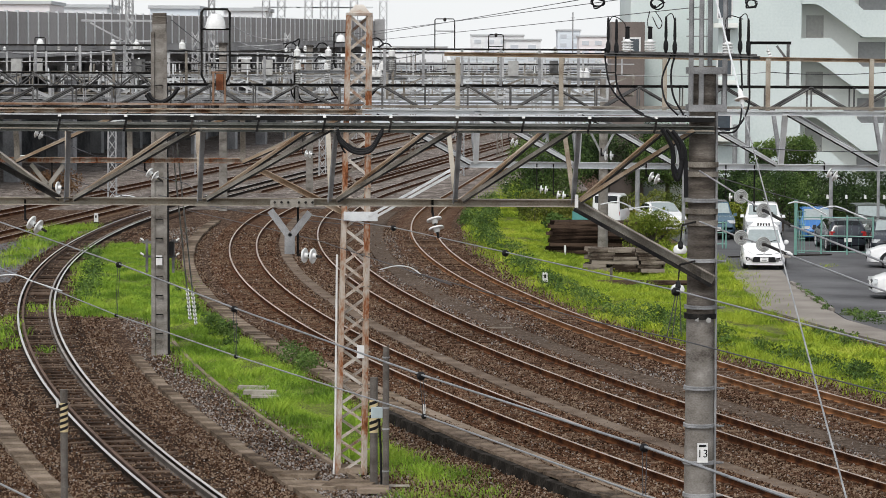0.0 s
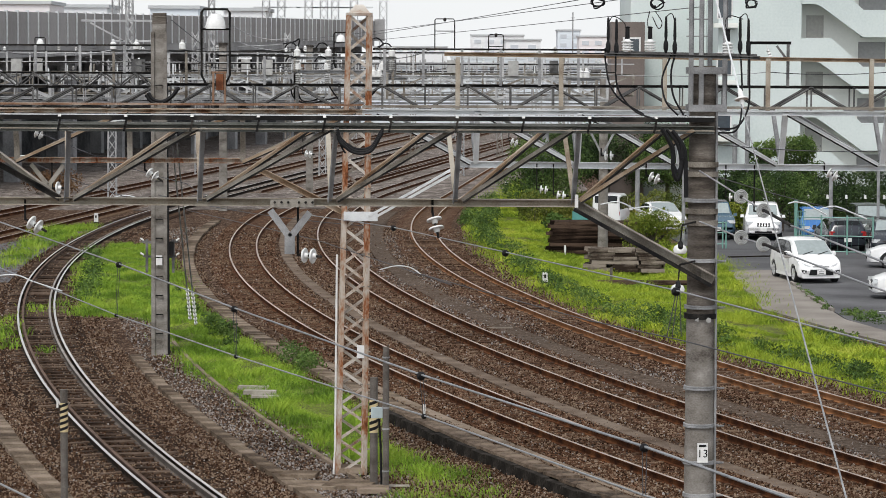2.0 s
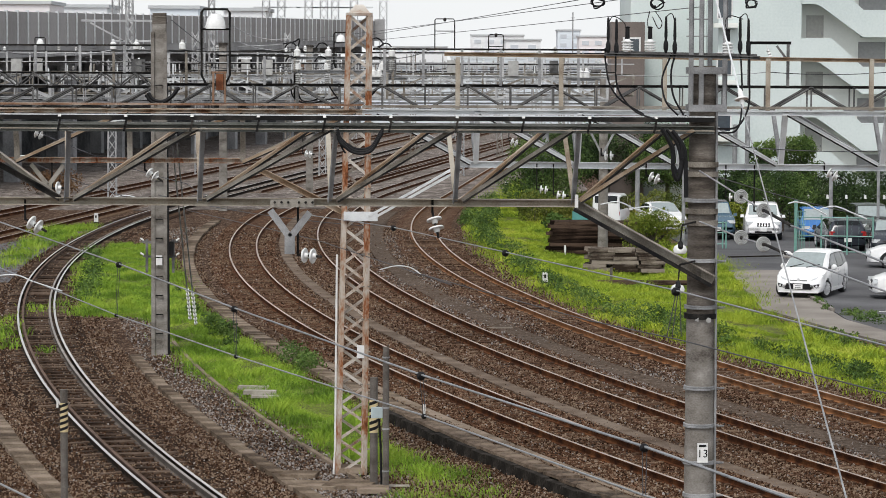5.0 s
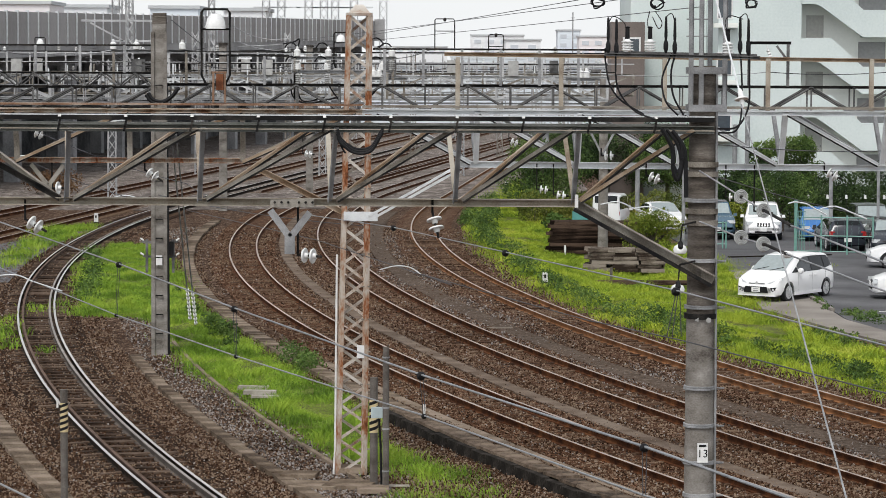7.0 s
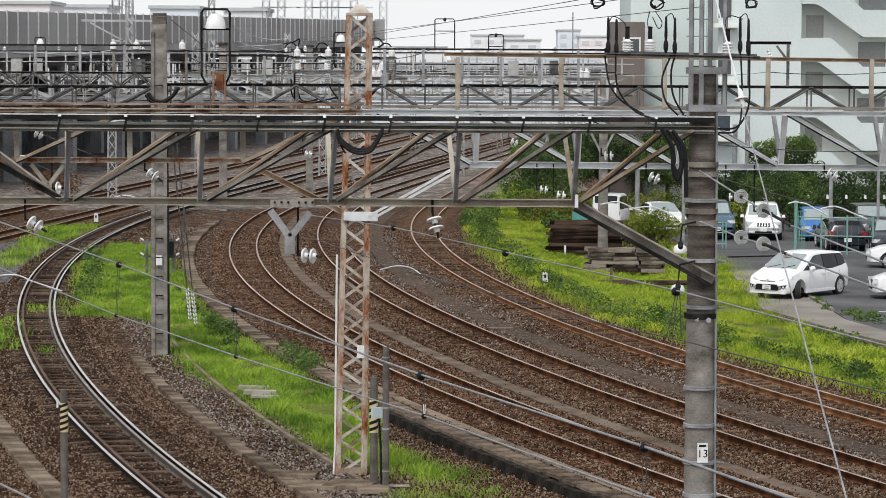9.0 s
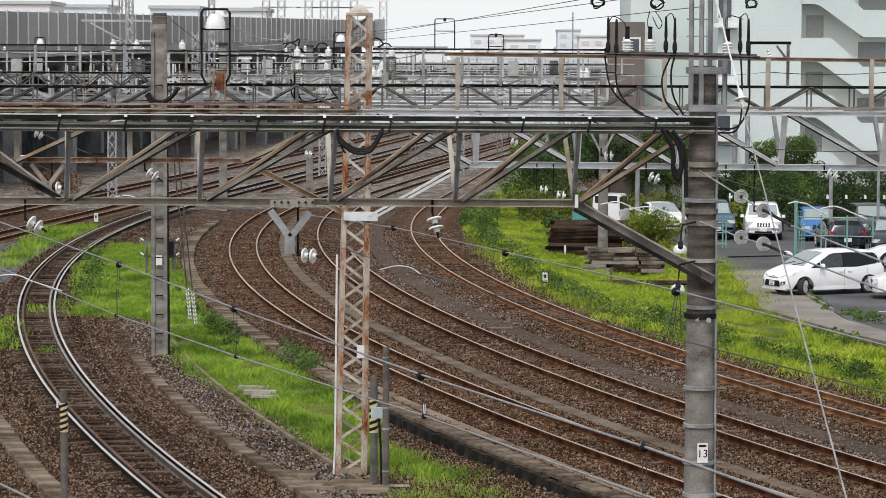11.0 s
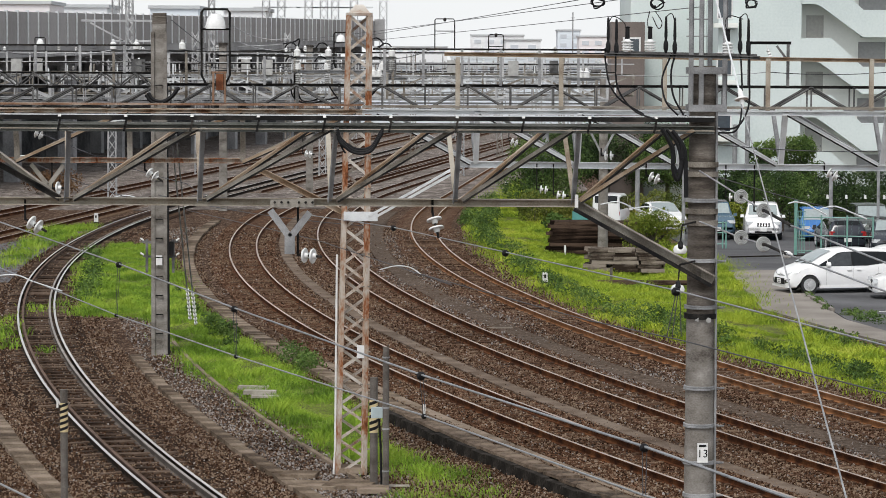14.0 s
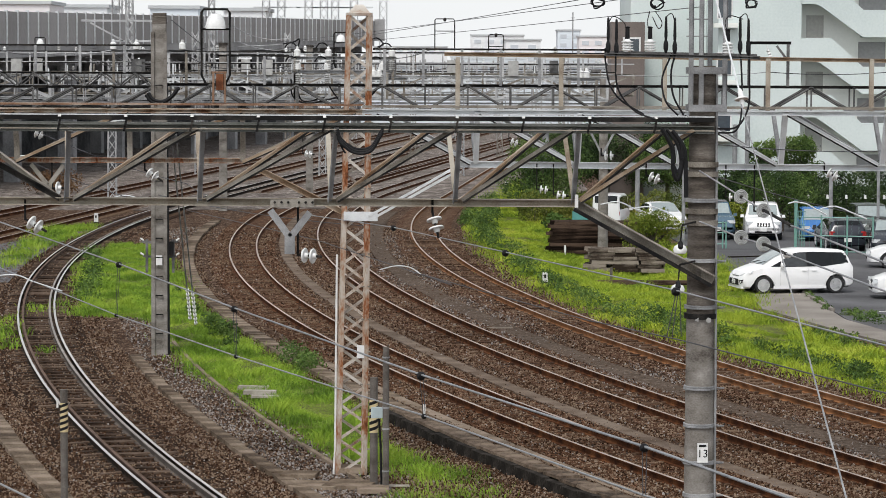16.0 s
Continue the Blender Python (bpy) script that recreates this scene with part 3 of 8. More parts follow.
    for z in (7.4, 7.95):
        for dy in (-0.27, 0.27):
            part("clamp_plate", Shape().bar((x - 0.23, y + dy, z), (x + 0.33, y + dy, z), 0.03, 0.1), M_GALV, t)
    for z in (8.45, 8.7):
        part("tie", Shape().bar((x - 0.27, y - 0.24, z), (x + 0.05, y - 0.24, z), 0.015, 0.02), M_GALV, t)


build_pole_round()


def build_pole_square():
    x, y = -7.73, 77.0
    t = thing("concrete_mast", (x, y, 0), "square weathered concrete mast with step irons on both faces", "mast")
    s = Shape().box((x, y, 4.27), (0.43, 0.43, 9.94), taper=0.82)
    part("shaft", s, M_CONCRETE, t)
    for k in (-1, 1):
        part("rib", Shape().box((x + k * 0.17, y - 0.215, 4.1), (0.1, 0.07, 9.4), taper=0.9), M_CONCRETE, t)
    part("cap", Shape().box((x, y, 9.17), (0.37, 0.37, 0.30), 0, 0.93), M_MASTHEAD, t, "dark stained mast head")
    for i in range(14):
        z = 0.6 + i * 0.52
        part("step_iron", Shape().bar((x - 0.08, y - 0.27, z), (x + 0.08, y - 0.27, z), 0.03, 0.03).bar((x - 0.08, y - 0.2, z), (x - 0.08, y - 0.28, z), 0.03, 0.03).bar((x + 0.08, y - 0.2, z), (x + 0.08, y - 0.28, z), 0.03, 0.03), M_DARKSTEEL, t)
    part("cable", Shape().pipe([(x + 0.26, y - 0.2, 0.0), (x + 0.245, y - 0.2, 2.0), (x + 0.22, y - 0.2, 6.0)], 0.03), M_BLACK, t)
    part("plate", Shape().box((x, y - 0.27, 2.60), (0.17, 0.02, 0.27)), M_WHITEPAINT, t, "small white mast plate")
    for k in (-1, 1):
        s = Shape().channel((x + k * 0.36, y - 0.05, 2.25), (x + k * 0.36, y - 0.05, 3.16), 0.06, 0.07)
        s.bar((x + k * 0.2, y - 0.05, 3.08), (x + k * 0.5, y - 0.05, 3.1), 0.05, 0.06).bar((x + k * 0.2, y - 0.05, 2.68), (x + k * 0.46, y - 0.05, 2.7), 0.05, 0.06)
        b = part("side_bracket", s, M_MIDSTEEL, t, "grey steel bracket clamped to the mast")
        for zz in (3.13, 2.73):
            part("tip", Shape().tube((x + k * 0.44, y - 0.06, zz), (x + k * 0.53, y - 0.06, zz + 0.06), 0.025, 8), M_PORCELAIN, b, "white insulator tip")
    part("switch_case", Shape().box((x + 0.31, y - 0.12, 2.93), (0.14, 0.16, 0.36), 0, 0.95), M_DARKSTEEL, t)


build_pole_square()


def lattice(t, corners0, corners1, n, leg, lace, mat_leg, mat_lace, name="leg"):
    """A four-legged lattice: legs from corners0 to corners1, laced in n bays on all faces."""
    c0, c1 = [Vector(c) for c in corners0], [Vector(c) for c in corners1]
    for a, b in zip(c0, c1):
        part(name, Shape().angle(a, b, leg, 0.012), mat_leg, t)
    for f in range(4):
        g = (f + 1) % 4
        for i in range(n):
            a, b = i / n, (i + 1) / n
            p, q = (c0[f].lerp(c1[f], a), c0[g].lerp(c1[g], b)) if i % 2 == 0 else (c0[g].lerp(c1[g], a), c0[f].lerp(c1[f], b))
            part("lacing_bar", Shape().bar(p, q, lace * 0.25, lace), mat_lace, t)


def build_tower():
    x0, x1, y = -1.78, -1.64, 55.0
    t = thing("lattice_mast", (x0, y, 0), "rusty lattice steel mast with flaking cream paint", "mast")
    h, k = 0.255, 0.2
    z1 = 8.94
    lattice(t, [(x0 - h, y - h, 0), (x0 + h, y - h, 0), (x0 + h, y + h, 0), (x0 - h, y + h, 0)],
            [(x1 - k, y - k, z1), (x1 + k, y - k, z1), (x1 + k, y + k, z1), (x1 - k, y + k, z1)], 26, 0.085, 0.055, M_FLAKING, M_PALELACE)
    s = Shape().box((x1, y, z1 + 0.02), (0.5, 0.5, 0.05)).box((x1, y, z1 + 0.12), (0.44, 0.44, 0.18), taper=0.35)
    part("cap", s, M_PALELACE, t)
    part("base_plate", Shape().box((x0, y, 0.07), (0.62, 0.62, 0.1), 0, 0.95), M_TROUGH, t)
    for z in np.linspace(0.5, 7.5, 12):
        part("step_iron", Shape().bar((x0 + 0.16 + 0.01 * z, y - 0.26, z), (x0 + 0.36 + 0.008 * z, y - 0.26, z), 0.025, 0.025), M_OLDGALV, t)
    part("conduit", Shape().pipe([(x0 - 0.34, y - 0.2, 0), (x0 - 0.31, y - 0.2, 0.5), (x0 - 0.28, y - 0.2, 4.3)], 0.022), M_WHITEPAINT, t)
    xp, zp = -1.59, 2.41
    part("plate", Shape().box((xp, 54.72, zp), (0.15, 0.02, 0.25)), M_WHITEPAINT, t, "small white mast plate")
    xp, zp = -1.60, 5.05
    part("gusset", Shape().box((xp, 54.7, zp), (0.66, 0.03, 0.18)), M_WHITESTEEL, t, "pale steel plate where the braces meet")


build_tower()


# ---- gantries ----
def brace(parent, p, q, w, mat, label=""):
    """A built-up brace: a painted web, its lower flange darkened to stand for shade."""
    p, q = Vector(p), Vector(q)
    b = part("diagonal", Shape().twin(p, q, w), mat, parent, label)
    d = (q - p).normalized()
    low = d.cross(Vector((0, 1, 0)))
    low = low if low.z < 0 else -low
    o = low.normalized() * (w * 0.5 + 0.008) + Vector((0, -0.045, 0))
    part("flange", Shape().bar(p + o, q + o, 0.05, 0.024), M_DARKSTEEL, b, "lower flange darkened for underside shade")


def build_near_gantry():
    y, yr = 41.45, 42.6
    ztop, zb = 7.08, 5.97
    xl, xr = -9.98, 3.97
    t = thing("gantry_beam", (xr, y, ztop), "weathered steel lattice gantry beam spanning the tracks", "gantry")
    s = Shape().channel((xl, y, ztop), (xr, y, ztop), 0.1, 0.115, 0.014)
    part("top_chord", s, M_GREENGREY, t)
    part("front_rail", Shape().bar((xl, y - 0.03, ztop + 0.15), (xr, y - 0.03, ztop + 0.15), 0.09, 0.07), M_DARKSTEEL, t, "dark upper flange streaked with dirt")
    # added pale strip: light on the dark rail's top, done in colour
    part("top_edge", Shape().bar((xl, y - 0.02, ztop + 0.192), (xr, y - 0.02, ztop + 0.192), 0.10, 0.014), M_WHITESTEEL, t, "thin pale strip for the rail's lit top")
    part("chord_lip", Shape().bar((xl, y - 0.064, ztop - 0.012), (xr, y - 0.064, ztop - 0.012), 0.016, 0.014), M_CHORD, t)
    part("top_chord", Shape().channel((xl, yr, ztop), (xr, yr, ztop), 0.1, 0.115, 0.014, -1), M_GREENGREY, t)
    part("bottom_chord", Shape().channel((xl, 42.0, zb), (2.00, 42.0, zb), 0.13, 0.115, 0.014), M_CHORD, t, "cream-stained bottom chord")
    tops = [-5.49, -3.52, -1.56, 0.25, 1.99, 3.77]
    feet = [-5.60, -3.62, -1.68, 0.18, 1.94]
    for i, (a, b) in enumerate(zip(tops, feet)):
        part("vertical", Shape().angle((b, 41.95, zb), (a, y, ztop), 0.07, 0.012), M_GALV, t, "galvanised upright")
        part("vertical", Shape().angle((b, 42.05, zb), (a - 0.19, yr, ztop), 0.065, 0.012), M_CHORD, t)
        if i < 5:
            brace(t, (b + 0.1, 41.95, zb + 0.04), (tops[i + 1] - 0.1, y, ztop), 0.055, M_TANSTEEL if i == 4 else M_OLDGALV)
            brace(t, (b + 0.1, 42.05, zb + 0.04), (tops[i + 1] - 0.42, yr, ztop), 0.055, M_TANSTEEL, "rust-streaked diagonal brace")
    part("diagonal", Shape().twin((feet[0] - 0.1, 41.95, zb + 0.04), (feet[0] - 1.9, y, ztop), 0.085), M_DARKSTEEL, t)
    part("diagonal", Shape().angle((feet[0] - 0.1, 42.05, zb), (feet[0] - 1.7, yr, ztop), 0.08, 0.012), M_OLDGALV, t)
    for x in np.arange(xl + 0.5, xr, 0.97):
        part("bracket", Shape().bar((x, y - 0.075, ztop + 0.18), (x - 0.05, y - 0.075, ztop - 0.05), 0.03, 0.03), M_DARKSTEEL, t)
        part("bolt_cover", Shape().box((x - 0.02, y - 0.08, ztop + 0.18), (0.05, 0.05, 0.04), taper=0.7), M_WHITEPAINT, t)
    # knee brace to the mast
    a, b = (1.98, 42, 5.95), (3.97, 41.4, 4.87)
    part("knee_brace", Shape().channel(a, b, 0.1, 0.15, 0.014), M_OLDGALV, t, "steel knee brace down to the mast")
    o = Vector((-0.03, -0.075, -0.07))
    # a dark bar stands for the shade under the knee brace
    part("flange", Shape().bar(Vector(a) + o, Vector(b) + o, 0.06, 0.05), M_DARKSTEEL, t, "lower flange darkened for underside shade")
    part("end_plate", Shape().bar((1.98, 41.9, 6.1), (1.98, 41.9, 5.91), 0.05, 0.05), M_WHITEPAINT, t)
    part("splice_plate", Shape().bar((-2.57, 41.9, 5.95), (-1.92, 41.9, 5.96), 0.02, 0.118), M_OLDGALV, t, "bolted splice plate")
    for k in range(6):
        p = Vector((-2.5, 41.88, 5.97)) + Vector((k * 0.1 + (0.06 if k > 2 else 0), 0, 0))
        part("bolt", Shape().tube(p, p - Vector((0, 0.03, 0)), 0.02, 6), M_DARKSTEEL, t)
    # hanging support for a wire
    for p, q in (((-2.57, 41.9, 5.85), (-2.28, 41.9, 5.45)), ((-1.98, 41.9, 5.82), (-2.27, 41.9, 5.45))):
        part("hanger_leg", Shape().bar(p, q, 0.05, 0.1), M_GALV, t)
    part("hanger_post", Shape().box((-2.28, 41.9, 5.33), (0.15, 0.06, 0.26)), M_GALV, t)


build_near_gantry()


def truss(name, label, y, depth, x0, x1, zt, zb, panel, mat, chord, lace, lean, lace_mat=None):
    """A box truss: two planes of chords, uprights and diagonals, tied across."""
    t = thing(name, (x0, y, zb), label, "gantry", "gantries over the tracks")
    n = max(1, round((x1 - x0) / panel))
    lm = lace_mat or mat
    step = (x1 - x0) / n
    for yy in (y, y + depth):
        part("top_chord", Shape().channel((x0, yy, zt), (x1, yy, zt), chord * 0.8, chord, 0.012), mat, t)
        part("bottom_chord", Shape().channel((x0, yy, zb), (x1, yy, zb), chord * 0.8, chord, 0.012), mat, t)
        for i in range(n + 1):
            x = x0 + i * step
            part("vertical", Shape().bar((x, yy, zb), (x, yy, zt), lace, lace), lm, t)
            if i < n:
                up = (i % 2 == 0) if lean == 0 else lean > 0
                a, b = ((x, yy, zb), (x + step, yy, zt)) if up else ((x, yy, zt), (x + step, yy, zb))
                g = part("diagonal", Shape().angle(a, b, lace, 0.012), lm, t)
                if y < 100:
                    # dark bars stand for the shaded lower edges of the diagonals
                    o = Vector((0, -lace * 0.4, -lace * 0.75))
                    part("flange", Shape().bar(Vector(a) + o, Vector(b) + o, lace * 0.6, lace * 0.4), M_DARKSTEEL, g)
    return t


def build_middle_gantry():
    zt, zb = 7.08, 6.09
    xa, xb = -10.83, -1.87
    xc, xd = -1.43, 10.49
    t = thing("gantry_beam", (xb, 55, zb), "rusty lattice gantry beam with pale galvanised half", "gantry")
    for yy in (54.6, 55.5):
        part("top_chord", Shape().channel((xa, yy, zt), (xb + 0.3, yy, zt), 0.1, 0.075, 0.012), M_RUSTCREAM, t, "rust-stained chord")
        part("top_chord", Shape().channel((xb + 0.3, yy, zt), (xd, yy, zt), 0.1, 0.09, 0.012), M_WHITESTEEL, t, "pale galvanised chord")
        part("walkway_rail", Shape().bar((xa, yy, zt + 0.125), (xb + 0.3, yy, zt + 0.125), 0.06, 0.03), M_RUSTSTEEL, t)
        part("walkway_rail", Shape().bar((xb + 0.3, yy, zt + 0.1), (xd, yy, zt + 0.1), 0.06, 0.04), M_OLDGALV, t)
    left, right = -3.79, 0.33
    part("bottom_chord", Shape().channel((xa, 55, zb + 0.02), (left, 55, zb + 0.02), 0.12, 0.1, 0.012), M_FLAKING, t, "rusty chord with flaking paint")
    part("bottom_chord", Shape().channel((right, 55, zb - 0.03), (xd, 55, zb - 0.08), 0.12, 0.12, 0.012), M_WHITESTEEL, t, "pale galvanised chord")
    for k in range(-1, 3):
        x = -8.30 + 2.2 * k
        part("vertical", Shape().bar((x, 55, zb), (x, 54.8, zt), 0.1, 0.1), M_OLDGALV, t)
        brace(t, (x, 54.9, zb), (x + 2.2, 54.6, zt), 0.06, M_TANSTEEL)
        part("diagonal", Shape().angle((x, 55.1, zb), (x + 2.1, 55.5, zt), 0.06), M_OLDGALV, t)
    for k in range(0, 6):
        x = 0.63 + 1.98 * k
        part("vertical", Shape().bar((x, 55, zb), (x + 0.03, 54.6, zt), 0.1, 0.1), M_WHITESTEEL, t)
        part("vertical", Shape().bar((x, 55, zb), (x - 0.1, 55.5, zt), 0.07, 0.07), M_GALV, t)
        brace(t, (x - 0.1, 54.9, zb), (x - 1.9, 54.6, zt), 0.07, M_WHITESTEEL)
        part("diagonal", Shape().angle((x - 0.1, 55.1, zb), (x - 1.7, 55.5, zt), 0.06), M_GALV, t)
    part("knee_brace", Shape().channel((-3.59, 54.9, 5.95), (-1.78, 54.8, 5.04), 0.08, 0.11), M_TANSTEEL, t, "rusty knee brace to the mast")
    for dy in (0, 0.25):
        a, b = Vector((0.17, 54.8, 5.92)), Vector((-1.45, 54.7, 5))
        part("knee_brace", Shape().bar(a + Vector((0, dy, 0.05 - dy * 0.4)), b + Vector((0, dy, 0.05 - dy * 0.4)), 0.06, 0.045), M_WHITESTEEL, t, "pale steel knee brace")
    # cable frame above the beam
    f = thing("cable_rack", (2.24, 54.7, zt), "tan steel post-and-rail frame carrying cables above the beam", "rack")
    part("top_rail", Shape().channel((0.01, 54.7, 8.2), (9.98, 54.7, 8.09), 0.06, 0.075), M_TANSTEEL, f)
    for k in range(6):
        xx = 0.27 + 2.0 * k
        part("post", Shape().bar((xx, 54.7, zt + 0.05), (xx, 54.7, 8.14), 0.085, 0.085), M_CHORD, f)


build_middle_gantry()

truss("gantry_beam", "dark steel lattice gantry beam between concrete masts", 77, 0.9, -14.38, -7.95, 7.69, 7.32, 0.46, M_DARKSTEEL, 0.05, 0.03, 0, M_MIDSTEEL)
truss("gantry_beam", "dark lower lattice beam under the gantry", 76.9, 0.8, -14.38, -7.95, 7.30, 6.74, 1.07, M_DARKSTEEL, 0.055, 0.045, 1, M_MIDSTEEL)
truss("gantry_beam", "dark steel lattice gantry beam of two planes", 77, 0.9, -7.52, 14.68, 7.38, 6.70, 1.17, M_DARKSTEEL, 0.07, 0.042, 0, M_MIDSTEEL)


# ---- viaduct with noise barrier ----
M_BARRIER = surf("grey_barrier_panel", [(0.25, 0.24, 0.235), (0.31, 0.30, 0.295), (0.36, 0.35, 0.345)], 0.6, 0.8, 0, 0.1, 10, stretch=(1, 1, 0.3), rand=0.35)
M_PIER = surf("sooty_pier_concrete", [(0.15, 0.15, 0.155), (0.23, 0.23, 0.235), (0.30, 0.30, 0.305)], 0.5, 0.95, 0, 0.2, 8, spec=0.1)
# wall below the deck: the shade there is put into the colour
M_DECKSHADE = surf("sooty_wall", [(0.025, 0.027, 0.029), (0.065, 0.067, 0.07), (0.12, 0.12, 0.123)], 0.5, 0.95, 0, 0.2, 8, spec=0.1)
M_DECK = surf("viaduct_concrete", [(0.20, 0.20, 0.20), (0.28, 0.28, 0.28), (0.34, 0.34, 0.34)], 0.4, 0.9, 0, 0.2, 8)


def build_viaduct():
    p, q = Vector((-31.5, 150.0, 0)), Vector((-8.1, 330.0, 0))
    d = (q - p).normalized()
    n = Vector((-d.y, d.x, 0))          # away from the tracks
    if n.x > 0:
        n = -n
    t = thing("viaduct", p, "grey concrete railway viaduct with a tall panelled noise barrier", "viaduct", kind="structure")

    def z0(u):
        return 8.5 + 1.85 * u

    length = (q - p).length
    s = Shape()
    c = [p, q, q + n * 11, p + n * 11]
    top = [Vector((a.x, a.y, z0(u))) for a, u in zip(c, (0, 1, 1, 0))]
    s.add(top + [v - Vector((0, 0, 0.75)) for v in top], [(0, 1, 2, 3), (7, 6, 5, 4), (0, 4, 5, 1), (1, 5, 6, 2), (2, 6, 7, 3), (3, 7, 4, 0)])
    part("deck", s, M_DECK, t, "grey concrete deck edge")
    k = int(length / 2.45)
    panel_meshes = {}
    for i in range(k):
        u = (i + 0.5) / k
        c = p.lerp(q, u)
        ang = math.degrees(math.atan2(d.y, d.x))
        if "panel" not in panel_meshes:
            panel_meshes["panel"] = mesh_of("panel", Shape().box((0, 0, 1.1), (2.40, 0.08, 2.2)), M_BARRIER)
            panel_meshes["post"] = mesh_of("post", Shape().box((0, 0, 1.13), (0.2, 0.2, 2.3)), M_WHITESTEEL)
        for name, dx in (("panel", 0.0), ("post", -1.22)):
            ob = new(name, panel_meshes[name])
            ob.parent = t
            ob.matrix_basis = Matrix.Translation(Vector((c.x, c.y, z0(u))) - p + d * dx) @ pose(0, 0, 0, 0, 0, ang)
    part("end_wall", Shape().box((q.x + 0.6, q.y, z0(1) + 1.1), (1.2, 0.3, 2.5)), M_DECK, t)
    # columns in two rows and crossheads
    for i in range(13):
        u = (i + 0.4) / 13
        c = p.lerp(q, u)
        for w in (0.8, 9.5):
            e = c + n * w
            part("column", Shape().box((e.x, e.y, (z0(u) - 0.75) / 2), (0.95, 0.95, z0(u) - 0.75), math.degrees(math.atan2(d.y, d.x))), M_PIER, t)
        a, b = c + n * 0.2, c + n * 10.8
        part("crosshead", Shape().bar((a.x, a.y, z0(u) - 1.1), (b.x, b.y, z0(u) - 1.1), 0.9, 0.7), M_PIER, t)
    # closed rear side; its dark colour stands in for shade under the deck
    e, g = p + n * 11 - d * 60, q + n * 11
    part("rear_wall", Shape().bar((e.x, e.y, 4.0), (g.x, g.y, 4.0), 0.3, 8.0), M_DECKSHADE, t, "concrete wall under the viaduct, coloured dark for shade")


build_viaduct()


# ---- apartment building with outside stair ----
M_RECESS = surf("shaded_beige_wall", [(0.68, 0.70, 0.66), (0.76, 0.775, 0.73)], 0.3, 0.85, 0, 0.05, 8)
M_STAIRDOOR = plain("pale_grey_door", (0.40, 0.40, 0.37), 0.6)
M_DIMDOOR = plain("dim_grey_door", (0.24, 0.24, 0.24), 0.6)
M_DOORGREY = plain("grey_steel_door", (0.22, 0.23, 0.23), 0.5)
M_WINDOW = plain("window_glass", (0.06, 0.075, 0.09), 0.06)


def build_apartments():
    y = 155.0
    k = y / 5000.0
    xl, xr = 15.02, 28.95
    t = thing("apartment_building", ((xl + xr) / 2, y, LOT), "pale green-white apartment building with outside stairs and landings", "building", kind="structure")
    top = 17.0
    xs = 19.56          # where the stair bay begins
    part("wall", Shape().box(((xl + xs) / 2, y + 6, top / 2 - 0.3), (xs - xl, 12, top + 0.6)), M_BUILD, t, "plain pale rendered wall")
    part("wall", Shape().box(((xs + xr) / 2, y + 6.7, top / 2 - 0.3), (xr - xs, 11.0, top + 0.6)), M_RECESS, t, "recessed beige wall behind the stair")
    xw, yw = 10.68, 162.0
    part("wing", Shape().box(((xw + xl) / 2 - 0.01, yw + 5, top / 2 - 0.3), (xl - xw, 10, top + 0.6)), M_BUILD, t, "pale rear wing")
    # landings and stair flights, floor by floor
    fl = 100 * k
    z = 8.10 - 3 * fl
    while z < top:
        x0, x1 = xs - 0.02, 21.23
        part("landing", Shape().box(((x0 + x1) / 2, y + 0.9, z + 0.1), (x1 - x0, 1.75, 0.2)), M_BUILD, t)
        part("parapet", Shape().box(((x0 + x1) / 2, y + 0.08, z + 0.62), (x1 - x0, 0.16, 1.24)), M_BUILD, t)
        # the flight falls away to the right to a half landing
        a, b = Vector((x1, y + 0.1, z + 0.62)), Vector((x1 + 1.72, y + 0.1, z - 0.9))
        vs = [(a.x, y + 0.004, z + 1.24), (b.x, y + 0.004, z - 0.31), (b.x, y + 0.004, z - 1.8), (a.x - 0.5, y + 0.004, z - 0.2), (a.x - 0.9, y + 0.004, z + 0.02), (a.x - 0.9, y + 0.004, z + 1.24)]
        vs += [(x, y + 0.16, w) for x, yy, w in vs]
        part("stair_parapet", Shape().add(vs, [(0, 1, 2, 3, 4, 5), (11, 10, 9, 8, 7, 6)] + [(i, i + 6, (i + 1) % 6 + 6, (i + 1) % 6) for i in range(6)]), M_BUILD, t)
        part("flight", Shape().bar((a.x, y + 0.9, z), (b.x, y + 0.9, z - 1.5), 1.4, 0.25), M_RECESS, t)
        part("half_landing", Shape().box(((b.x + xr) / 2, y + 0.85, z - 1.055), (xr - b.x, 1.7, 1.49)), M_BUILD, t)
        dx = 20.45
        d = part("door", Shape().box((dx, y + 1.18, z + 1.3), (0.95, 0.06, 2.4)), M_STAIRDOOR, t)
        part("door_handle", Shape().box((dx + 0.38, y + 1.13, z + 1.5), (0.05, 0.06, 0.14)), M_GALV, d)
        w = part("opening", Shape().box((23.6, y + 1.18, z + 0.25), (1.5, 0.06, 1.6)), M_DIMDOOR, t, "dim doorway behind the half landing")
        z += fl
    for zz in (10.91, 10.91 - fl, 10.91 - 2 * fl):
        x = 15.36
        w = part("window", Shape().box((x, y - 0.02, zz + 0.1), (0.85, 0.06, 1.3)), M_WHITEPAINT, t)
        part("pane", Shape().box((x, y - 0.06, zz + 0.1), (0.7, 0.03, 1.15)), M_WINDOW, w)
        part("balcony", Shape().box((x, y - 0.4, zz - 0.9), (1.3, 0.75, 0.25)), M_RECESS, t)
    part("roof", Shape().box(((xl + xr) / 2, y + 6, top + 0.15), (xr - xl + 0.4, 12.6, 0.3)), M_DECK, t)
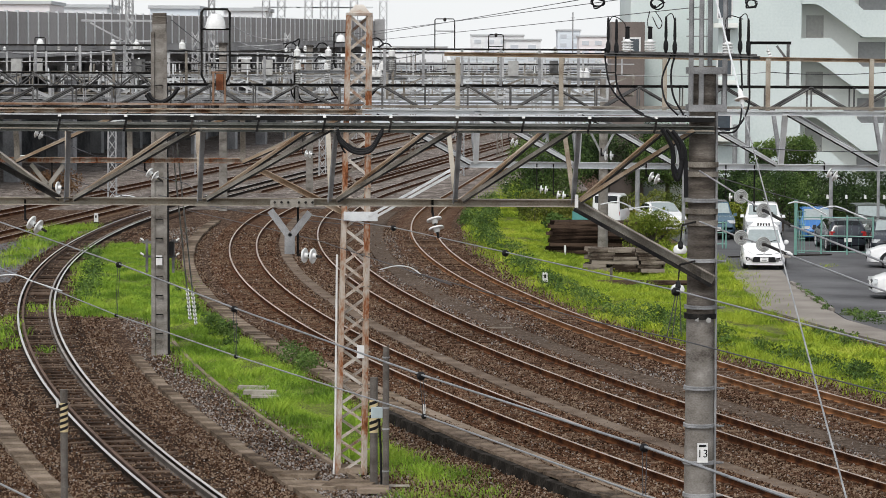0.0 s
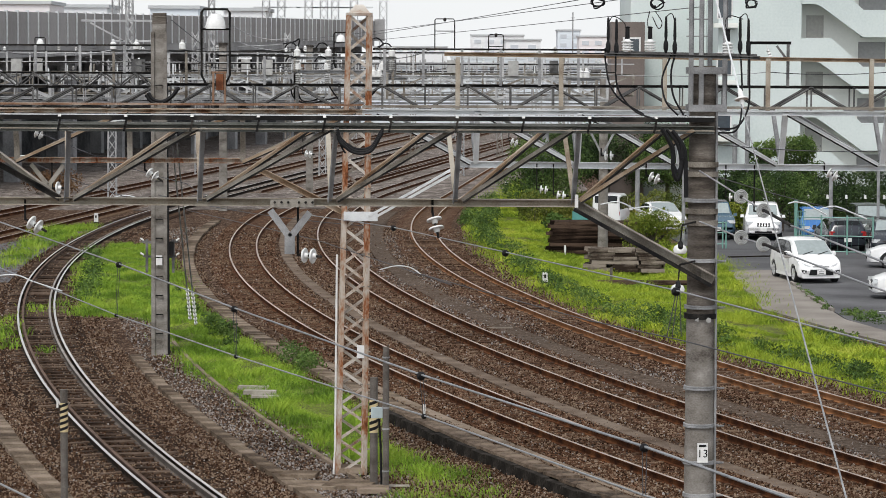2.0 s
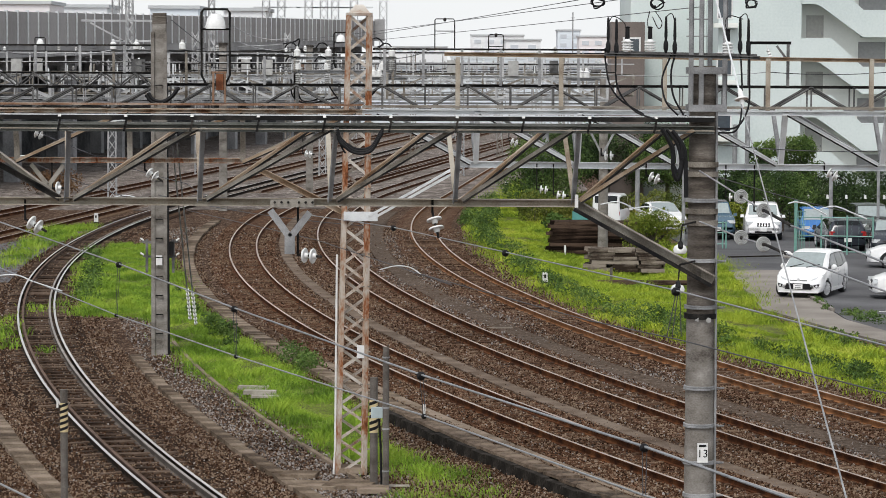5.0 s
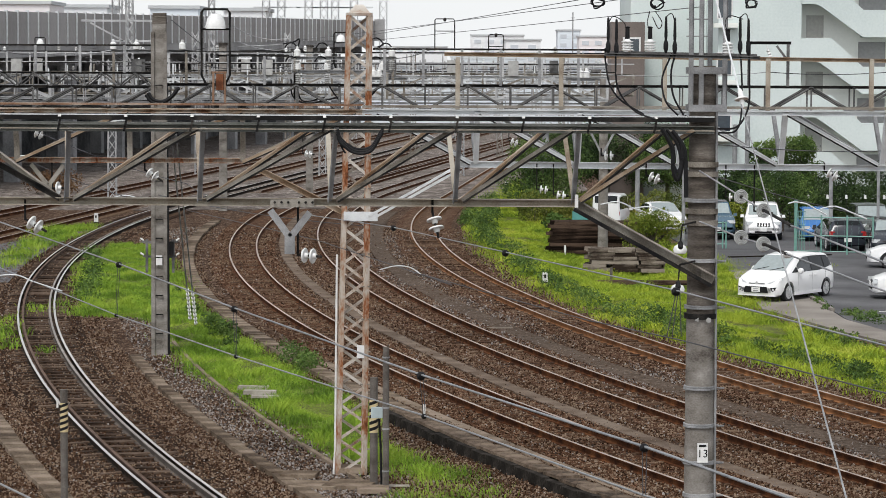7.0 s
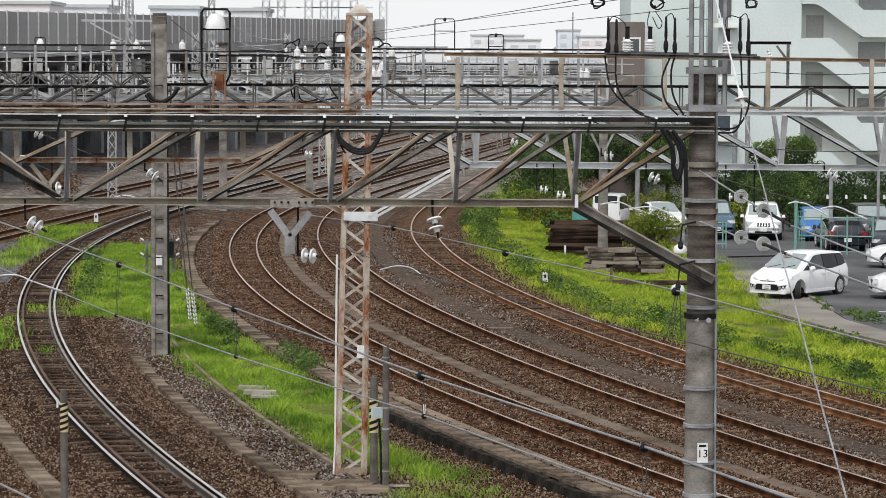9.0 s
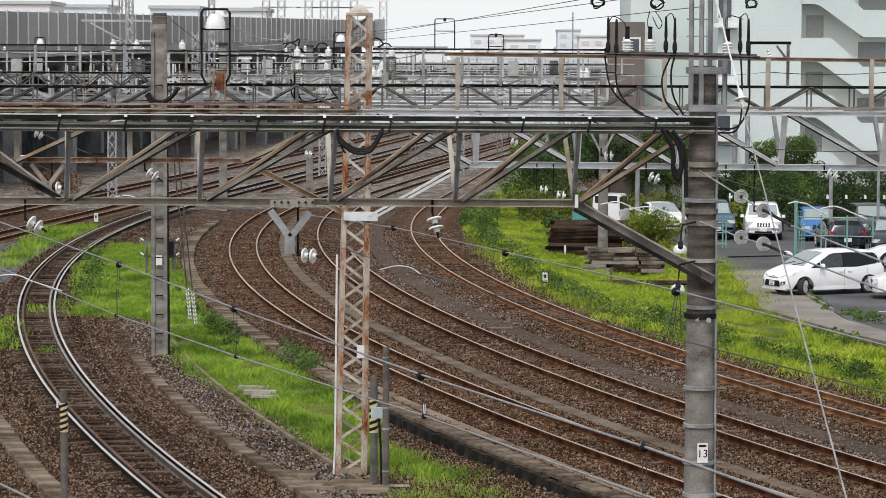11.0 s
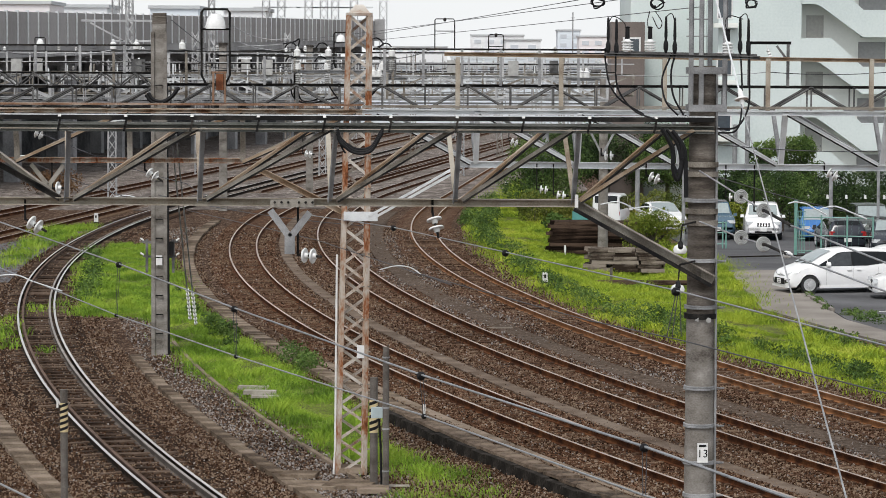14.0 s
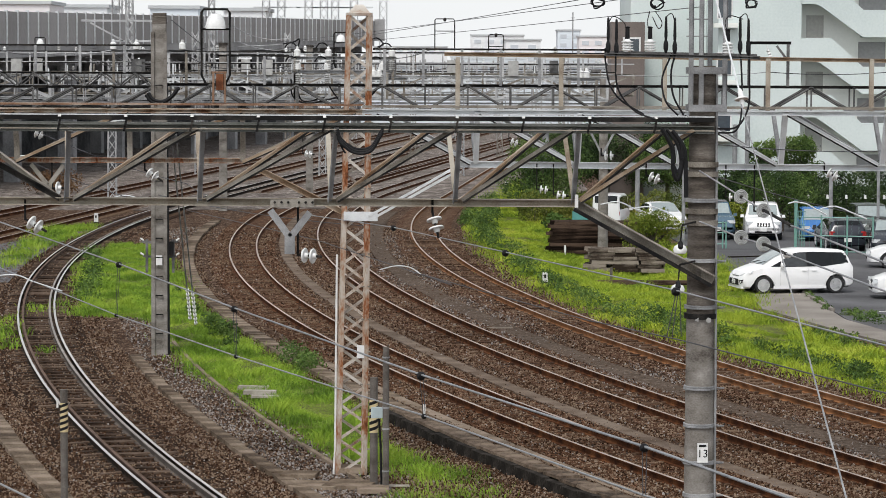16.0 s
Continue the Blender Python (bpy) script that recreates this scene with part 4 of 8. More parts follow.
    # brown block beside it
    b = thing("brown_building", (10.07, 158, 0), "brown panelled low building beside the apartments", "building", kind="structure")
    x0, x1 = 9.35, 11.21
    zz = 10.22
    part("wall", Shape().box(((x0 + x1) / 2, 159.9, zz / 2), (x1 - x0, 3.8, zz)), surf("brown_cladding", [(0.13, 0.105, 0.095), (0.18, 0.15, 0.135)], 0.5, 0.8, 0, 0.1, 10), b)
    w = part("window", Shape().box((10.48, 157.97, 8.87), (1.0, 0.08, 1.0)), M_WHITEPAINT, b)
    part("pane", Shape().box((10.48, 157.92, 8.87), (0.8, 0.05, 0.8)), M_WINDOW, w)


build_apartments()


# ---- car park ----
def build_car_park():
    z = LOT
    s = Shape().sheet([(*(11.5, 112.0), z), (*(13.5, 112.8), z), (*(13.27, 106.98), z), (*(13.13, 99.38), z), (*(13.18, 91.58), z), (*(13.93, 87.05), z),
                       (26.0, 84.0, z), (48.0, 84.0, z), (48.0, 149.0, z), (11.0, 149.0, z), (*(10.5, 143.23), z), (*(11.19, 122.43), z)], 0.3)
    solid("car_park", s, M_ASPHALT, "dark grey asphalt car park surface with worn patches", "car park", kind="structure")
    s = Shape().sheet([(*(11.7, 112.5), z + 0.015), (*(12.6, 113.1), z + 0.015), (*(13.6, 113.0), z + 0.015), (*(13.18, 106.97), z + 0.015), (*(13.05, 99.38), z + 0.015), (*(13.1, 91.57), z + 0.015), (*(13.93, 87.05), z + 0.015),
                       (*(13.43, 83.9), z + 0.015), (*(12.52, 86.99), z + 0.015), (*(11.78, 90.72), z + 0.015), (*(10.83, 95.21), z + 0.015), (*(11.08, 102.93), z + 0.015), (*(11.37, 110.24), z + 0.015)], 0.2)
    solid("worn_path", s, M_PATH, "worn pale concrete strip at the edge of the car park", "path", kind="structure")
    # low kerb between asphalt and concrete
    pts = [(*(13.18, 106.97), z + 0.05), (*(13.05, 99.38), z + 0.05), (*(13.11, 94.46), z + 0.05)]
    kerb = thing("kerb", pts[0], "broken low concrete kerb with weeds", "kerb", kind="structure")
    for a, b in zip(pts, pts[1:]):
        a, b = Vector(a), Vector(b)
        n = int((b - a).length / 0.62)
        for i in range(n):
            if random.random() < 0.75:
                p, q = a.lerp(b, (i + 0.06) / n), a.lerp(b, (i + 0.92) / n)
                o = Vector((random.uniform(-0.03, 0.03), random.uniform(-0.04, 0.04), random.uniform(-0.03, 0.0)))
                part("kerb_stone", Shape().bar(p + o, q + o, 0.13, 0.12), M_PATH, kerb)
    s = Shape().bar((*(12.22, 120.39), z + 0.02), (*(16.79, 122.08), z + 0.02), 0.25, 0.06)
    solid("drain", s, M_DARKCONC, "dark drain line across the asphalt", "drain", kind="structure")
    a, b = (14.64, 94.54), (15.54, 94.79)
    solid("bay_line", Shape().bar((*a, z + 0.006), (*b, z + 0.006), 0.1, 0.006), M_WHITEPAINT, "faded white parking bay line", "road marking", "bay lines", "structure")


build_car_park()


# ---- vehicles ----
def lerp_rows(rows, x):
    rows = sorted(rows)
    if x <= rows[0][0]:
        return rows[0][1:]
    for a, b in zip(rows, rows[1:]):
        if x <= b[0]:
            f = (x - a[0]) / (b[0] - a[0])
            return tuple(u + (v - u) * f for u, v in zip(a[1:], b[1:]))
    return rows[-1][1:]


VAN = dict(length=4.3, width=1.745, axles=(1.36, -1.39), wheel=0.32, screen=(1.41, 0.42), rear=(-1.97, -1.78),
           rows=[(-2.112, 0.42, 0.86, 0.9, 0.62, 0.52), (-2.07, 0.3, 0.95, 1.05, 0.8, 0.62), (-1.944, 0.24, 0.99, 1.33, 0.85, 0.63), (-1.776, 0.22, 1.0, 1.54, 0.865, 0.62), (-1.0, 0.2, 0.98, 1.6, 0.8725, 0.62),
                 (-0.2, 0.2, 0.96, 1.615, 0.8725, 0.62), (0.4, 0.2, 0.95, 1.56, 0.8725, 0.62), (0.9, 0.2, 0.95, 1.33, 0.8725, 0.66), (1.412, 0.2, 0.94, 1.02, 0.87, 0.72), (1.701, 0.2, 0.86, 0.92, 0.86, 0.7),
                 (1.964, 0.2, 0.76, 0.82, 0.835, 0.64), (2.078, 0.2, 0.66, 0.71, 0.79, 0.58), (2.147, 0.22, 0.55, 0.6, 0.7, 0.5), (2.183, 0.27, 0.48, 0.52, 0.58, 0.42)])


def section(row):
    """Half a cross section, bottom middle to roof middle."""
    z0, zb, zr, w, wr = row
    h = zr - zb
    return [(0, z0), (w * 0.86, z0), (w * 0.97, z0 + 0.06), (w, z0 + 0.22), (w * 0.995, zb * 0.72), (w * 0.965, zb), (w * 0.965 - (w * 0.965 - wr) * 0.45, zb + h * 0.5),
            (wr + 0.02, zr - min(0.07, h * 0.4)), (wr * 0.86, zr - min(0.015, h * 0.1)), (0, zr)]


def body_shape(spec, arches=True):
    rows = spec["rows"]
    xs = sorted(set([r[0] for r in rows] + list(np.arange(rows[0][0], rows[-1][0], 0.12))))
    s = Shape()
    k = None
    for i, x in enumerate(xs):
        sec = section(lerp_rows(rows, x))
        if arches:
            for ax in spec["axles"]:
                dx = abs(x - ax)
                rr = spec["wheel"] + 0.06
                if dx < rr:
                    cut = spec["wheel"] + math.sqrt(rr * rr - dx * dx)
                    sec = [(u, max(v, min(cut, 0.72))) if u > 0.3 and v < cut else (u, v) for u, v in sec]
        ring = [(x, -u, v) for u, v in sec] + [(x, u, v) for u, v in sec[-2:0:-1]]
        k = len(ring)
        s.v += ring
        if i:
            s.f += [((i - 1) * k + j, (i - 1) * k + (j + 1) % k, i * k + (j + 1) % k, i * k + j) for j in range(k)]
    s.f += [tuple(range(k))[::-1], tuple(range(len(s.v) - k, len(s.v)))]
    return s


def side_pane(spec, x0, x1, lo, hi, side, slant0=0.0, slant1=0.0, lift=0.006):
    """A window that follows the side of the body; lo and hi are shares of the height from belt to roof."""
    s = Shape()
    n = 5
    for i in range(n + 1):
        for j, f in enumerate((lo, (lo + hi) / 2, hi)):
            x = (x0 + slant0 * j / 2) + ((x1 + slant1 * j / 2) - (x0 + slant0 * j / 2)) * i / n
            z0, zb, zr, w, wr = lerp_rows(spec["rows"], x)
            h, wb = zr - zb, w * 0.965
            u = wb - (wb - wr) * 0.45 * (f / 0.5) if f < 0.5 else wb - (wb - wr) * 0.45 + (wr + 0.02 - (wb - (wb - wr) * 0.45)) * (f - 0.5) / 0.5
            s.v.append((x, side * (u + lift), zb + h * f))
        if i:
            a, b = (i - 1) * 3, i * 3
            s.f += [(a, a + 1, b + 1, b), (a + 1, a + 2, b + 2, b + 1)]
    return s


def cross_pane(spec, xa, xb, share, lift):
    """A windscreen or rear window across the body from xa (low) to xb (high)."""
    s = Shape()
    n = 6
    for i in range(n + 1):
        x = xa + (xb - xa) * i / n
        z0, zb, zr, w, wr = lerp_rows(spec["rows"], x)
        for k in (-1, -0.6, 0, 0.6, 1):
            s.v.append((x + lift[0], k * wr * share, zr - (0.012 if abs(k) == 1 else 0.0) + lift[1]))
        if i:
            a, b = (i - 1) * 5, i * 5
            s.f += [(a + j, a + j + 1, b + j + 1, b + j) for j in range(4)]
    return s


def wheel_parts(parent, spec, steer=None):
    r = spec["wheel"]
    for ax in spec["axles"]:
        for side in (-1, 1):
            yy = side * (spec["width"] / 2 - 0.115)
            e = new("wheel")
            e.parent = parent
            e.location = (ax, yy, r)
            e.empty_display_size = 0.1
            s = Shape().lathe((0, -0.1 * side, 0), (0, side, 0), [(r * 0.6, 0), (r * 0.97, 0.0), (r, 0.03), (r, 0.17), (r * 0.96, 0.2), (r * 0.72, 0.205), (r * 0.66, 0.15), (r * 0.2, 0.15)], 28)
            ob = new("tyre", mesh_of("tyre", s, M_TYRE, True))
            ob.parent = e
            s = Shape().lathe((0, 0.085 * side, 0), (0, side, 0), [(r * 0.72, 0.0), (r * 0.72, 0.018), (r * 0.65, 0.02), (r * 0.63, 0.0)], 24)
            for i in range(10):
                a = 6.28319 * i / 10
                s.bar((r * 0.1 * math.cos(a), side * 0.1, r * 0.1 * math.sin(a)), (r * 0.64 * math.cos(a), side * 0.098, r * 0.64 * math.sin(a)), 0.035, 0.03)
            s.lathe((0, 0.09 * side, 0), (0, side, 0), [(0.05, 0), (0.045, 0.025), (0.01, 0.028)], 10)
            ob = new("rim", mesh_of("rim", s, M_ALLOY))
            ob.parent = e
            if steer is not None and ax > 0:
                steer.append(e)


def raw(name, shape, mat, parent, label="", smooth=False):
    """A part in its thing's own space."""
    ob = new(name, mesh_of(name, shape, mat, smooth))
    ob.parent = parent
    return tagged(ob, label)


def on_nose(spec, outline, lift=0.008, thick=0.05):
    """A flat piece moulded to the car's nose: outline of (y, z), laid on the body from the front."""
    b = body_shape(spec)
    tree = BVHTree.FromPolygons([tuple(p) for p in b.v], [tuple(f) for f in b.f])
    cy, cz = (sum(p[k] for p in outline) / len(outline) for k in (0, 1))
    n, vs = len(outline), []
    for share in (0.0, 0.5, 1.0):
        for py, pz in outline:
            yy, zz = cy + (py - cy) * share, cz + (pz - cz) * share
            hit = tree.ray_cast(Vector((5, yy, zz)), Vector((-1, 0, 0)))[0]
            vs.append((hit.x + lift if hit else 1.9, yy, zz))
    vs += [(x - thick, yy, zz) for x, yy, zz in vs[2 * n:]]
    fs = []
    for k in (0, 1, 2):
        fs += [(k * n + i, k * n + (i + 1) % n, (k + 1) * n + (i + 1) % n, (k + 1) * n + i) for i in range(n)]
    return Shape().add(vs, fs)


def on_side(spec, outline, side, lift=0.008, thick=0.012):
    """A pane moulded to the car's side: outline of (x, z), laid on the body from beside it."""
    b = body_shape(spec, False)
    tree = BVHTree.FromPolygons([tuple(p) for p in b.v], [tuple(f) for f in b.f])
    edge = []
    for p, q in zip(outline, outline[1:] + outline[:1]):
        edge += [(p[0] + (q[0] - p[0]) * k / 5, p[1] + (q[1] - p[1]) * k / 5) for k in range(5)]
    cx, cz = (sum(p[k] for p in outline) / len(outline) for k in (0, 1))
    n, vs, fs = len(edge), [], []
    for share in (0.02, 0.35, 0.7, 1.0):
        for px, pz in edge:
            xx, zz = cx + (px - cx) * share, cz + (pz - cz) * share
            hit = tree.ray_cast(Vector((xx, side * 3, zz)), Vector((0, -side, 0)))[0]
            vs.append((xx, hit.y + side * lift if hit else side * 0.7, zz))
    vs += [(x, y - side * thick, z) for x, y, z in vs[3 * n:]]
    for k in range(4):
        fs += [(k * n + i, k * n + (i + 1) % n, (k + 1) * n + (i + 1) % n, (k + 1) * n + i) for i in range(n)]
    fs.append(tuple(range(n)))
    return Shape().add(vs, fs)


def build_minivan():
    v = VAN
    t = thing("minivan", (0, 0, 0), "white compact minivan with tinted rear windows driving across the car park", "car")
    raw("body", body_shape(v), M_CARWHITE, t, smooth=True)
    raw("windscreen", cross_pane(v, 1.34, 0.46, 0.94, (0.01, 0.008)), M_SCREEN, t, "windscreen coloured pale for its sky reflection")
    raw("rear_window", cross_pane(v, -2.04, -1.82, 0.86, (-0.012, 0.006)), M_GLASSDARK, t)
    for sd in (-1, 1):
        raw("pillar_band", on_side(v, [(0.65, 0.975), (-0.9, 0.985), (-1.88, 1.10), (-1.81, 1.40), (-1.66, 1.47), (-0.6, 1.50), (0.0, 1.485), (0.24, 1.435), (0.64, 1.215)], sd, 0.004), M_BLACK, t, "black window pillars")
        raw("quarter_window", on_side(v, [(1.10, 0.985), (0.67, 0.985), (0.67, 1.19)], sd), M_GLASSDARK, t)
        raw("side_window", on_side(v, [(0.62, 0.99), (-0.28, 1.0), (-0.28, 1.475), (0.0, 1.47), (0.22, 1.42), (0.61, 1.215)], sd), M_DOORGLASS, t, "lightly tinted front door window")
        raw("side_window", on_side(v, [(-0.34, 1.0), (-1.24, 1.035), (-1.24, 1.46), (-0.34, 1.475)], sd), M_GLASSDARK, t)
        raw("rear_side_window", on_side(v, [(-1.31, 1.04), (-1.84, 1.12), (-1.78, 1.37), (-1.64, 1.445), (-1.31, 1.455)], sd), M_GLASSDARK, t)
        s = Shape().lathe((0.66, sd * 0.93, 1.04), (-1, 0, 0), [(0.02, -0.09), (0.08, -0.07), (0.105, 0.0), (0.1, 0.05), (0.02, 0.06)], 10)
        s.bar((0.64, sd * 0.83, 0.98), (0.65, sd * 0.95, 1.0), 0.05, 0.04)
        raw("door_mirror", s, M_CARWHITE, t, smooth=True)
        # headlight on the bumper corner
        hl = bpy.data.materials.get("clear_headlight") or plain("clear_headlight", (0.55, 0.57, 0.58), 0.08, 0.1)
        q = [(2.126, 0.4, 0.655), (2.073, 0.6, 0.735), (1.938, 0.755, 0.8), (1.745, 0.835, 0.855), (1.798, 0.855, 0.775), (1.981, 0.81, 0.68), (2.095, 0.64, 0.62)]
        sh = Shape()
        vs = [(x, sd * yy, z) for x, yy, z in q] + [(x - 0.12, sd * (yy - 0.08), z - 0.01) for x, yy, z in q]
        n = len(q)
        sh.add(vs, [tuple(range(n)), tuple(range(2 * n - 1, n - 1, -1))] + [(i, n + i, n + (i + 1) % n, (i + 1) % n) for i in range(n)])
        raw("headlight", sh, hl, t, "clear wedge-shaped headlight")
        fog = raw("fog_lamp_recess", on_nose(v, [(sd * a, b) for a, b in ((0.55, 0.50), (0.66, 0.515), (0.755, 0.53), (0.72, 0.43), (0.66, 0.375), (0.60, 0.40))]), M_BLACK, t, "black wedge-shaped fog lamp recess")
        raw("fog_lamp", on_nose(v, [(sd * (0.655 + 0.04 * math.cos(a)), 0.445 + 0.04 * math.sin(a)) for a in np.linspace(0, 5.5, 8)], 0.016, 0.02), M_ALLOY, fog)
        raw("sill", Shape().box((-0.02, sd * 0.845, 0.24), (2.0, 0.06, 0.1)), M_CARWHITE, t)
        raw("door_handle", Shape().box((-0.18, sd * 0.875, 0.84), (0.18, 0.03, 0.04)), M_CARWHITE, t)
        raw("door_handle", Shape().box((-0.55, sd * 0.875, 0.84), (0.18, 0.03, 0.04)), M_CARWHITE, t)
        for xx in (0.72, -0.32, -1.3):
            raw("door_gap", Shape().box((xx, sd * 0.868, 0.62), (0.007, 0.008, 0.62)), M_GAP, t)
        raw("tail_lamp", Shape().box((-2.003, sd * 0.64, 0.92), (0.1, 0.12, 0.22)), bpy.data.materials.get("red_lamp") or plain("red_lamp", (0.35, 0.02, 0.02), 0.15), t)
    s = Shape().box((2.169, 0, 0.43), (0.08, 0.95, 0.21), taper=0.88)
    raw("grille", s, M_BLACK, t, "wide black lower grille")
    raw("upper_grille", Shape().box((2.126, 0, 0.64), (0.05, 0.62, 0.03)), M_DOORGREY, t)
    raw("number_plate", Shape().box((2.213, 0, 0.43), (0.015, 0.33, 0.165)), M_WHITEPAINT, t)
    for k in (-0.04, 0.03):
        raw("plate_bar", Shape().box((2.222, 0, 0.43 + k), (0.004, 0.2, 0.035 if k < 0 else 0.02)), M_DOORGREY, t)
    raw("badge", Shape().lathe((2.139, 0, 0.665), (1, 0, 0), [(0.06, 0), (0.055, 0.015), (0.01, 0.016)], 12), M_ALLOY, t)
    raw("lip", Shape().box((2.095, 0, 0.235), (0.16, 1.45, 0.06)), M_CARWHITE, t)
    for sd in (-1, 1):
        raw("wiper", Shape().bar((1.4, sd * 0.3 - 0.2, 1.06), (1.2, sd * 0.3 + 0.25, 1.17), 0.02, 0.02), M_BLACK, t)
    raw("underbody", Shape().box((0, 0, 0.3), (3.8, 1.5, 0.16)), M_BLACK, t)
    steer = []
    wheel_parts(t, v, steer)
    return t, steer


MINIVAN, STEERED = build_minivan()


# ---- parked cars ----
SEDAN = dict(length=4.4, width=1.74, axles=(1.32, -1.30), wheel=0.31, screen=(0.95, 0.1), rear=(-1.75, -1.2),
             rows=[(-2.2, 0.4, 0.78, 0.82, 0.62, 0.5), (-2.1, 0.28, 0.92, 0.98, 0.8, 0.68), (-1.75, 0.22, 0.95, 1.02, 0.85, 0.7), (-1.2, 0.2, 0.93, 1.38, 0.87, 0.6), (-0.5, 0.2, 0.92, 1.46, 0.87, 0.6),
                   (0.15, 0.2, 0.92, 1.42, 0.87, 0.6), (1.0, 0.2, 0.92, 0.98, 0.87, 0.7), (1.7, 0.2, 0.8, 0.86, 0.85, 0.68), (2.05, 0.2, 0.68, 0.74, 0.76, 0.58), (2.2, 0.26, 0.52, 0.58, 0.6, 0.45)])
SUV = dict(length=4.5, width=1.78, axles=(1.35, -1.35), wheel=0.36, screen=(1.0, 0.45), rear=(-2.15, -1.95),
           rows=[(-2.25, 0.5, 1.0, 1.1, 0.74, 0.6), (-2.15, 0.35, 1.08, 1.3, 0.86, 0.66), (-1.95, 0.3, 1.1, 1.7, 0.88, 0.66), (-0.5, 0.28, 1.08, 1.78, 0.89, 0.66), (0.4, 0.28, 1.06, 1.74, 0.89, 0.66),
                 (1.02, 0.28, 1.06, 1.14, 0.89, 0.74), (1.8, 0.3, 1.0, 1.06, 0.87, 0.74), (2.1, 0.32, 0.9, 0.96, 0.82, 0.66), (2.25, 0.38, 0.68, 0.75, 0.7, 0.5)])
OFFROAD = dict(SUV, rows=[(x, z0, zb * 0.96, zr * 0.96, w, wr) for x, z0, zb, zr, w, wr in SUV["rows"]])
BOXVAN = dict(length=3.4, width=1.47, axles=(1.15, -1.15), wheel=0.28, screen=(1.5, 1.05), rear=(-1.68, -1.6),
              rows=[(-1.7, 0.35, 1.0, 1.1, 0.68, 0.6), (-1.62, 0.28, 1.05, 1.8, 0.72, 0.62), (-1.0, 0.25, 1.05, 1.87, 0.735, 0.64), (0.6, 0.25, 1.02, 1.86, 0.735, 0.64), (1.05, 0.25, 1.0, 1.7, 0.735, 0.64),
                    (1.5, 0.25, 0.98, 1.08, 0.73, 0.64), (1.64, 0.28, 0.8, 0.88, 0.7, 0.6), (1.7, 0.34, 0.6, 0.66, 0.6, 0.5)])
M_REDLAMP = bpy.data.materials["red_lamp"]
M_LAMP = bpy.data.materials["clear_headlight"]


def build_car(spec, paint, label, at, yaw):
    t = thing("car", (0, 0, 0), label, "car", "parked cars")
    raw("body", body_shape(spec), paint, t, smooth=True)
    f, r = spec["screen"], spec["rear"]
    raw("windscreen", cross_pane(spec, f[0] - 0.04, f[1] + 0.04, 0.94, (0.01, 0.008)), M_SCREEN, t)
    raw("rear_window", cross_pane(spec, r[0] + 0.02, r[1] - 0.02, 0.9, (-0.012, 0.008)), M_GLASSDARK, t)
    mid = (f[1] + r[1]) / 2
    front, last = spec["rows"][-1][0], spec["rows"][0][0]
    half = spec["width"] / 2
    zl = lerp_rows(spec["rows"], front - 0.2)[1]
    zt = lerp_rows(spec["rows"], last + 0.1)[1]
    for sd in (-1, 1):
        raw("side_window", side_pane(spec, f[0] - 0.35, mid + 0.03, 0.1, 0.85, sd, -0.3, 0.0), M_GLASSDARK, t)
        raw("side_window", side_pane(spec, mid - 0.03, r[1] - 0.05, 0.1, 0.85, sd, 0.0, 0.1), M_GLASSDARK, t)
        raw("headlight", Shape().box((front - 0.12, sd * half * 0.72, zl - 0.06), (0.18, half * 0.42, 0.14), sd * -20, 0.85), M_LAMP, t)
        raw("tail_lamp", Shape().box((last + 0.08, sd * half * 0.8, zt - 0.1), (0.14, half * 0.3, 0.2), 0, 0.9), M_REDLAMP, t)
        raw("door_mirror", Shape().box((f[0] - 0.3, sd * (half + 0.08), lerp_rows(spec["rows"], f[0])[1] + 0.06), (0.1, 0.18, 0.13), 0, 0.8), paint, t)
        raw("fog_lamp", Shape().lathe((front - 0.1, sd * half * 0.68, 0.4), (1, sd * 0.3, 0), [(0.08, 0), (0.07, 0.03), (0.01, 0.03)], 10), M_BLACK, t)
    if spec is OFFROAD:
        for k in range(5):
            c = (k - 2) * 0.13
            raw("grille_slot", on_nose(spec, [(c - 0.045, zl - 0.22), (c + 0.045, zl - 0.22), (c + 0.045, zl - 0.06), (c - 0.045, zl - 0.06)], 0.012), M_BLACK, t)
    else:
        raw("grille", on_nose(spec, [(-half * 0.38, zl - 0.15), (half * 0.38, zl - 0.15), (half * 0.42, zl - 0.05), (-half * 0.42, zl - 0.05)], 0.012), M_BLACK, t)
    raw("bumper_inlet", Shape().box((front - 0.0, 0, 0.4), (0.06, half * 0.9, 0.1)), M_BLACK, t)
    for x in (front + 0.02, last - 0.01):
        raw("number_plate", Shape().box((x, 0, 0.52), (0.03, 0.33, 0.165)), M_WHITEPAINT, t)
    raw("underbody", Shape().box((0, 0, 0.32), (spec["length"] - 0.6, spec["width"] - 0.25, 0.16)), M_BLACK, t)
    wheel_parts(t, spec)
    t.matrix_basis = Matrix.Translation((at[0], at[1], LOT)) @ pose(0, 0, 0, 0, 0, yaw)


WAGON = dict(VAN, rows=[(x, z0, zb * 0.95, zr * 0.93, w, wr) for x, z0, zb, zr, w, wr in VAN["rows"]])
ESTATE = dict(VAN, rows=[(x, z0, zb * 0.93, zr * 0.89, w, wr) for x, z0, zb, zr, w, wr in VAN["rows"]])
P_BLUE = plain("blue_car_paint", (0.04, 0.16, 0.42), 0.25)
P_DARK = plain("dark_car_paint", (0.03, 0.035, 0.045), 0.22)
P_GREY = plain("grey_car_paint", (0.085, 0.095, 0.088), 0.25, 0.3)
P_TEAL = plain("blue_grey_car_paint", (0.08, 0.14, 0.19), 0.25, 0.2)
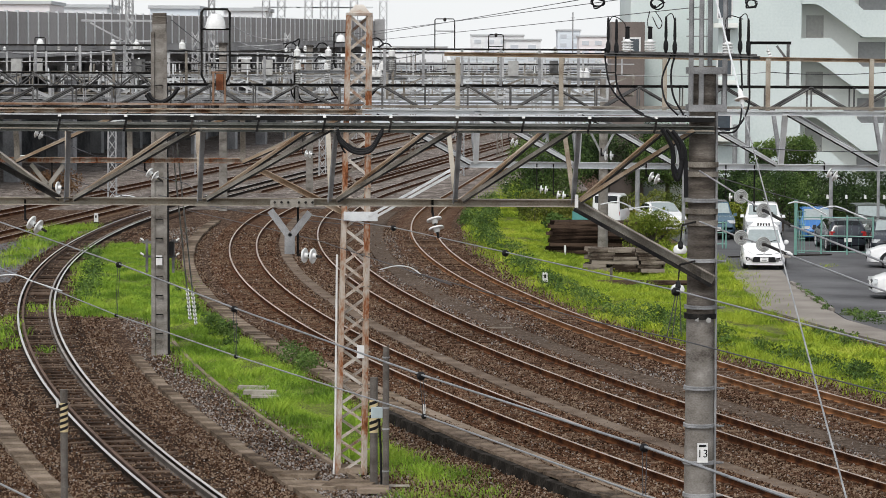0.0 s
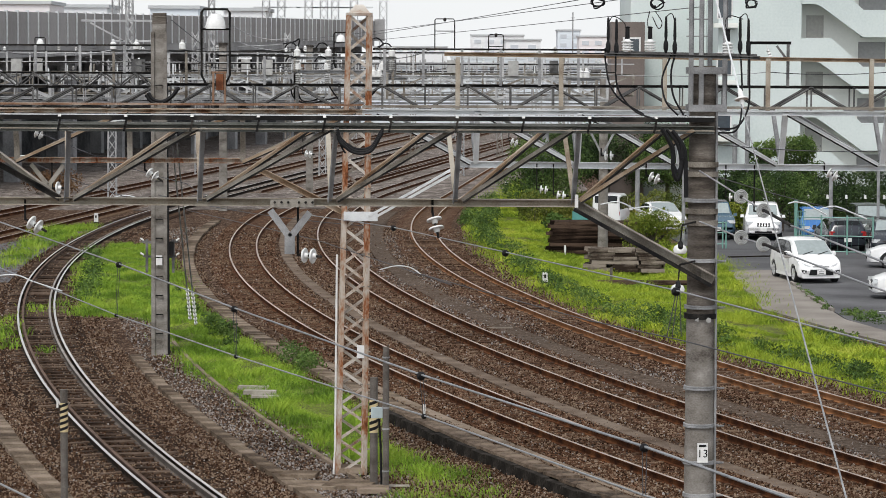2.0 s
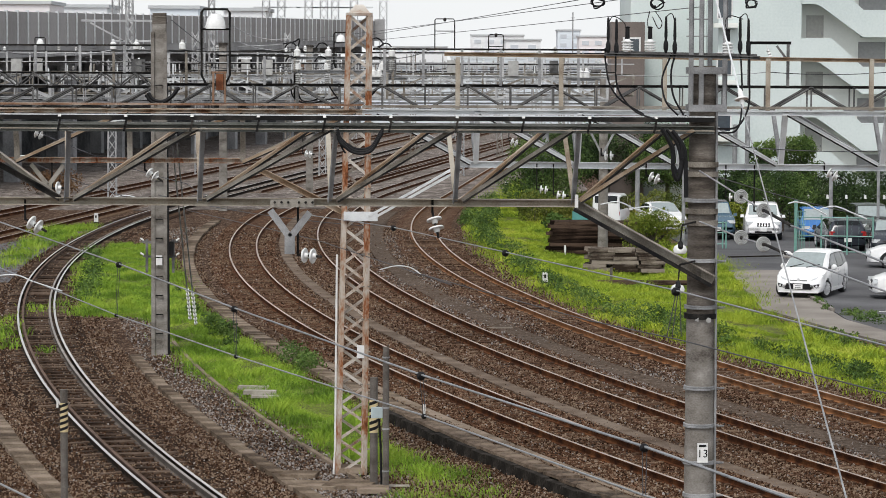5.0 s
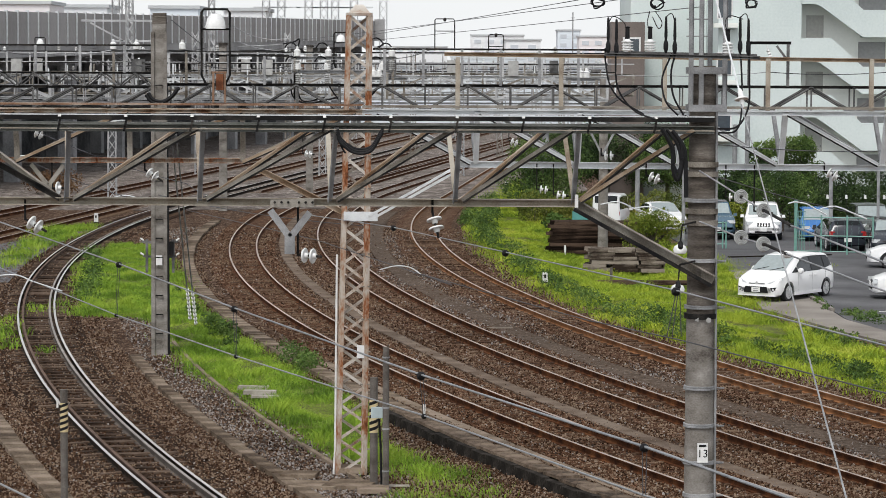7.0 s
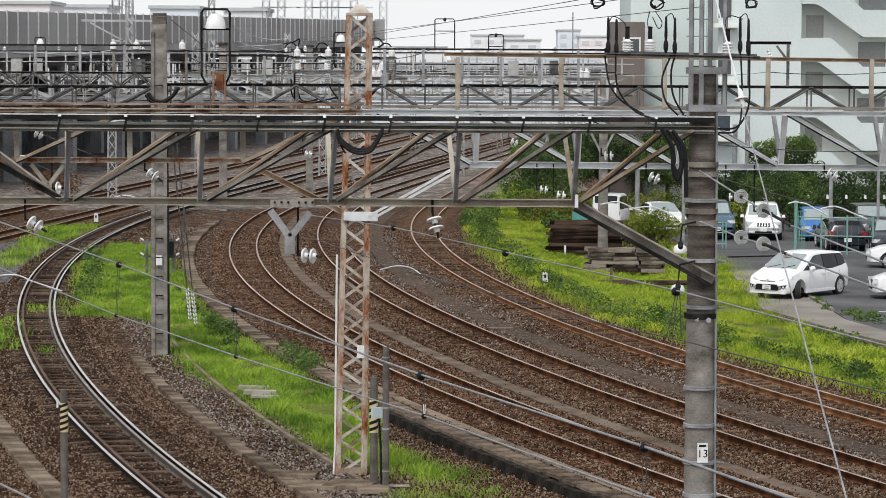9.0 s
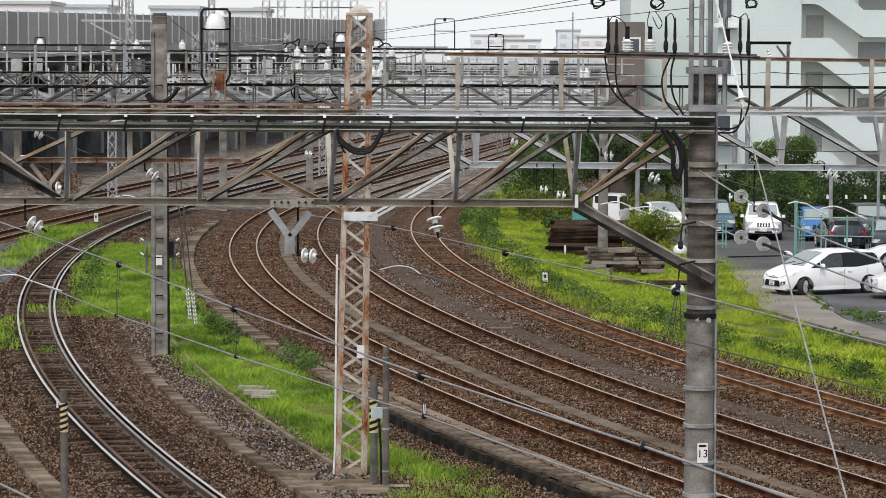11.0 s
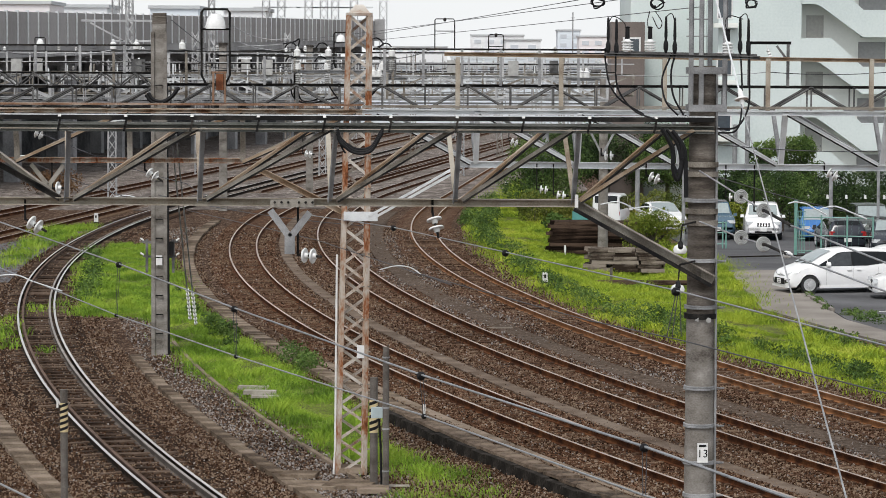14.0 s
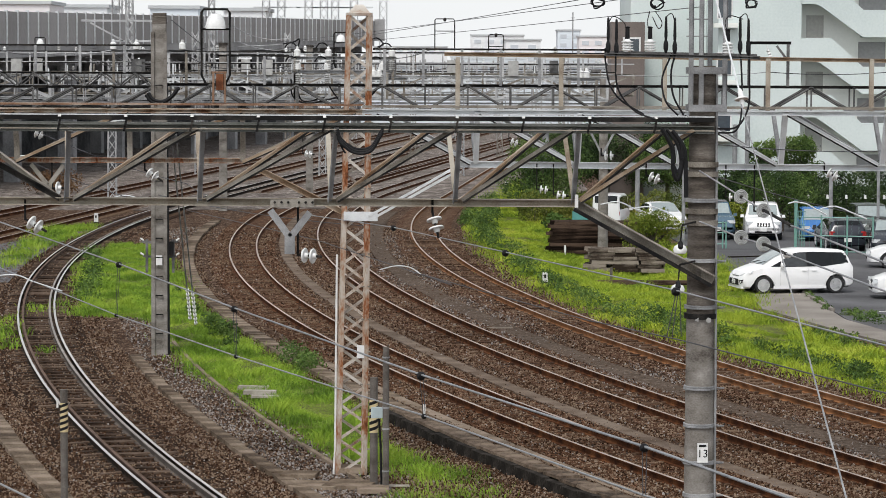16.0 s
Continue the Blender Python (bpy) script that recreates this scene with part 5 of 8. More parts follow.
build_car(OFFROAD, M_CARWHITE, "white off-road car with a dark slotted grille in a parking bay", (15.16, 133.9, -0.3), -95)
build_car(WAGON, P_BLUE, "bright blue small car parked behind the fence", (17.62, 133.4, -0.3), -92)
build_car(ESTATE, P_DARK, "dark blue estate car parked with red tail lamps showing", (17.78, 126.4, -0.3), 92)
build_car(SUV, P_GREY, "dark olive-grey van parked nose out beside the fence", (19.95, 131.9, -0.3), -90)
build_car(SEDAN, P_DARK, "black saloon parked nose out by the fence", (19.62, 123.9, -0.3), -97)
build_car(SEDAN, M_CARWHITE, "white saloon in a parking bay near the concrete strip", (19.52, 115.0, LOT), 172)
build_car(SEDAN, M_CARWHITE, "white saloon with round fog lamps beside the concrete strip", (17.42, 100.1, LOT), 178)
build_car(BOXVAN, M_CARWHITE, "white box-shaped small van behind the timber stacks", (8.26, 138.81, -0.3), 78)
build_car(SEDAN, M_CARWHITE, "pale hatchback parked behind the bushes", (10.71, 138.53, -0.3), -80)
build_car(SUV, P_TEAL, "blue-grey car parked beside the off-road car", (12.86, 134.26, -0.3), -90)


# ---- plants ----
def leafy(name, cols, rough=0.6, patch=1.6, each=0.45):
    """Leaf material: one tint a leaf."""
    m = bpy.data.materials.new(name)
    m.use_nodes = True
    n, l = m.node_tree.nodes, m.node_tree.links
    bs = n["Principled BSDF"]
    g, r, tc, nz, ad = n.new("ShaderNodeNewGeometry"), n.new("ShaderNodeValToRGB"), n.new("ShaderNodeTexCoord"), n.new("ShaderNodeTexNoise"), n.new("ShaderNodeMath")
    nz.inputs["Scale"].default_value = 0.5
    nz.inputs["Detail"].default_value = 4
    l.new(tc.outputs["Object"], nz.inputs["Vector"])
    ad.operation = "MULTIPLY_ADD"
    ad.inputs[1].default_value = each if patch > 1 else 0.8
    sc = n.new("ShaderNodeMath")
    sc.operation = "MULTIPLY_ADD"
    sc.inputs[1].default_value, sc.inputs[2].default_value = patch, 0.3 - patch / 2
    l.new(nz.outputs["Fac"], sc.inputs[0])
    l.new(g.outputs["Random Per Island"], ad.inputs[0])
    l.new(sc.outputs[0], ad.inputs[2])
    e = r.color_ramp.elements
    while len(e) < len(cols):
        e.new(0.5)
    for i, c in enumerate(cols):
        e[i].position, e[i].color = 0.15 + 0.75 * i / (len(cols) - 1), (*c, 1)
    l.new(ad.outputs[0], r.inputs["Fac"])
    l.new(r.outputs[0], bs.inputs["Base Color"])
    bs.inputs["Roughness"].default_value = rough
    bs.inputs["Specular IOR Level"].default_value = 0.12
    return m


M_GRASS = leafy("meadow_grass", [(0.075, 0.14, 0.015), (0.165, 0.28, 0.028), (0.27, 0.39, 0.042), (0.38, 0.44, 0.085)], each=0.28)
M_YELLOWGRASS = leafy("yellow_grass", [(0.10, 0.17, 0.016), (0.23, 0.32, 0.028), (0.35, 0.42, 0.040), (0.44, 0.45, 0.095)], each=0.26)
M_WEED = leafy("dark_weeds", [(0.035, 0.065, 0.016), (0.07, 0.125, 0.028), (0.13, 0.19, 0.045)])
M_LEAF = leafy("tree_leaves", [(0.014, 0.03, 0.010), (0.05, 0.09, 0.023), (0.105, 0.165, 0.04), (0.17, 0.235, 0.065)])
M_DARKLEAF = leafy("dark_evergreen_leaves", [(0.008, 0.016, 0.007), (0.022, 0.042, 0.014), (0.05, 0.085, 0.026), (0.10, 0.145, 0.05)])
M_HEDGELEAF = leafy("olive_hedge_leaves", [(0.025, 0.042, 0.010), (0.085, 0.112, 0.020), (0.165, 0.185, 0.036), (0.23, 0.23, 0.06)])
M_YELLOWLEAF = leafy("yellow_green_leaves", [(0.06, 0.10, 0.012), (0.15, 0.19, 0.025), (0.26, 0.27, 0.045)])
M_BARK = surf("bark", [(0.05, 0.04, 0.03), (0.10, 0.08, 0.065)], 3, 0.95, 0, 0.6, 20, stretch=(1, 1, 0.3))
rng = np.random.default_rng(7)


def inside(poly, pts):
    p = np.array(poly)
    x, y = pts[:, 0], pts[:, 1]
    c = np.zeros(len(pts), bool)
    j = len(p) - 1
    for i in range(len(p)):
        cr = ((p[i, 1] > y) != (p[j, 1] > y)) & (x < (p[j, 0] - p[i, 0]) * (y - p[i, 1]) / (p[j, 1] - p[i, 1] + 1e-9) + p[i, 0])
        c ^= cr
        j = i
    return c


def blades(pts, zs, hs, width, lean=0.62):
    """Tapered blades, each an island of two faces."""
    n = len(pts)
    a = rng.uniform(0, 6.283, n)
    d = np.stack([np.cos(a), np.sin(a)], 1) * (width * rng.uniform(0.7, 1.3, n))[:, None] / 2
    b = rng.normal(0, lean, (n, 2)) * hs[:, None]
    v = np.zeros((n, 5, 3))
    v[:, 0, :2], v[:, 1, :2] = pts - d, pts + d
    v[:, 2, :2], v[:, 3, :2] = pts + b * 0.35 + d * 0.8, pts + b * 0.35 - d * 0.8
    v[:, 4, :2] = pts + b
    v[:, 0, 2] = v[:, 1, 2] = zs - 0.03
    v[:, 2, 2] = v[:, 3, 2] = zs + hs * 0.6
    v[:, 4, 2] = zs + hs
    f = []
    for k in range(n):
        o = 5 * k
        f += [(o, o + 1, o + 2, o + 3), (o + 3, o + 2, o + 4)]
    return v.reshape(-1, 3), f


def field(name, poly, per_m2, h, width, mat, label, soil=None, ragged=0.5, patchy=0.0):
    p = np.array(poly)
    lo, hi = p.min(0) - 0.5, p.max(0) + 0.5
    n = int((hi - lo).prod() * per_m2)
    pts = rng.uniform(lo, hi, (n, 2))
    jit = pts + rng.normal(0, ragged, pts.shape)
    pts = pts[inside(poly, jit)]
    tall = np.array([noise.noise(Vector((x * 0.45, y * 0.3, 3.0))) for x, y in pts])
    if patchy:
        keep = tall + rng.normal(0, 0.12, len(pts)) > patchy - 0.5
        pts, tall = pts[keep], tall[keep]
    tuft = np.array([noise.noise(Vector((x * 1.7, y * 0.55, 9.0))) for x, y in pts])
    hs = h * (0.8 + 0.9 * tall + 1.3 * np.maximum(tuft, -0.25)) * rng.uniform(0.4, 1.4, len(pts))
    zs = np.array([ground_z(x, y) for x, y in pts])
    v, f = blades(pts, zs, np.maximum(hs, 0.05), width)
    me = bpy.data.meshes.new(name)
    me.from_pydata(v.tolist(), [], f)
    me.materials.append(mat)
    tagged(new(name, me), label, "grass", kind="stuff")
    if soil:
        cells = Shape()
        step = 0.7
        gx, gy = np.arange(lo[0], hi[0], step), np.arange(lo[1], hi[1], step)
        grid = np.array([(x, y) for y in gy for x in gx])
        keep = inside(poly, grid)
        w = len(gx)
        verts = [(x + rng.uniform(-0.15, 0.15), y + rng.uniform(-0.15, 0.15), ground_z(x, y) + 0.03) for x, y in grid]
        cells.v = verts
        k = np.array(keep).reshape(len(gy), w)
        cells.f = [(j * w + i, j * w + i + 1, (j + 1) * w + i + 1, (j + 1) * w + i) for j in range(len(gy) - 1) for i in range(w - 1) if k[j:j + 2, i:i + 2].all()]
        ob = new("turf", mesh_of("turf", cells, soil, True))
        tagged(ob, "thin green turf over soil", "turf", kind="structure")


ISLAND = [(-14.59, 114.78), (-14.11, 123.68), (-12.56, 120.08), (-10.7, 110.27), (-9.77, 104.57), (-8.06, 91.52), (-6.39, 83.05), (-4.78, 76.02), (-3.64, 71.57), (-2.47, 67.17), (-1.72, 64.49),
          (-1.55, 57.94), (-1.78, 56.14), (-2.09, 56.93), (-2.93, 60.08), (-3.89, 63.9), (-4.79, 67.43), (-6.39, 72.51), (-7.58, 79.69), (-8.29, 84.72), (-9.11, 87.46), (-10.35, 88.37), (-11.32, 88.32), (-13.1, 101.73)]
BANK = [(1.4, 137.47), (1.98, 150.29), (3.58, 169.29), (5.27, 187.47), (6.59, 187.6), (7.11, 164.79), (6.99, 147.95), (9.63, 131.37), (11.32, 118.09), (11.58, 114.12), (11.05, 106.31), (10.65, 98.05), (10.45, 91.6), (11.31, 87.1), (12.02, 83.53), (13.28, 79.02),
        (11.21, 66.55), (10.83, 68.58), (9.67, 72.09), (8.06, 77.58), (6.64, 83.29), (5.28, 88.73), (3.58, 101.36), (2.26, 117.52)]
field("grass", ISLAND, 620, 0.145, 0.015, M_GRASS, "bright green long grass between the tracks", M_SOIL, 0.25)
field("grass", BANK, 400, 0.16, 0.021, M_YELLOWGRASS, "bright yellow-green long grass on the bank by the car park", M_SOIL, 0.5, 0.03)
field("grass", [(-17.78, 114.58), (-18.28, 123.4), (-18.6, 133.71), (-17.06, 137.5), (-16.47, 131.66), (-17.13, 118.01), (-16.6, 106.98)], 160, 0.2, 0.03, M_GRASS, "green grass strip between two tracks", None, 0.3)
field("grass", [(-14.05, 88.19), (-13.46, 87.83), (-12.39, 82.78), (-11.75, 77.65), (-12.37, 77.62)], 60, 0.2, 0.035, M_GRASS, "green tuft beside the main track", None, 0.2, 0.3)
field("grass", [(-13.63, 92.29), (-12.95, 92.33), (-12.36, 88.27), (-13.07, 88.24)], 90, 0.15, 0.03, M_GRASS, "low green weeds between the rails", None, 0.15)
field("grass", [(-11.38, 79.21), (-10.96, 79.23), (-10.51, 76.22), (-10.85, 75.91)], 90, 0.13, 0.03, M_GRASS, "low green weeds between the rails", None, 0.1)
field("grass", [(-12.87, 94.52), (-11.62, 91.34), (-11.27, 87.94), (-12.13, 89.07)], 70, 0.18, 0.03, M_GRASS, "low green weeds beside the rail", None, 0.15)
field("grass", [(-1.1, 58.81), (-0.26, 56.75), (0.85, 54.09), (1.08, 51.98), (0.8, 50.65), (-0.84, 50.61), (-1, 54.03)], 900, 0.13, 0.012, M_GRASS, "bright green tufts below the retaining wall", None, 0.2, 0.62)
field("grass", [(-1.74, 60.58), (-0.96, 57.96), (-0.44, 51.94), (-0.96, 51.92), (-1.55, 54.02)], 600, 0.13, 0.012, M_GRASS, "thin green grass round the posts", None, 0.15, 0.5)

field("grass", [(15.45, 114.6), (16.1, 115.0), (16.05, 117.0), (15.4, 116.6)], 60, 0.09, 0.03, M_YELLOWGRASS, "sparse yellow-green weeds in a crack of the asphalt", None, 0.15)


def leafy_patch(poly, n, r, size, leaves, label):
    """Low leafy weeds: many small clumps of leaves."""
    p = np.array(poly)
    pts = rng.uniform(p.min(0), p.max(0), (n * 8, 2))
    pts = pts[inside(poly, pts)][:n]
    cs = [(x, y, ground_z(x, y) + r * rng.uniform(0.2, 0.6), r * rng.uniform(0.5, 1.25)) for x, y in pts]
    v, f = foliage(cs, leaves, size, 1.1)
    me = bpy.data.meshes.new("weeds")
    me.from_pydata(v, [], f)
    me.materials.append(M_WEED)
    tagged(new("weeds", me), label, "weeds", kind="stuff")


def foliage(centres, n, size, mat_shape=0.85):
    """Leaves round lumpy centres (x, y, z, radius): small bent quads."""
    v, f = [], []
    tot = sum(c[3] ** 2 for c in centres)
    for cx, cy, cz, r in centres:
        k = int(n * r * r / tot)
        d = rng.normal(0, 1, (k, 3))
        d /= np.linalg.norm(d, axis=1)[:, None]
        rad = r * (rng.uniform(0.35, 1.0, k) ** 0.5) * (1 + 0.25 * np.array([noise.noise(Vector(q * 2.2 + np.array([cx, cy, cz]))) for q in d]))
        c = np.array([cx, cy, cz]) + d * rad[:, None] * np.array([1, 1, mat_shape])
        a = rng.normal(0, 1, (k, 3))
        a /= np.linalg.norm(a, axis=1)[:, None]
        b = np.cross(a, rng.normal(0, 1, (k, 3)))
        b /= np.linalg.norm(b, axis=1)[:, None]
        s = size * rng.uniform(0.6, 1.4, k)[:, None]
        for i in range(k):
            o = len(v)
            v += [tuple(c[i] - a[i] * s[i]), tuple(c[i] + b[i] * s[i] * 0.5), tuple(c[i] + a[i] * s[i]), tuple(c[i] - b[i] * s[i] * 0.5)]
            f.append((o, o + 1, o + 2, o + 3))
    return v, f


leafy_patch([(0.85, 138.37), (1.6, 157.89), (2.9, 169.23), (3.18, 158.03), (2.48, 128.78), (3.28, 115.9), (3.71, 108.16), (3.42, 102.64), (2.23, 115.83)], 130, 0.34, 0.05, 13000, "dark green leafy weeds at the edge of the ballast")
leafy_patch([(3.6, 108.15), (5.55, 93.26), (5.54, 87.21), (4.67, 90.7), (3.54, 100.1)], 44, 0.27, 0.042, 4200, "dark green leafy weeds along the bank edge")
leafy_patch([(5.49, 92.19), (7.75, 86.38), (8.51, 82.02), (7.99, 78.48), (6.69, 81.94), (5.48, 86.27)], 60, 0.29, 0.042, 6500, "dark green leafy weeds along the bank edge")
leafy_patch([(8.69, 79.13), (10.17, 75.91), (11.45, 72.55), (11, 69.65), (9.77, 72.88)], 40, 0.25, 0.038, 3800, "dark green leafy weeds along the bank edge")
leafy_patch([(13.49, 94.48), (14.6, 93.69), (14.56, 89.88), (13.5, 90.02), (13.26, 92.8)], 30, 0.17, 0.035, 2200, "dark weeds growing at the edge of the asphalt")
leafy_patch([(10.87, 87.84), (11.66, 88.45), (12.89, 84.8), (12.96, 82.22), (11.23, 83.84)], 24, 0.18, 0.045, 1200, "dark weeds along the concrete strip")
leafy_patch([(13.21, 107.52), (13.27, 105.64), (13.18, 94.25), (12.9, 93.61)], 26, 0.13, 0.035, 1200, "small weeds along the broken kerb")
leafy_patch([(-4.41, 77.51), (-3.89, 76.49), (-3.21, 73.3), (-3.37, 71.97), (-4.17, 74.63)], 30, 0.3, 0.04, 2600, "tall dark weeds beside the cable trough")
leafy_patch([(-14.59, 114.78), (-14.41, 117.49), (-12.33, 101.77), (-11.43, 91.35), (-12.18, 94.55)], 40, 0.35, 0.05, 3000, "tall dark green weeds in the grass")
leafy_patch([(-9.89, 101.9), (-8.24, 91.51), (-6, 82.21), (-5.79, 78.21), (-7.62, 86.59)], 40, 0.25, 0.05, 2400, "dark weeds beside the cable trough")


def plant(name, label, category, base, height, spread, lumps, n, size, mat, group=""):
    """A trunk that forks into limbs, under a crown of leaves."""
    x, y, z = base
    t = thing(name, base, label, category, group)
    s = Shape().pipe([(x, y, z - 0.1), (x + 0.05, y, z + height * 0.3), (x - 0.03, y, z + height * 0.65)], 0.035 * height ** 0.8, 8)
    part("trunk", s, M_BARK, t)
    cs = []
    for i in range(lumps):
        a = 2.4 * i + rng.uniform(-0.4, 0.4)
        rr = spread * rng.uniform(0.25, 0.75)
        h = z + height * rng.uniform(0.35, 0.85)
        c = (x + rr * math.cos(a), y + rr * math.sin(a), h, spread * rng.uniform(0.3, 0.48))
        cs.append(c)
        part("limb", Shape().tube((x, y, z + height * 0.3), c[:3], 0.05, 6, 0.015), M_BARK, t)
    cs.append((x, y, z + height * 0.7, spread * 0.5))
    v, f = foliage(cs, n, size)
    me = bpy.data.meshes.new("crown")
    o = origin_of(t)
    me.from_pydata([(a - o.x, b - o.y, c - o.z) for a, b, c in v], [], f)
    me.materials.append(mat)
    ob = new("crown", me)
    ob.parent = t


def hedge(name, label, pts, height, width, n, size, mat):
    t = thing(name, (*pts[0], LOT), label, "hedge")
    cs = []
    for (xa, ya), (xb, yb) in zip(pts, pts[1:]):
        k = max(1, int(math.hypot(xb - xa, yb - ya) / (width * 0.7)))
        for i in range(k):
            u = (i + 0.5) / k
            x, y = xa + (xb - xa) * u, ya + (yb - ya) * u
            for lv in (0.35, 0.75):
                r = width * rng.uniform(0.45, 0.62)
                cs.append((x + rng.uniform(-0.2, 0.2), y, LOT + height * lv * rng.uniform(0.85, 1.12), r))
            part("stem", Shape().tube((x, y, LOT - 0.05), (x, y, LOT + height * 0.6), 0.04, 6, 0.02), M_BARK, t)
    v, f = foliage(cs, n, size, 0.9)
    o = origin_of(t)
    me = bpy.data.meshes.new("leaves")
    me.from_pydata([(a - o.x, b - o.y, c - o.z) for a, b, c in v], [], f)
    me.materials.append(mat)
    ob = new("leaves", me)
    ob.parent = t


for px_, py_, d, h, sp in ((960, 385, 150, 4.2, 2.6), (1010, 385, 156, 4.6, 2.8), (1060, 385, 160, 4.4, 2.6), (1120, 385, 158, 4.8, 2.8), (1180, 385, 156, 4.6, 2.6), (1290, 385, 148, 2.4, 1.5), (1215, 385, 162, 4.4, 2.4)):
    plant("tree", "leafy dark green roadside tree behind the car park", "tree", ((px_ - 784) * d / 5000, d, 0 if d > 150 else LOT), h, sp, 14, 15000, 0.06, M_DARKLEAF if px_ in (1010, 1120, 1215, 1290) else M_LEAF, "trees behind the car park")
plant("tree", "round dense dark green tree in front of the apartments", "tree", (18.21, 146, LOT), 4.9, 1.5, 14, 11000, 0.055, M_LEAF, "trees behind the car park")
plant("tree", "spreading green shrub tree with drooping branches", "tree", (16.71, 139, LOT), 3.0, 1.9, 13, 9000, 0.05, M_LEAF, "trees behind the car park")
plant("tree", "small dark tree beside the apartment wall", "tree", (16.82, 150, LOT), 4.6, 1.3, 5, 700, 0.15, M_LEAF, "trees behind the car park")
hedge("hedge", "dark clipped hedge along the back of the car park", [(17.48, 143), (23.92, 143)], 2.0, 1.5, 22000, 0.055, M_DARKLEAF)
hedge("hedge", "tall dark evergreen screen in front of the apartments", [(13.2, 149.5), (25.0, 149.5)], 3.1, 1.6, 30000, 0.06, M_DARKLEAF)
hedge("hedge", "green hedge behind the parked cars", [(4.14, 143), (13.24, 142)], 1.5, 1.4, 22000, 0.055, M_HEDGELEAF)
hedge("hedge", "low light green hedge between two cars", [(13.76, 140), (15.30, 140.2)], 1.2, 1.1, 3500, 0.06, M_YELLOWLEAF)
plant("bush", "yellow-green bush beside the timber stacks", "bush", (8.52, 115.44, -0.2), 2.2, 1.25, 12, 5200, 0.05, M_YELLOWLEAF)
plant("bush", "dark bush at the end of the grass bank", "bush", (5.31, 132, -0.1), 1.0, 0.8, 5, 900, 0.08, M_WEED)
plant("bush", "dark bush beside the track at the end of the bank", "bush", (4.84, 146, -0.1), 1.5, 1.0, 5, 1100, 0.09, M_WEED)

plant("bush", "dry rust-brown bush beside the far tracks", "bush", (-23.18, 168, 0), 1.1, 1.9, 8, 2600, 0.07, leafy("dry_leaves", [(0.06, 0.03, 0.015), (0.13, 0.07, 0.035), (0.20, 0.12, 0.06)]))


# ---- timber stacks ----
M_TIMBER = surf("creosoted_timber", [(0.010, 0.007, 0.005), (0.028, 0.018, 0.013), (0.085, 0.058, 0.043)], 2.5, 1.0, 0, 0.5, 30, stretch=(0.4, 3, 3), rand=0.5, spec=0.05)
M_OLDTIMBER = surf("grey_old_timber", [(0.028, 0.020, 0.015), (0.115, 0.094, 0.075), (0.25, 0.215, 0.178)], 2.5, 1.0, 0, 0.5, 30, stretch=(0.4, 3, 3), rand=0.5, spec=0.05)


def stack(label, base, turn, layers, per, mat, length=2.1, gap=0.25, rows=(0, 1)):
    t = thing("timber_stack", base, label, "timber stack", "stacks of old sleepers")
    me = mesh_of("timber", Shape().box((0, 0, 0), (length, 0.21, 0.145), taper=0.97), mat)
    for k in range(layers):
        for i in range(per):
            for seg in rows:
                ob = new("timber", me)
                ob.parent = t
                ob.matrix_basis = pose(0, 0, 0, 0, 0, turn) @ pose(seg * (length + 0.05) + rng.uniform(-0.16, 0.16) - 0.12 * (k % 2), i * gap + rng.uniform(-0.03, 0.03), 0.075 + k * 0.152, rng.uniform(-2, 2), rng.uniform(-0.5, 0.5), rng.uniform(-3, 3))


stack("tall stack of black creosoted old sleepers on the grass", Vector((5.4, 119.17, -0.1)) + Vector((0.25, 0.3, 0)), -6, 9, 6, M_TIMBER)
stack("lower stack of short weathered grey sleepers on the grass", Vector((6.15, 109.9, -0.15)), -7, 6, 5, M_OLDTIMBER, 0.93, 0.25, (0, 1, 2))
stack("few dark sleepers lying in the grass", Vector((6.58, 103.66, -0.15)), -3, 1, 2, M_TIMBER, 1.7)


# ---- cloud layer behind everything ----
def build_cloud():
    m = bpy.data.materials.new("overcast_cloud")
    m.use_nodes = True
    n, l = m.node_tree.nodes, m.node_tree.links
    n.clear()
    em, out, tc, nz, rp = n.new("ShaderNodeEmission"), n.new("ShaderNodeOutputMaterial"), n.new("ShaderNodeTexCoord"), n.new("ShaderNodeTexNoise"), n.new("ShaderNodeValToRGB")
    nz.inputs["Scale"].default_value = 0.002
    l.new(tc.outputs["Object"], nz.inputs["Vector"])
    rp.color_ramp.elements[0].color, rp.color_ramp.elements[1].color = (0.56, 0.58, 0.59, 1), (0.61, 0.62, 0.63, 1)
    l.new(nz.outputs["Fac"], rp.inputs["Fac"])
    l.new(rp.outputs[0], em.inputs["Color"])
    l.new(em.outputs[0], out.inputs["Surface"])
    s = Shape().add([(-2400, 4400, -20), (2400, 4400, -20), (2400, 4400, 1400), (-2400, 4400, 1400)], [(0, 1, 2, 3)])
    tagged(new("backdrop", mesh_of("backdrop", s, m)), "even pale grey-white overcast sky", "sky", kind="structure")


build_cloud()


# ---- overhead wires ----
def wire(a, b, r, drop=0.0, mat=None, label="grey overhead wire over the tracks"):
    return solid("overhead_wire", Shape().pipe(sag(a, b, drop), r, 6), mat or M_WIRE, label, "wire", "overhead wires", smooth=True)


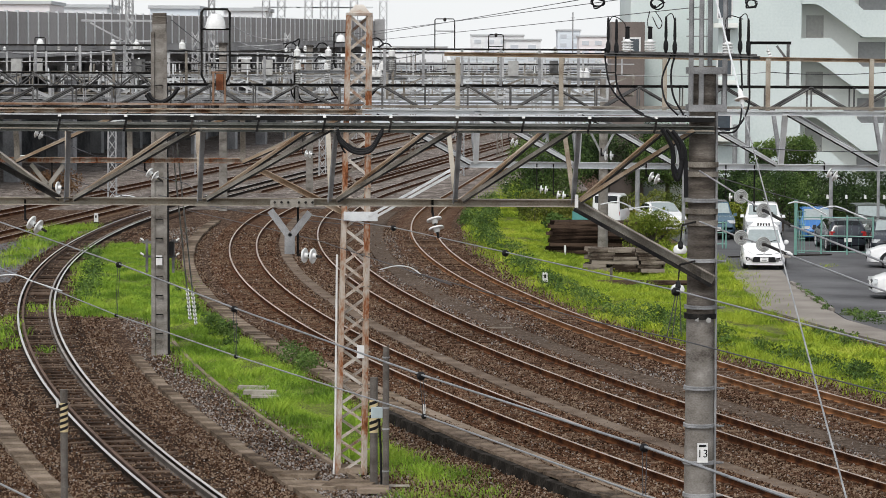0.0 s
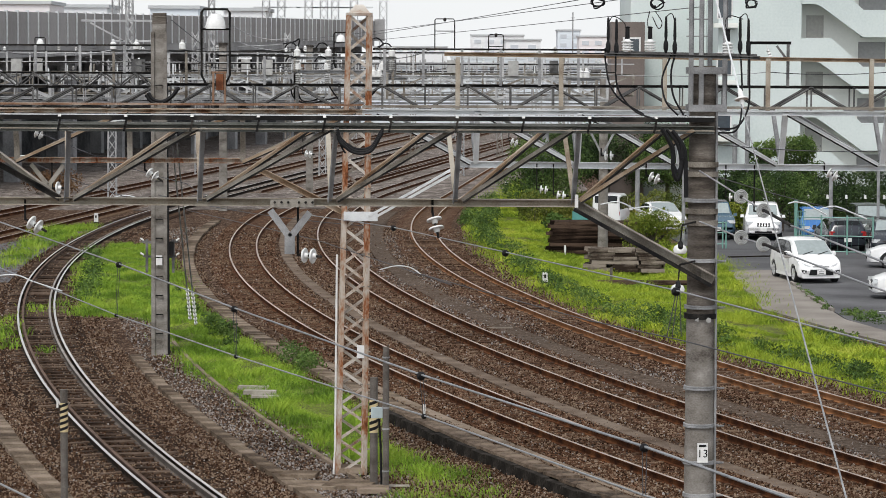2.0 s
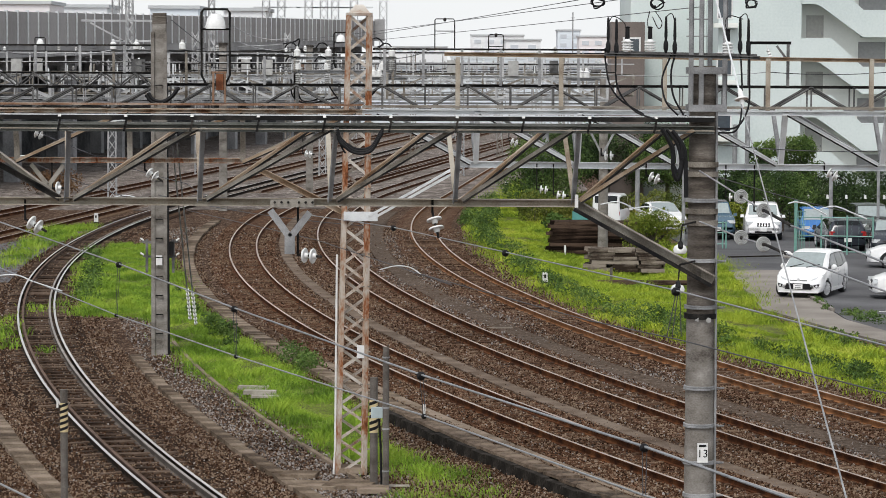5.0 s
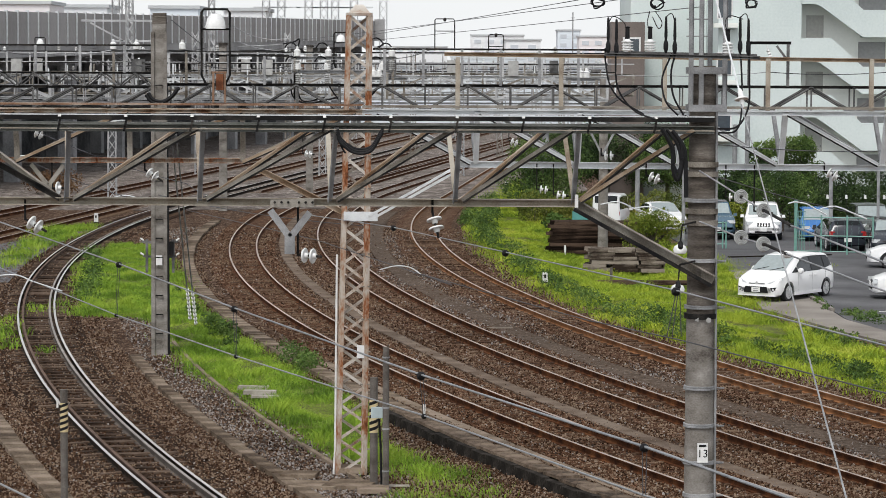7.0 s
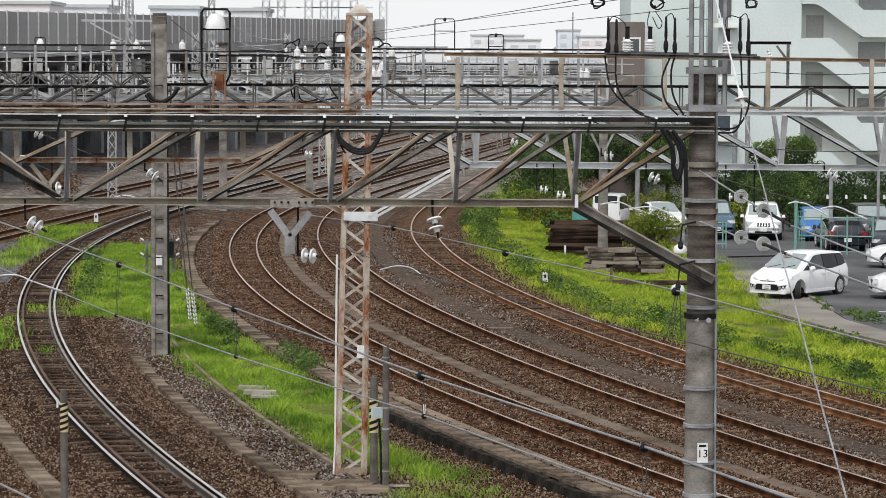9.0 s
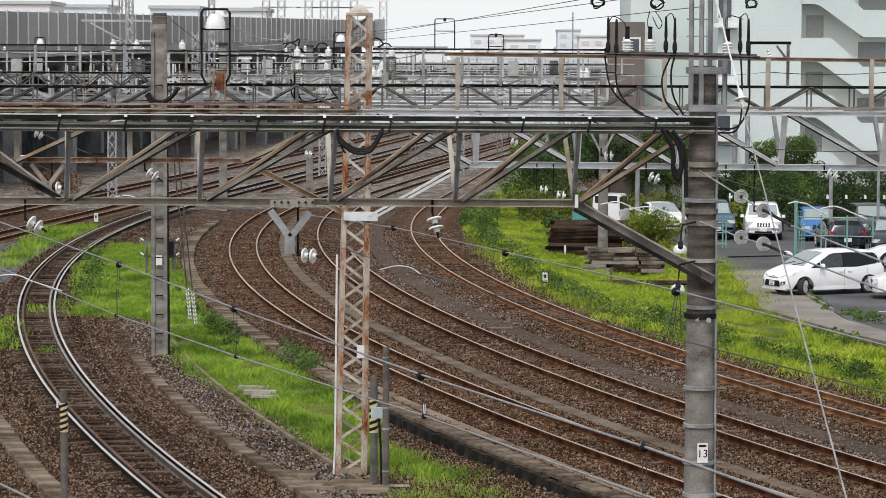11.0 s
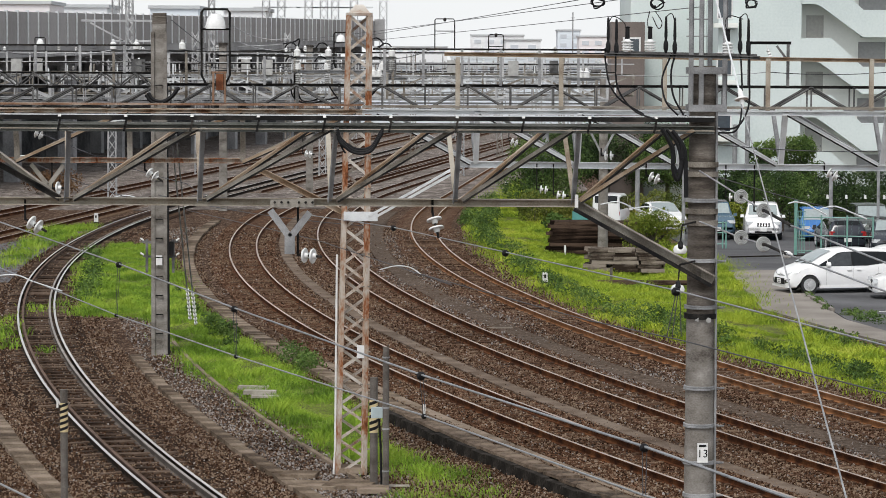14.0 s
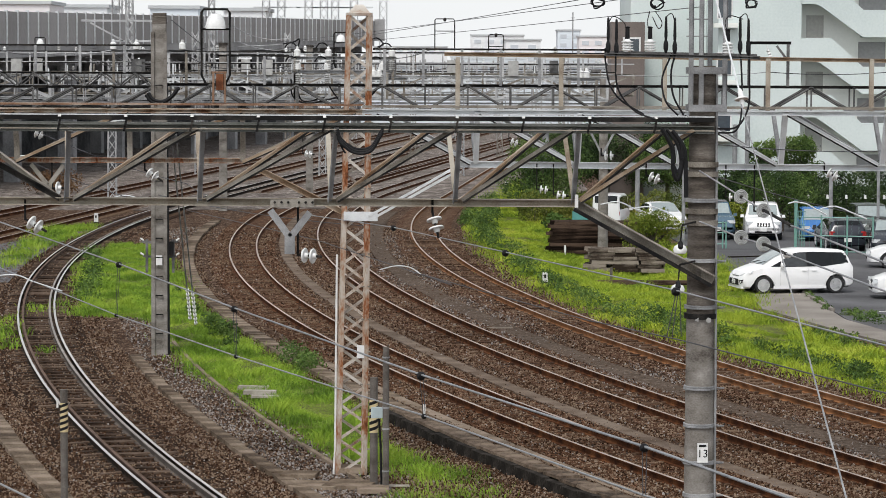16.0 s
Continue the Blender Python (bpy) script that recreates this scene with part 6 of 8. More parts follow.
def curve_through(pts, n=6):
    """Points of a smooth curve through the given ones."""
    p = [Vector(q) for q in pts]
    p = [p[0] * 2 - p[1]] + p + [p[-1] * 2 - p[-2]]
    out = []
    for i in range(1, len(p) - 2):
        for k in range(n):
            u = k / n
            out.append(0.5 * ((2 * p[i]) + (p[i + 1] - p[i - 1]) * u + (2 * p[i - 1] - 5 * p[i] + 4 * p[i + 1] - p[i + 2]) * u * u + (3 * p[i] - p[i - 1] - 3 * p[i + 1] + p[i + 2]) * u ** 3))
    out.append(p[-2])
    return out


def clamp_ball(at, r=0.045):
    a = Vector(at)
    solid("wire_clamp", Shape().lathe(a - Vector((r, 0, 0)), (1, 0.2, -0.3), [(0.01, 0), (r * 0.8, r * 0.3), (r, r), (r * 0.8, r * 1.7), (0.01, 2 * r)], 12), M_BLACK, "black rubber clamp on an overhead wire", "clamp", "wire clamps", smooth=True)


def dropper(a, b):
    a, b = Vector(a), Vector(b)
    for dx in (-0.018, 0.018):
        o = Vector((dx, 0, 0))
        solid("dropper", Shape().pipe([a + o, b + o * 0.5], 0.004, 5), M_DARKWIRE, "thin dark dropper between two wires", "wire", "droppers")


MESS = [(-7.78, 46, 5.61), (-4.6, 40, 5.18), (-2.59, 35, 5), (-0.21, 28, 4.96), (1.48, 20.5, 5.28), (2.06, 16, 5.58)]
CONT = [(-7.78, 46, 4.89), (-4.64, 40, 4.45), (-2.57, 35, 4.4), (-0.18, 28, 4.55), (1.48, 20.5, 4.92), (1.61, 20, 4.95)]
def wire_line(line, r, mat, label):
    return solid("overhead_wire", Shape().pipe(line, r, 6), mat, label, "wire", "overhead wires", smooth=True)


wire_line(MESS, 0.0105, M_WIRE, "thick grey messenger wire with black clamps")
wire_line(CONT, 0.0085, M_WIRE, "grey contact wire hung from droppers")
for a, b in zip(MESS[1:4], CONT[1:4]):
    clamp_ball(a)
    dropper(a, b)
    clamp_ball(b, 0.028)
clamp_ball(MESS[4], 0.034)
dropper(MESS[4], CONT[4])
SECOND = [(-2.64, 54, 5.12), (-0.84, 48, 5.24), (0.89, 40, 5.37), (2.57, 31, 5.57), (3.89, 24, 5.65)]
wire_line(SECOND, 0.009, M_WIRE, "grey messenger wire over the curved track")
for a in SECOND[1:4]:
    clamp_ball(a, 0.05)
LOW = [(-6, 66, 4.55), (-2.47, 55, 4.57), (-0.41, 47, 4.53), (1.96, 38, 4.59), (2.85, 34, 4.73), (4.44, 27, 4.87)]
wire_line(LOW, 0.008, M_DARKWIRE, "dark contact wire over the curved track")
solid("dropper", Shape().pipe([(2.57, 31, 5.54), (2.47, 31, 5.05)], 0.006, 5), M_DARKWIRE, "dark dropper rods under an insulator", "wire", "droppers")
solid("dropper", Shape().pipe([(2.59, 31, 5.54), (2.53, 31, 5.05)], 0.006, 5), M_DARKWIRE, "dark dropper rods under an insulator", "wire", "droppers")
solid("dropper", Shape().pipe([(2.61, 31, 5.54), (2.63, 31, 5.06)], 0.006, 5), M_DARKWIRE, "dark dropper rods under an insulator", "wire", "droppers")
wire((3.89, 41, 9.14), (3.89, 37, 7.62), 0.012, 0.0, M_WHITESTEEL, "pale upper rod of the guy wire")
wire((3.89, 37, 7.55), (3.04, 21, 4.8), 0.008, 0.0, M_GALV, "pale guy wire running down from the mast head")
for a, b in (((-15.37, 190, 8.18), (3.28, 60, 9.44)), ((-16.18, 200, 8.79), (4.37, 62, 9.49)), ((-16.18, 200, 8.47), (5.43, 60, 9.23)), ((-27.5, 190, 9), (-4.95, 150, 7.93)), ((3.93, 41.8, 6.87), (10.26, 60, 6.27)), ((6.25, 54.7, 7.88), (10.47, 60, 7.99)),
             ((3.96, 41.8, 6.41), (10.29, 60, 4.63)), ((-7.07, 70, 4.71), (-1.56, 58, 4.67)), ((-10, 70, 6.24), (-6, 66, 5.17)), ((-6, 66, 5.17), (-4.93, 64, 4.95)), ((-10.57, 70, 5.68), (-6.86, 66, 4.71))):
    wire(a, b, 0.009, 0.1, M_DARKWIRE, "thin dark feeder wire across the yard")
wire((2.23, 54.7, 7.92), (4.31, 54.7, 7.8), 0.008, 0.05)
wire((4.31, 54.7, 7.8), (6.25, 54.7, 7.88), 0.008, 0.04)
for pts in ([(-6.53, 40, 4.97), (-6.09, 40, 5.02), (-5.82, 40, 4.92)], [(-5.81, 40, 4.92), (-5.41, 40, 4.79)], [(-1.01, 45, 4.74), (-0.76, 45, 4.8), (-0.53, 45, 4.78), (-0.35, 45, 4.67)], [(-8.02, 68, 4.71), (-7.71, 68, 4.79), (-7.41, 68, 4.74), (-7.17, 68, 4.6)],
            [(4.40, 36, 6.28), (4.49, 36, 6.30), (4.63, 36, 6.28), (4.72, 36, 6.23), (4.89, 36, 6.14)], [(4.55, 34, 6.32), (4.69, 34, 6.35), (4.80, 34, 6.33), (4.94, 34, 6.27), (5.11, 34, 6.20)], [(3.35, 60, 5.03), (3.64, 60, 5.09), (3.83, 60, 5.06), (4.03, 60, 4.96), (4.24, 60, 4.90)], [(4.03, 60, 4.95), (4.36, 60, 4.99), (4.60, 60, 4.94), (4.91, 60, 4.80)], [(-10.64, 70, 5.59), (-10.43, 70, 5.67), (-10.15, 70, 5.61)]):
    solid("steady_arm", Shape().pipe(curve_through(pts), 0.009 if pts[0][1] < 50 else 0.014, 7), M_WHITESTEEL, "bent pale steel steady arm on a contact wire", "steady arm", "steady arms", smooth=True)
wire((-5.07, 31, 3.48), (-4.11, 29, 3.47), 0.012, 0.0, M_WIRE, "grey wire close above the main track")
wire((-0.35, 45, 4.67), (0.14, 44, 4.58), 0.012, 0.0, M_DARKWIRE, "dark end of a contact wire")


# ---- insulators ----
def insulator(a, axis, n=2, r=0.11, mat=None, hang=0.0):
    """Discs with drooping skirts on a rod."""
    t = thing("insulator", a, "white porcelain disc insulators on a steel rod", "insulator", "insulators")
    d = Vector(axis).normalized()
    step = r * 1.15
    a = Vector(a)
    part("rod", Shape().tube(a - d * r * 0.8, a + d * (step * n + r * 0.4), r * 0.16, 8), M_DARKSTEEL, t)
    if hang:
        part("hanger", Shape().tube(a - d * r * 0.7, a - d * r * 0.7 + Vector((0, 0, hang)), r * 0.14, 8), M_DARKSTEEL, t)
    for i in range(n):
        b = a + d * (i * step)
        part("disc", Shape().lathe(b, d, [(r * 0.28, 0), (r * 0.9, r * 0.12), (r, r * 0.3), (r * 0.93, r * 0.38), (r * 0.4, r * 0.3), (r * 0.35, r * 0.8)], 16), mat or M_PORCELAIN, t, smooth=True)


for p, ax, r in (((-6.16, 42, 5.66), (1, -0.3, -0.55), 0.115), ((-2.08, 41.8, 5.19), (1, -0.4, -0.05), 0.115), ((-0.14, 41.8, 5.76), (0.25, -0.3, -1), 0.12), ((4.02, 55, 5.84), (1, -0.4, -0.4), 0.11), ((7.49, 55, 5.93), (1, -0.4, -0.5), 0.11),
                 ((-5.75, 55, 5.88), (1, -0.3, -0.6), 0.12), ((-9.25, 64, 6.39), (1, -0.2, -0.4), 0.1), ((2.05, 60, 5.35), (1, 0, -0.1), 0.09), ((2.41, 60, 5.23), (1, 0, -0.1), 0.1), ((3.42, 60, 6.07), (1, -0.2, 0), 0.1), ((1.8, 75, 5.94), (1, -0.3, -0.4), 0.1),
                 ((-3.67, 75, 5.58), (1, -0.3, -0.1), 0.1), ((-7.54, 55, 5.56), (1, -0.2, 0.05), 0.13), ((5.06, 50, 5.68), (1, -0.2, 0), 0.08), ((5.58, 50, 5.43), (1, -0.2, -0.1), 0.1)):
    beam_y, beam_z = (42, 5.93) if p[1] < 45 else (55, 6.05) if p[1] < 70 else (77.0, 6.68)
    k = beam_y / p[1]
    q = (p[0] * k, beam_y, 8.1 - (8.1 - p[2]) * k)
    insulator(q, ax, 1 if r == 0.13 else 2, r * k, None, max(0.15, beam_z - q[2] + 0.02))
for p in ((4.01, 38, 6.27), (4.2, 37, 6.14), (3.91, 37, 5.78), (4.09, 36, 5.76)):
    a = Vector(p)
    t = thing("strain_insulator", a, "clear ribbed glass disc insulator on a strain rod", "insulator", "strain insulators")
    part("disc", Shape().lathe(a, (0.1, -1, 0.05), [(0.096, 0), (0.098, 0.012), (0.09, 0.02), (0.06, 0.012), (0.02, 0.012)], 24), M_GREYPORC, t, smooth=True)
    for i, rr in enumerate((0.094, 0.074, 0.052)):
        part("ring", Shape().lathe(a + Vector((0, -0.012, 0)), (0.1, -1, 0.05), [(rr, 0), (rr, 0.012), (rr - 0.004, 0.018), (rr - 0.009, 0.012), (rr - 0.009, 0)], 24), M_RING, t, smooth=True)
    part("hub", Shape().lathe(a + Vector((0, -0.05, 0)), (0.1, -1, 0.05), [(0.025, 0), (0.02, 0.05), (0.004, 0.055)], 10), M_DARKSTEEL, t)
for pts in ([(3.72, 41, 6.5), (4.01, 38, 6.27), (4.2, 37, 6.14)], [(3.73, 41, 5.76), (3.91, 37, 5.78), (4.09, 36, 5.76)]):
    solid("strain_rod", Shape().pipe(pts, 0.012, 6), M_GALV, "steel strain rod from the mast to an insulator", "rod", "strain rods")
for pts in ([(4.19, 36.9, 6.15), (4.32, 35, 6.06)], [(4.11, 35.9, 5.76), (4.24, 34.8, 5.72)]):
    solid("turnbuckle", Shape().pipe(pts, 0.02, 6), M_DARKSTEEL, "dark steel turnbuckle on an overhead wire", "turnbuckle", "turnbuckles")
wire((4.32, 35, 6.06), (4.91, 30, 5.88), 0.012)
wire((4.24, 34.8, 5.72), (4.91, 30, 5.58), 0.011)
solid("wire_fitting", Shape().lathe((4.21, 34.9, 5.71), (1, -0.2, -0.1), [(0.02, 0), (0.05, 0.03), (0.045, 0.08), (0.02, 0.12)], 10), M_WHITEPAINT, "pale fitting at the end of a strain rod", "fitting")
for p in ((3.45, 41, 5.4), (3.42, 41, 4.82)):
    a = Vector(p)
    t = thing("bell_insulator", a, "white bell-shaped porcelain insulator hanging by the mast", "insulator", "bell insulators")
    part("bell", Shape().lathe(a + Vector((0, 0, 0.03)), (0, 0, -1), [(0.03, 0), (0.085, 0.03), (0.105, 0.08), (0.09, 0.13), (0.05, 0.14)], 16), M_PORCELAIN, t, smooth=True)
    part("cap", Shape().lathe(a + Vector((0, -0.06, 0.03)), (0, -0.3, -1), [(0.02, -0.05), (0.035, -0.03), (0.042, 0.05), (0.02, 0.08)], 10), M_BLACK, t)
    part("rod", Shape().tube(a, a + Vector((0.03, 0, 0.32)), 0.012, 6), M_DARKSTEEL, t)
    part("bracket", Shape().bar(a + Vector((0.03, 0, 0.31)), (3.74, 41.55, a.z + 0.33), 0.025, 0.025), M_DARKSTEEL, t)
for p, q in (((-8.03, 55, 6.03), (-7.71, 55, 5.62)), ((-7.4, 55, 6.01), (-7.69, 55, 5.62))):
    part("leg", Shape().bar(p, q, 0.05, 0.08), M_OLDGALV, thing("hanger_bracket", p, "grey steel hanger leg under the gantry beam", "bracket", "hanger brackets"))
solid("hanger_plate", Shape().box((-7.7, 55, 5.51), (0.15, 0.06, 0.25)), M_OLDGALV, "grey hanger plate carrying an insulator", "bracket")
# discs of the guy wire
a = Vector((3.88, 36.9, 7.58))
t = thing("guy_insulator", a, "wide white disc insulator on the guy wire", "insulator")
part("disc", Shape().lathe(a + Vector((0, 0, 0.05)), (0.15, -0.3, -1), [(0.02, -0.10), (0.035, -0.06), (0.035, 0.0), (0.09, 0.025), (0.092, 0.04), (0.03, 0.045), (0.02, 0.15)], 18), M_PORCELAIN, t, smooth=True)


# ---- feeder cables and terminations on the mast ----
def termination(p, h=0.33, skirt=True):
    x, y, z = p
    t = thing("cable_termination", p, "grey ribbed cable termination with black sleeve on a crossarm", "insulator", "cable terminations")
    if skirt:
        prof = [(0.05, 0)]
        for i in range(4):
            prof += [(0.05, 0.04 * i + 0.01), (0.085, 0.04 * i + 0.02), (0.085, 0.04 * i + 0.032), (0.05, 0.04 * i + 0.04)]
        part("ribbed_body", Shape().lathe(p, (0, 0, 1), prof + [(0.03, 0.19)], 14), M_PORCELAIN, t)
        part("sleeve", Shape().lathe((x, y, z + 0.17), (0, 0, 1), [(0.035, 0), (0.03, 0.17), (0.045, 0.19), (0.01, 0.2)], 10), M_BLACK, t)
    else:
        part("sleeve", Shape().lathe(p, (0, 0, 1), [(0.014, -0.12), (0.035, -0.05), (0.035, 0.02), (0.018, 0.08), (0.024, 0.14), (0.017, 0.40), (0.006, 0.42)], 10), M_BLACK, t)


ARM_Y = 41.2
arm = thing("crossarm", (3.74, 41.2, 8.17), "dark steel crossarm carrying cable terminations", "crossarm")
part("beam", Shape().channel((2.34, 41.2, 8.18), (4.6, 41.2, 8.14), 0.07, 0.05), M_MIDSTEEL, arm)
part("second_beam", Shape().bar((2.36, 41.6, 8.22), (4.6, 41.6, 8.18), 0.05, 0.03), M_MIDSTEEL, arm)
for p in ((2.67, 41.2, 8.22), (3, 41.2, 8.22), (4.13, 41.2, 8.19)):
    termination(p)
for p in ((2.39, 41.2, 8.3), (2.51, 41.2, 8.28), (3.23, 41.2, 8.32), (3.36, 41.2, 8.3), (4.31, 41.2, 8.32), (4.43, 41.2, 8.29)):
    termination(p, skirt=False)


def cable(pts, r=0.014, label="black feeder cable hanging from the crossarm"):
    """A smooth cable through points."""
    solid("feeder_cable", Shape().pipe(curve_through(pts), r, 7), M_BLACK, label, "cable", "feeder cables", smooth=True)


cable([(2.35, 41.2, 8.27), (2.36, 41.3, 8.07), (2.42, 41.2, 7.74), (2.59, 41.2, 7.51), (2.92, 41.2, 7.31)])
cable([(2.5, 41.2, 8.23), (2.51, 41.2, 7.82), (2.59, 41.2, 7.58), (2.8, 41.2, 7.35), (3.08, 41.1, 7.24)])
cable([(3.32, 41.2, 8.2), (3.18, 41.2, 7.83), (3.23, 41.1, 7.5), (3.41, 41.1, 7.3)])
cable([(3.37, 41.2, 8.2), (3.31, 41.2, 7.91), (3.34, 41.1, 7.58), (3.49, 41.1, 7.3)], 0.015)
cable([(4.32, 41.2, 8.2), (4.34, 41.2, 7.83), (4.34, 41.2, 7.34), (4.25, 41.1, 7.08), (3.99, 41, 7.05)])
cable([(4.44, 41.2, 8.2), (4.45, 41.2, 7.83), (4.44, 41.2, 7.42), (4.27, 41.1, 7.14), (3.98, 41, 7.11)], 0.015)
for k in range(1):
    cable([(3.17, 41, 7.11), (3.32, 41, 6.83), (3.34, 41, 6.52), (3.41, 41, 6.37), (3.47, 41, 6.64), (3.45, 41, 6.89)], 0.036, "thick black cable loops beside the mast")
cable([(3.32, 41, 7.08), (3.49, 41, 6.83), (3.52, 41, 6.52), (3.53, 41, 6.11)], 0.034, "thick black cable loops beside the mast")
cable([(3.24, 41, 7.09), (3.39, 41, 6.89), (3.45, 41, 6.64), (3.41, 41, 6.48), (3.32, 41, 6.6)], 0.026, "thick black cable loops beside the mast")
for dz in (0.0, 0.03, -0.03):
    a = Vector((0, dz, dz))
    cable([Vector((-1.54, 41, 7.05)) + a, Vector((-1.49, 41, 6.91)) + a, Vector((-1.29, 41, 6.77)) + a, Vector((-1.06, 41, 6.79)) + a, Vector((-0.93, 41, 6.98)) + a, Vector((-0.88, 41, 7.07)) + a], 0.022, "black cable loop slung under the gantry beam")
cable([(-1.53, 41, 6.95), (-1.47, 41, 6.81), (-1.42, 41, 6.73)], 0.015, "black cable loop slung under the gantry beam")
for dx in (0, 0.05):
    o = Vector((dx, 0, dx))
    cable([Vector((-8, 76, 7.11)) + o, Vector((-7.85, 76, 6.93)) + o, Vector((-7.59, 76, 6.89)) + o, Vector((-7.32, 76, 7.05)) + o, Vector((-7.18, 76, 7.24)) + o], 0.05, "thick black cable loop round the mast")
# loops of cable above the crossarm
for cx, cy in ((1160, 8), (1325, 10), (1055, 8)):
    o = Vector(((cx - 784) * ARM_Y / 5000, ARM_Y, 8.1 - (cy - 105 - (cx - 784) * 0.0044) * ARM_Y / 5000))
    for k in range(3):
        cable([o + Vector((rng.uniform(0.05, 0.12) * math.cos(a + k), 0.02 * k, rng.uniform(0.04, 0.10) * math.sin(a + k) + 0.02)) for a in np.linspace(0, 4.5 + k, 8)], 0.011, "tangled black cable above the crossarm")
cable([(2.99, 41.2, 8.81), (2.96, 41.2, 8.65), (2.99, 41.2, 8.51)], 0.007, "thin cable to a termination")
cable([(2.66, 41.2, 8.46), (2.62, 41.2, 8.64), (2.46, 41.2, 8.73), (2.38, 41.2, 8.6)], 0.007, "thin cable to a termination")
cable([(3.07, 41.2, 8.81), (3.17, 41.2, 8.65), (3.12, 41.2, 8.56), (3.03, 41.2, 8.73)], 0.007, "thin cable to a termination")
cable([(3.23, 41.2, 8.61), (3.24, 41.2, 8.73), (3.32, 41.2, 8.77), (3.37, 41.2, 8.58)], 0.007, "thin cable to a termination")
cable([(4.31, 41.2, 8.59), (4.32, 41.2, 8.73), (4.4, 41.2, 8.77), (4.44, 41.2, 8.57)], 0.007, "thin cable to a termination")
cable([(4.13, 41.2, 8.5), (4.09, 41.2, 8.65), (4.16, 41.2, 8.75), (4.35, 41.2, 8.7)], 0.007, "thin cable to a termination")


# ---- posts and small trackside things ----
M_POST = surf("grey_brown_post", [(0.06, 0.05, 0.042), (0.105, 0.092, 0.08), (0.15, 0.135, 0.12)], 3, 0.85, 0, 0.2, 40)
M_YELLOW = plain("faded_yellow_paint", (0.62, 0.50, 0.28), 0.7)
M_BOXBLUE = plain("pale_blue_grey_box", (0.42, 0.50, 0.52), 0.5)


def striped_post(x, y, top, w, z0, z1, label):
    t = thing("marker_post", (x, y, 0), label, "post", "striped posts")
    part("post", Shape().tube((x, y, -0.2), (x, y, top), w / 2, 12), M_POST, t)
    part("stripe_ground", Shape().lathe((x, y, z0), (0, 0, 1), [(w / 2, 0), (w / 2 + 0.008, 0.0), (w / 2 + 0.008, z1 - z0), (w / 2, z1 - z0)], 14), M_YELLOW, t, "faded yellow band")
    n = 5
    for i in range(n):
        z = z0 + (z1 - z0) * (i + 0.2) / n
        s = Shape()
        h = (z1 - z0) / n * 0.5
        rr = w / 2 + 0.011
        for k in range(7):
            a = math.pi + math.pi * k / 6
            zz = z + (z1 - z0) / n * 0.75 * k / 6 - 0.02
            lo, hi = max(z0, min(z1, zz)), max(z0, min(z1, zz + h))
            s.v += [(x + rr * math.cos(a), y + rr * math.sin(a), lo), (x + rr * math.cos(a), y + rr * math.sin(a), hi)]
            if k:
                s.f.append((2 * k - 2, 2 * k, 2 * k + 1, 2 * k - 1))
        part("black_stripe", s, M_BLACK, t)


striped_post(-6.47, 48, 2.44, 0.125, 1.71, 2.21, "grey post with faded yellow and black stripes beside the rail")
solid("bond_plate", Shape().bar((-6.58, 48, 2.28), (-6.58, 48, 2.13), 0.03, 0.05), M_WHITEPAINT, "small white plate beside the striped post", "plate")
striped_post(-1.30, 53.3, 2.07, 0.15, 1.02, 1.64, "short grey post with black and yellow stripes by the lattice mast")
t = thing("service_post", (-1.06, 52.74, 0), "tall grey steel post with a pale cable box and conduit", "post")
x, y = (-1.06, 52.74)
part("post", Shape().tube((x, y, -0.1), (x, y, 2.71), 0.062, 14), M_POST, t)
part("cable_box", Shape().box((-1.23, 52.9, 1.45), (0.23, 0.12, 0.2), 0, 0.96), M_BOXBLUE, t, "pale blue-grey cable box")
part("conduit", Shape().pipe([(-1.19, 52.9, 1.33), (-1.16, 52.9, 0.81), (-1.14, 52.9, 0)], 0.022, 8), M_BLACK, t, "black conduit")
for z in (0.35, 1.15, 1.55, 2.5):
    part("band", Shape().lathe((x, y, z), (0, 0, 1), [(0.06, 0), (0.07, 0), (0.07, 0.03), (0.06, 0.03)], 14), M_GALV, t)
for p, h in (((3.7, 101.88, 0), 0.42), ((-16.98, 137.98, 0), 0.5), ((4.05, 179.86, 0), 0.4)):
    t = thing("marker_stone", p, "small white distance marker post beside the track", "marker", "distance markers")
    part("post", Shape().box((p[0], p[1], h / 2), (0.2, 0.14, h), 0, 0.92), M_WHITEPAINT, t)
    part("base", Shape().box((p[0], p[1], 0.03), (0.26, 0.22, 0.12)), M_DARKCONC, t)
    part("mark", Shape().box((p[0], p[1] - 0.075, h * 0.68), (0.07, 0.012, 0.13)), M_BLACK, t)
solid("marker_peg", Shape().box(Vector((6.35, 106.23, -0.1)) + Vector((0, 0, 0.15)), (0.1, 0.1, 0.5)), M_POST, "short grey wooden peg in the grass", "peg")
solid("marker_peg", Shape().box(Vector((5.13, 118.46, -0.1)) + Vector((0, 0, 0.2)), (0.08, 0.08, 0.45)), M_WHITEPAINT, "short pale peg beside the timber stack", "peg")
solid("marker_peg", Shape().box(Vector((-0.4, 62.71, 0)) + Vector((0, 0, 0.25)), (0.05, 0.05, 0.3)), M_WHITEPAINT, "small white peg on the retaining wall", "peg")
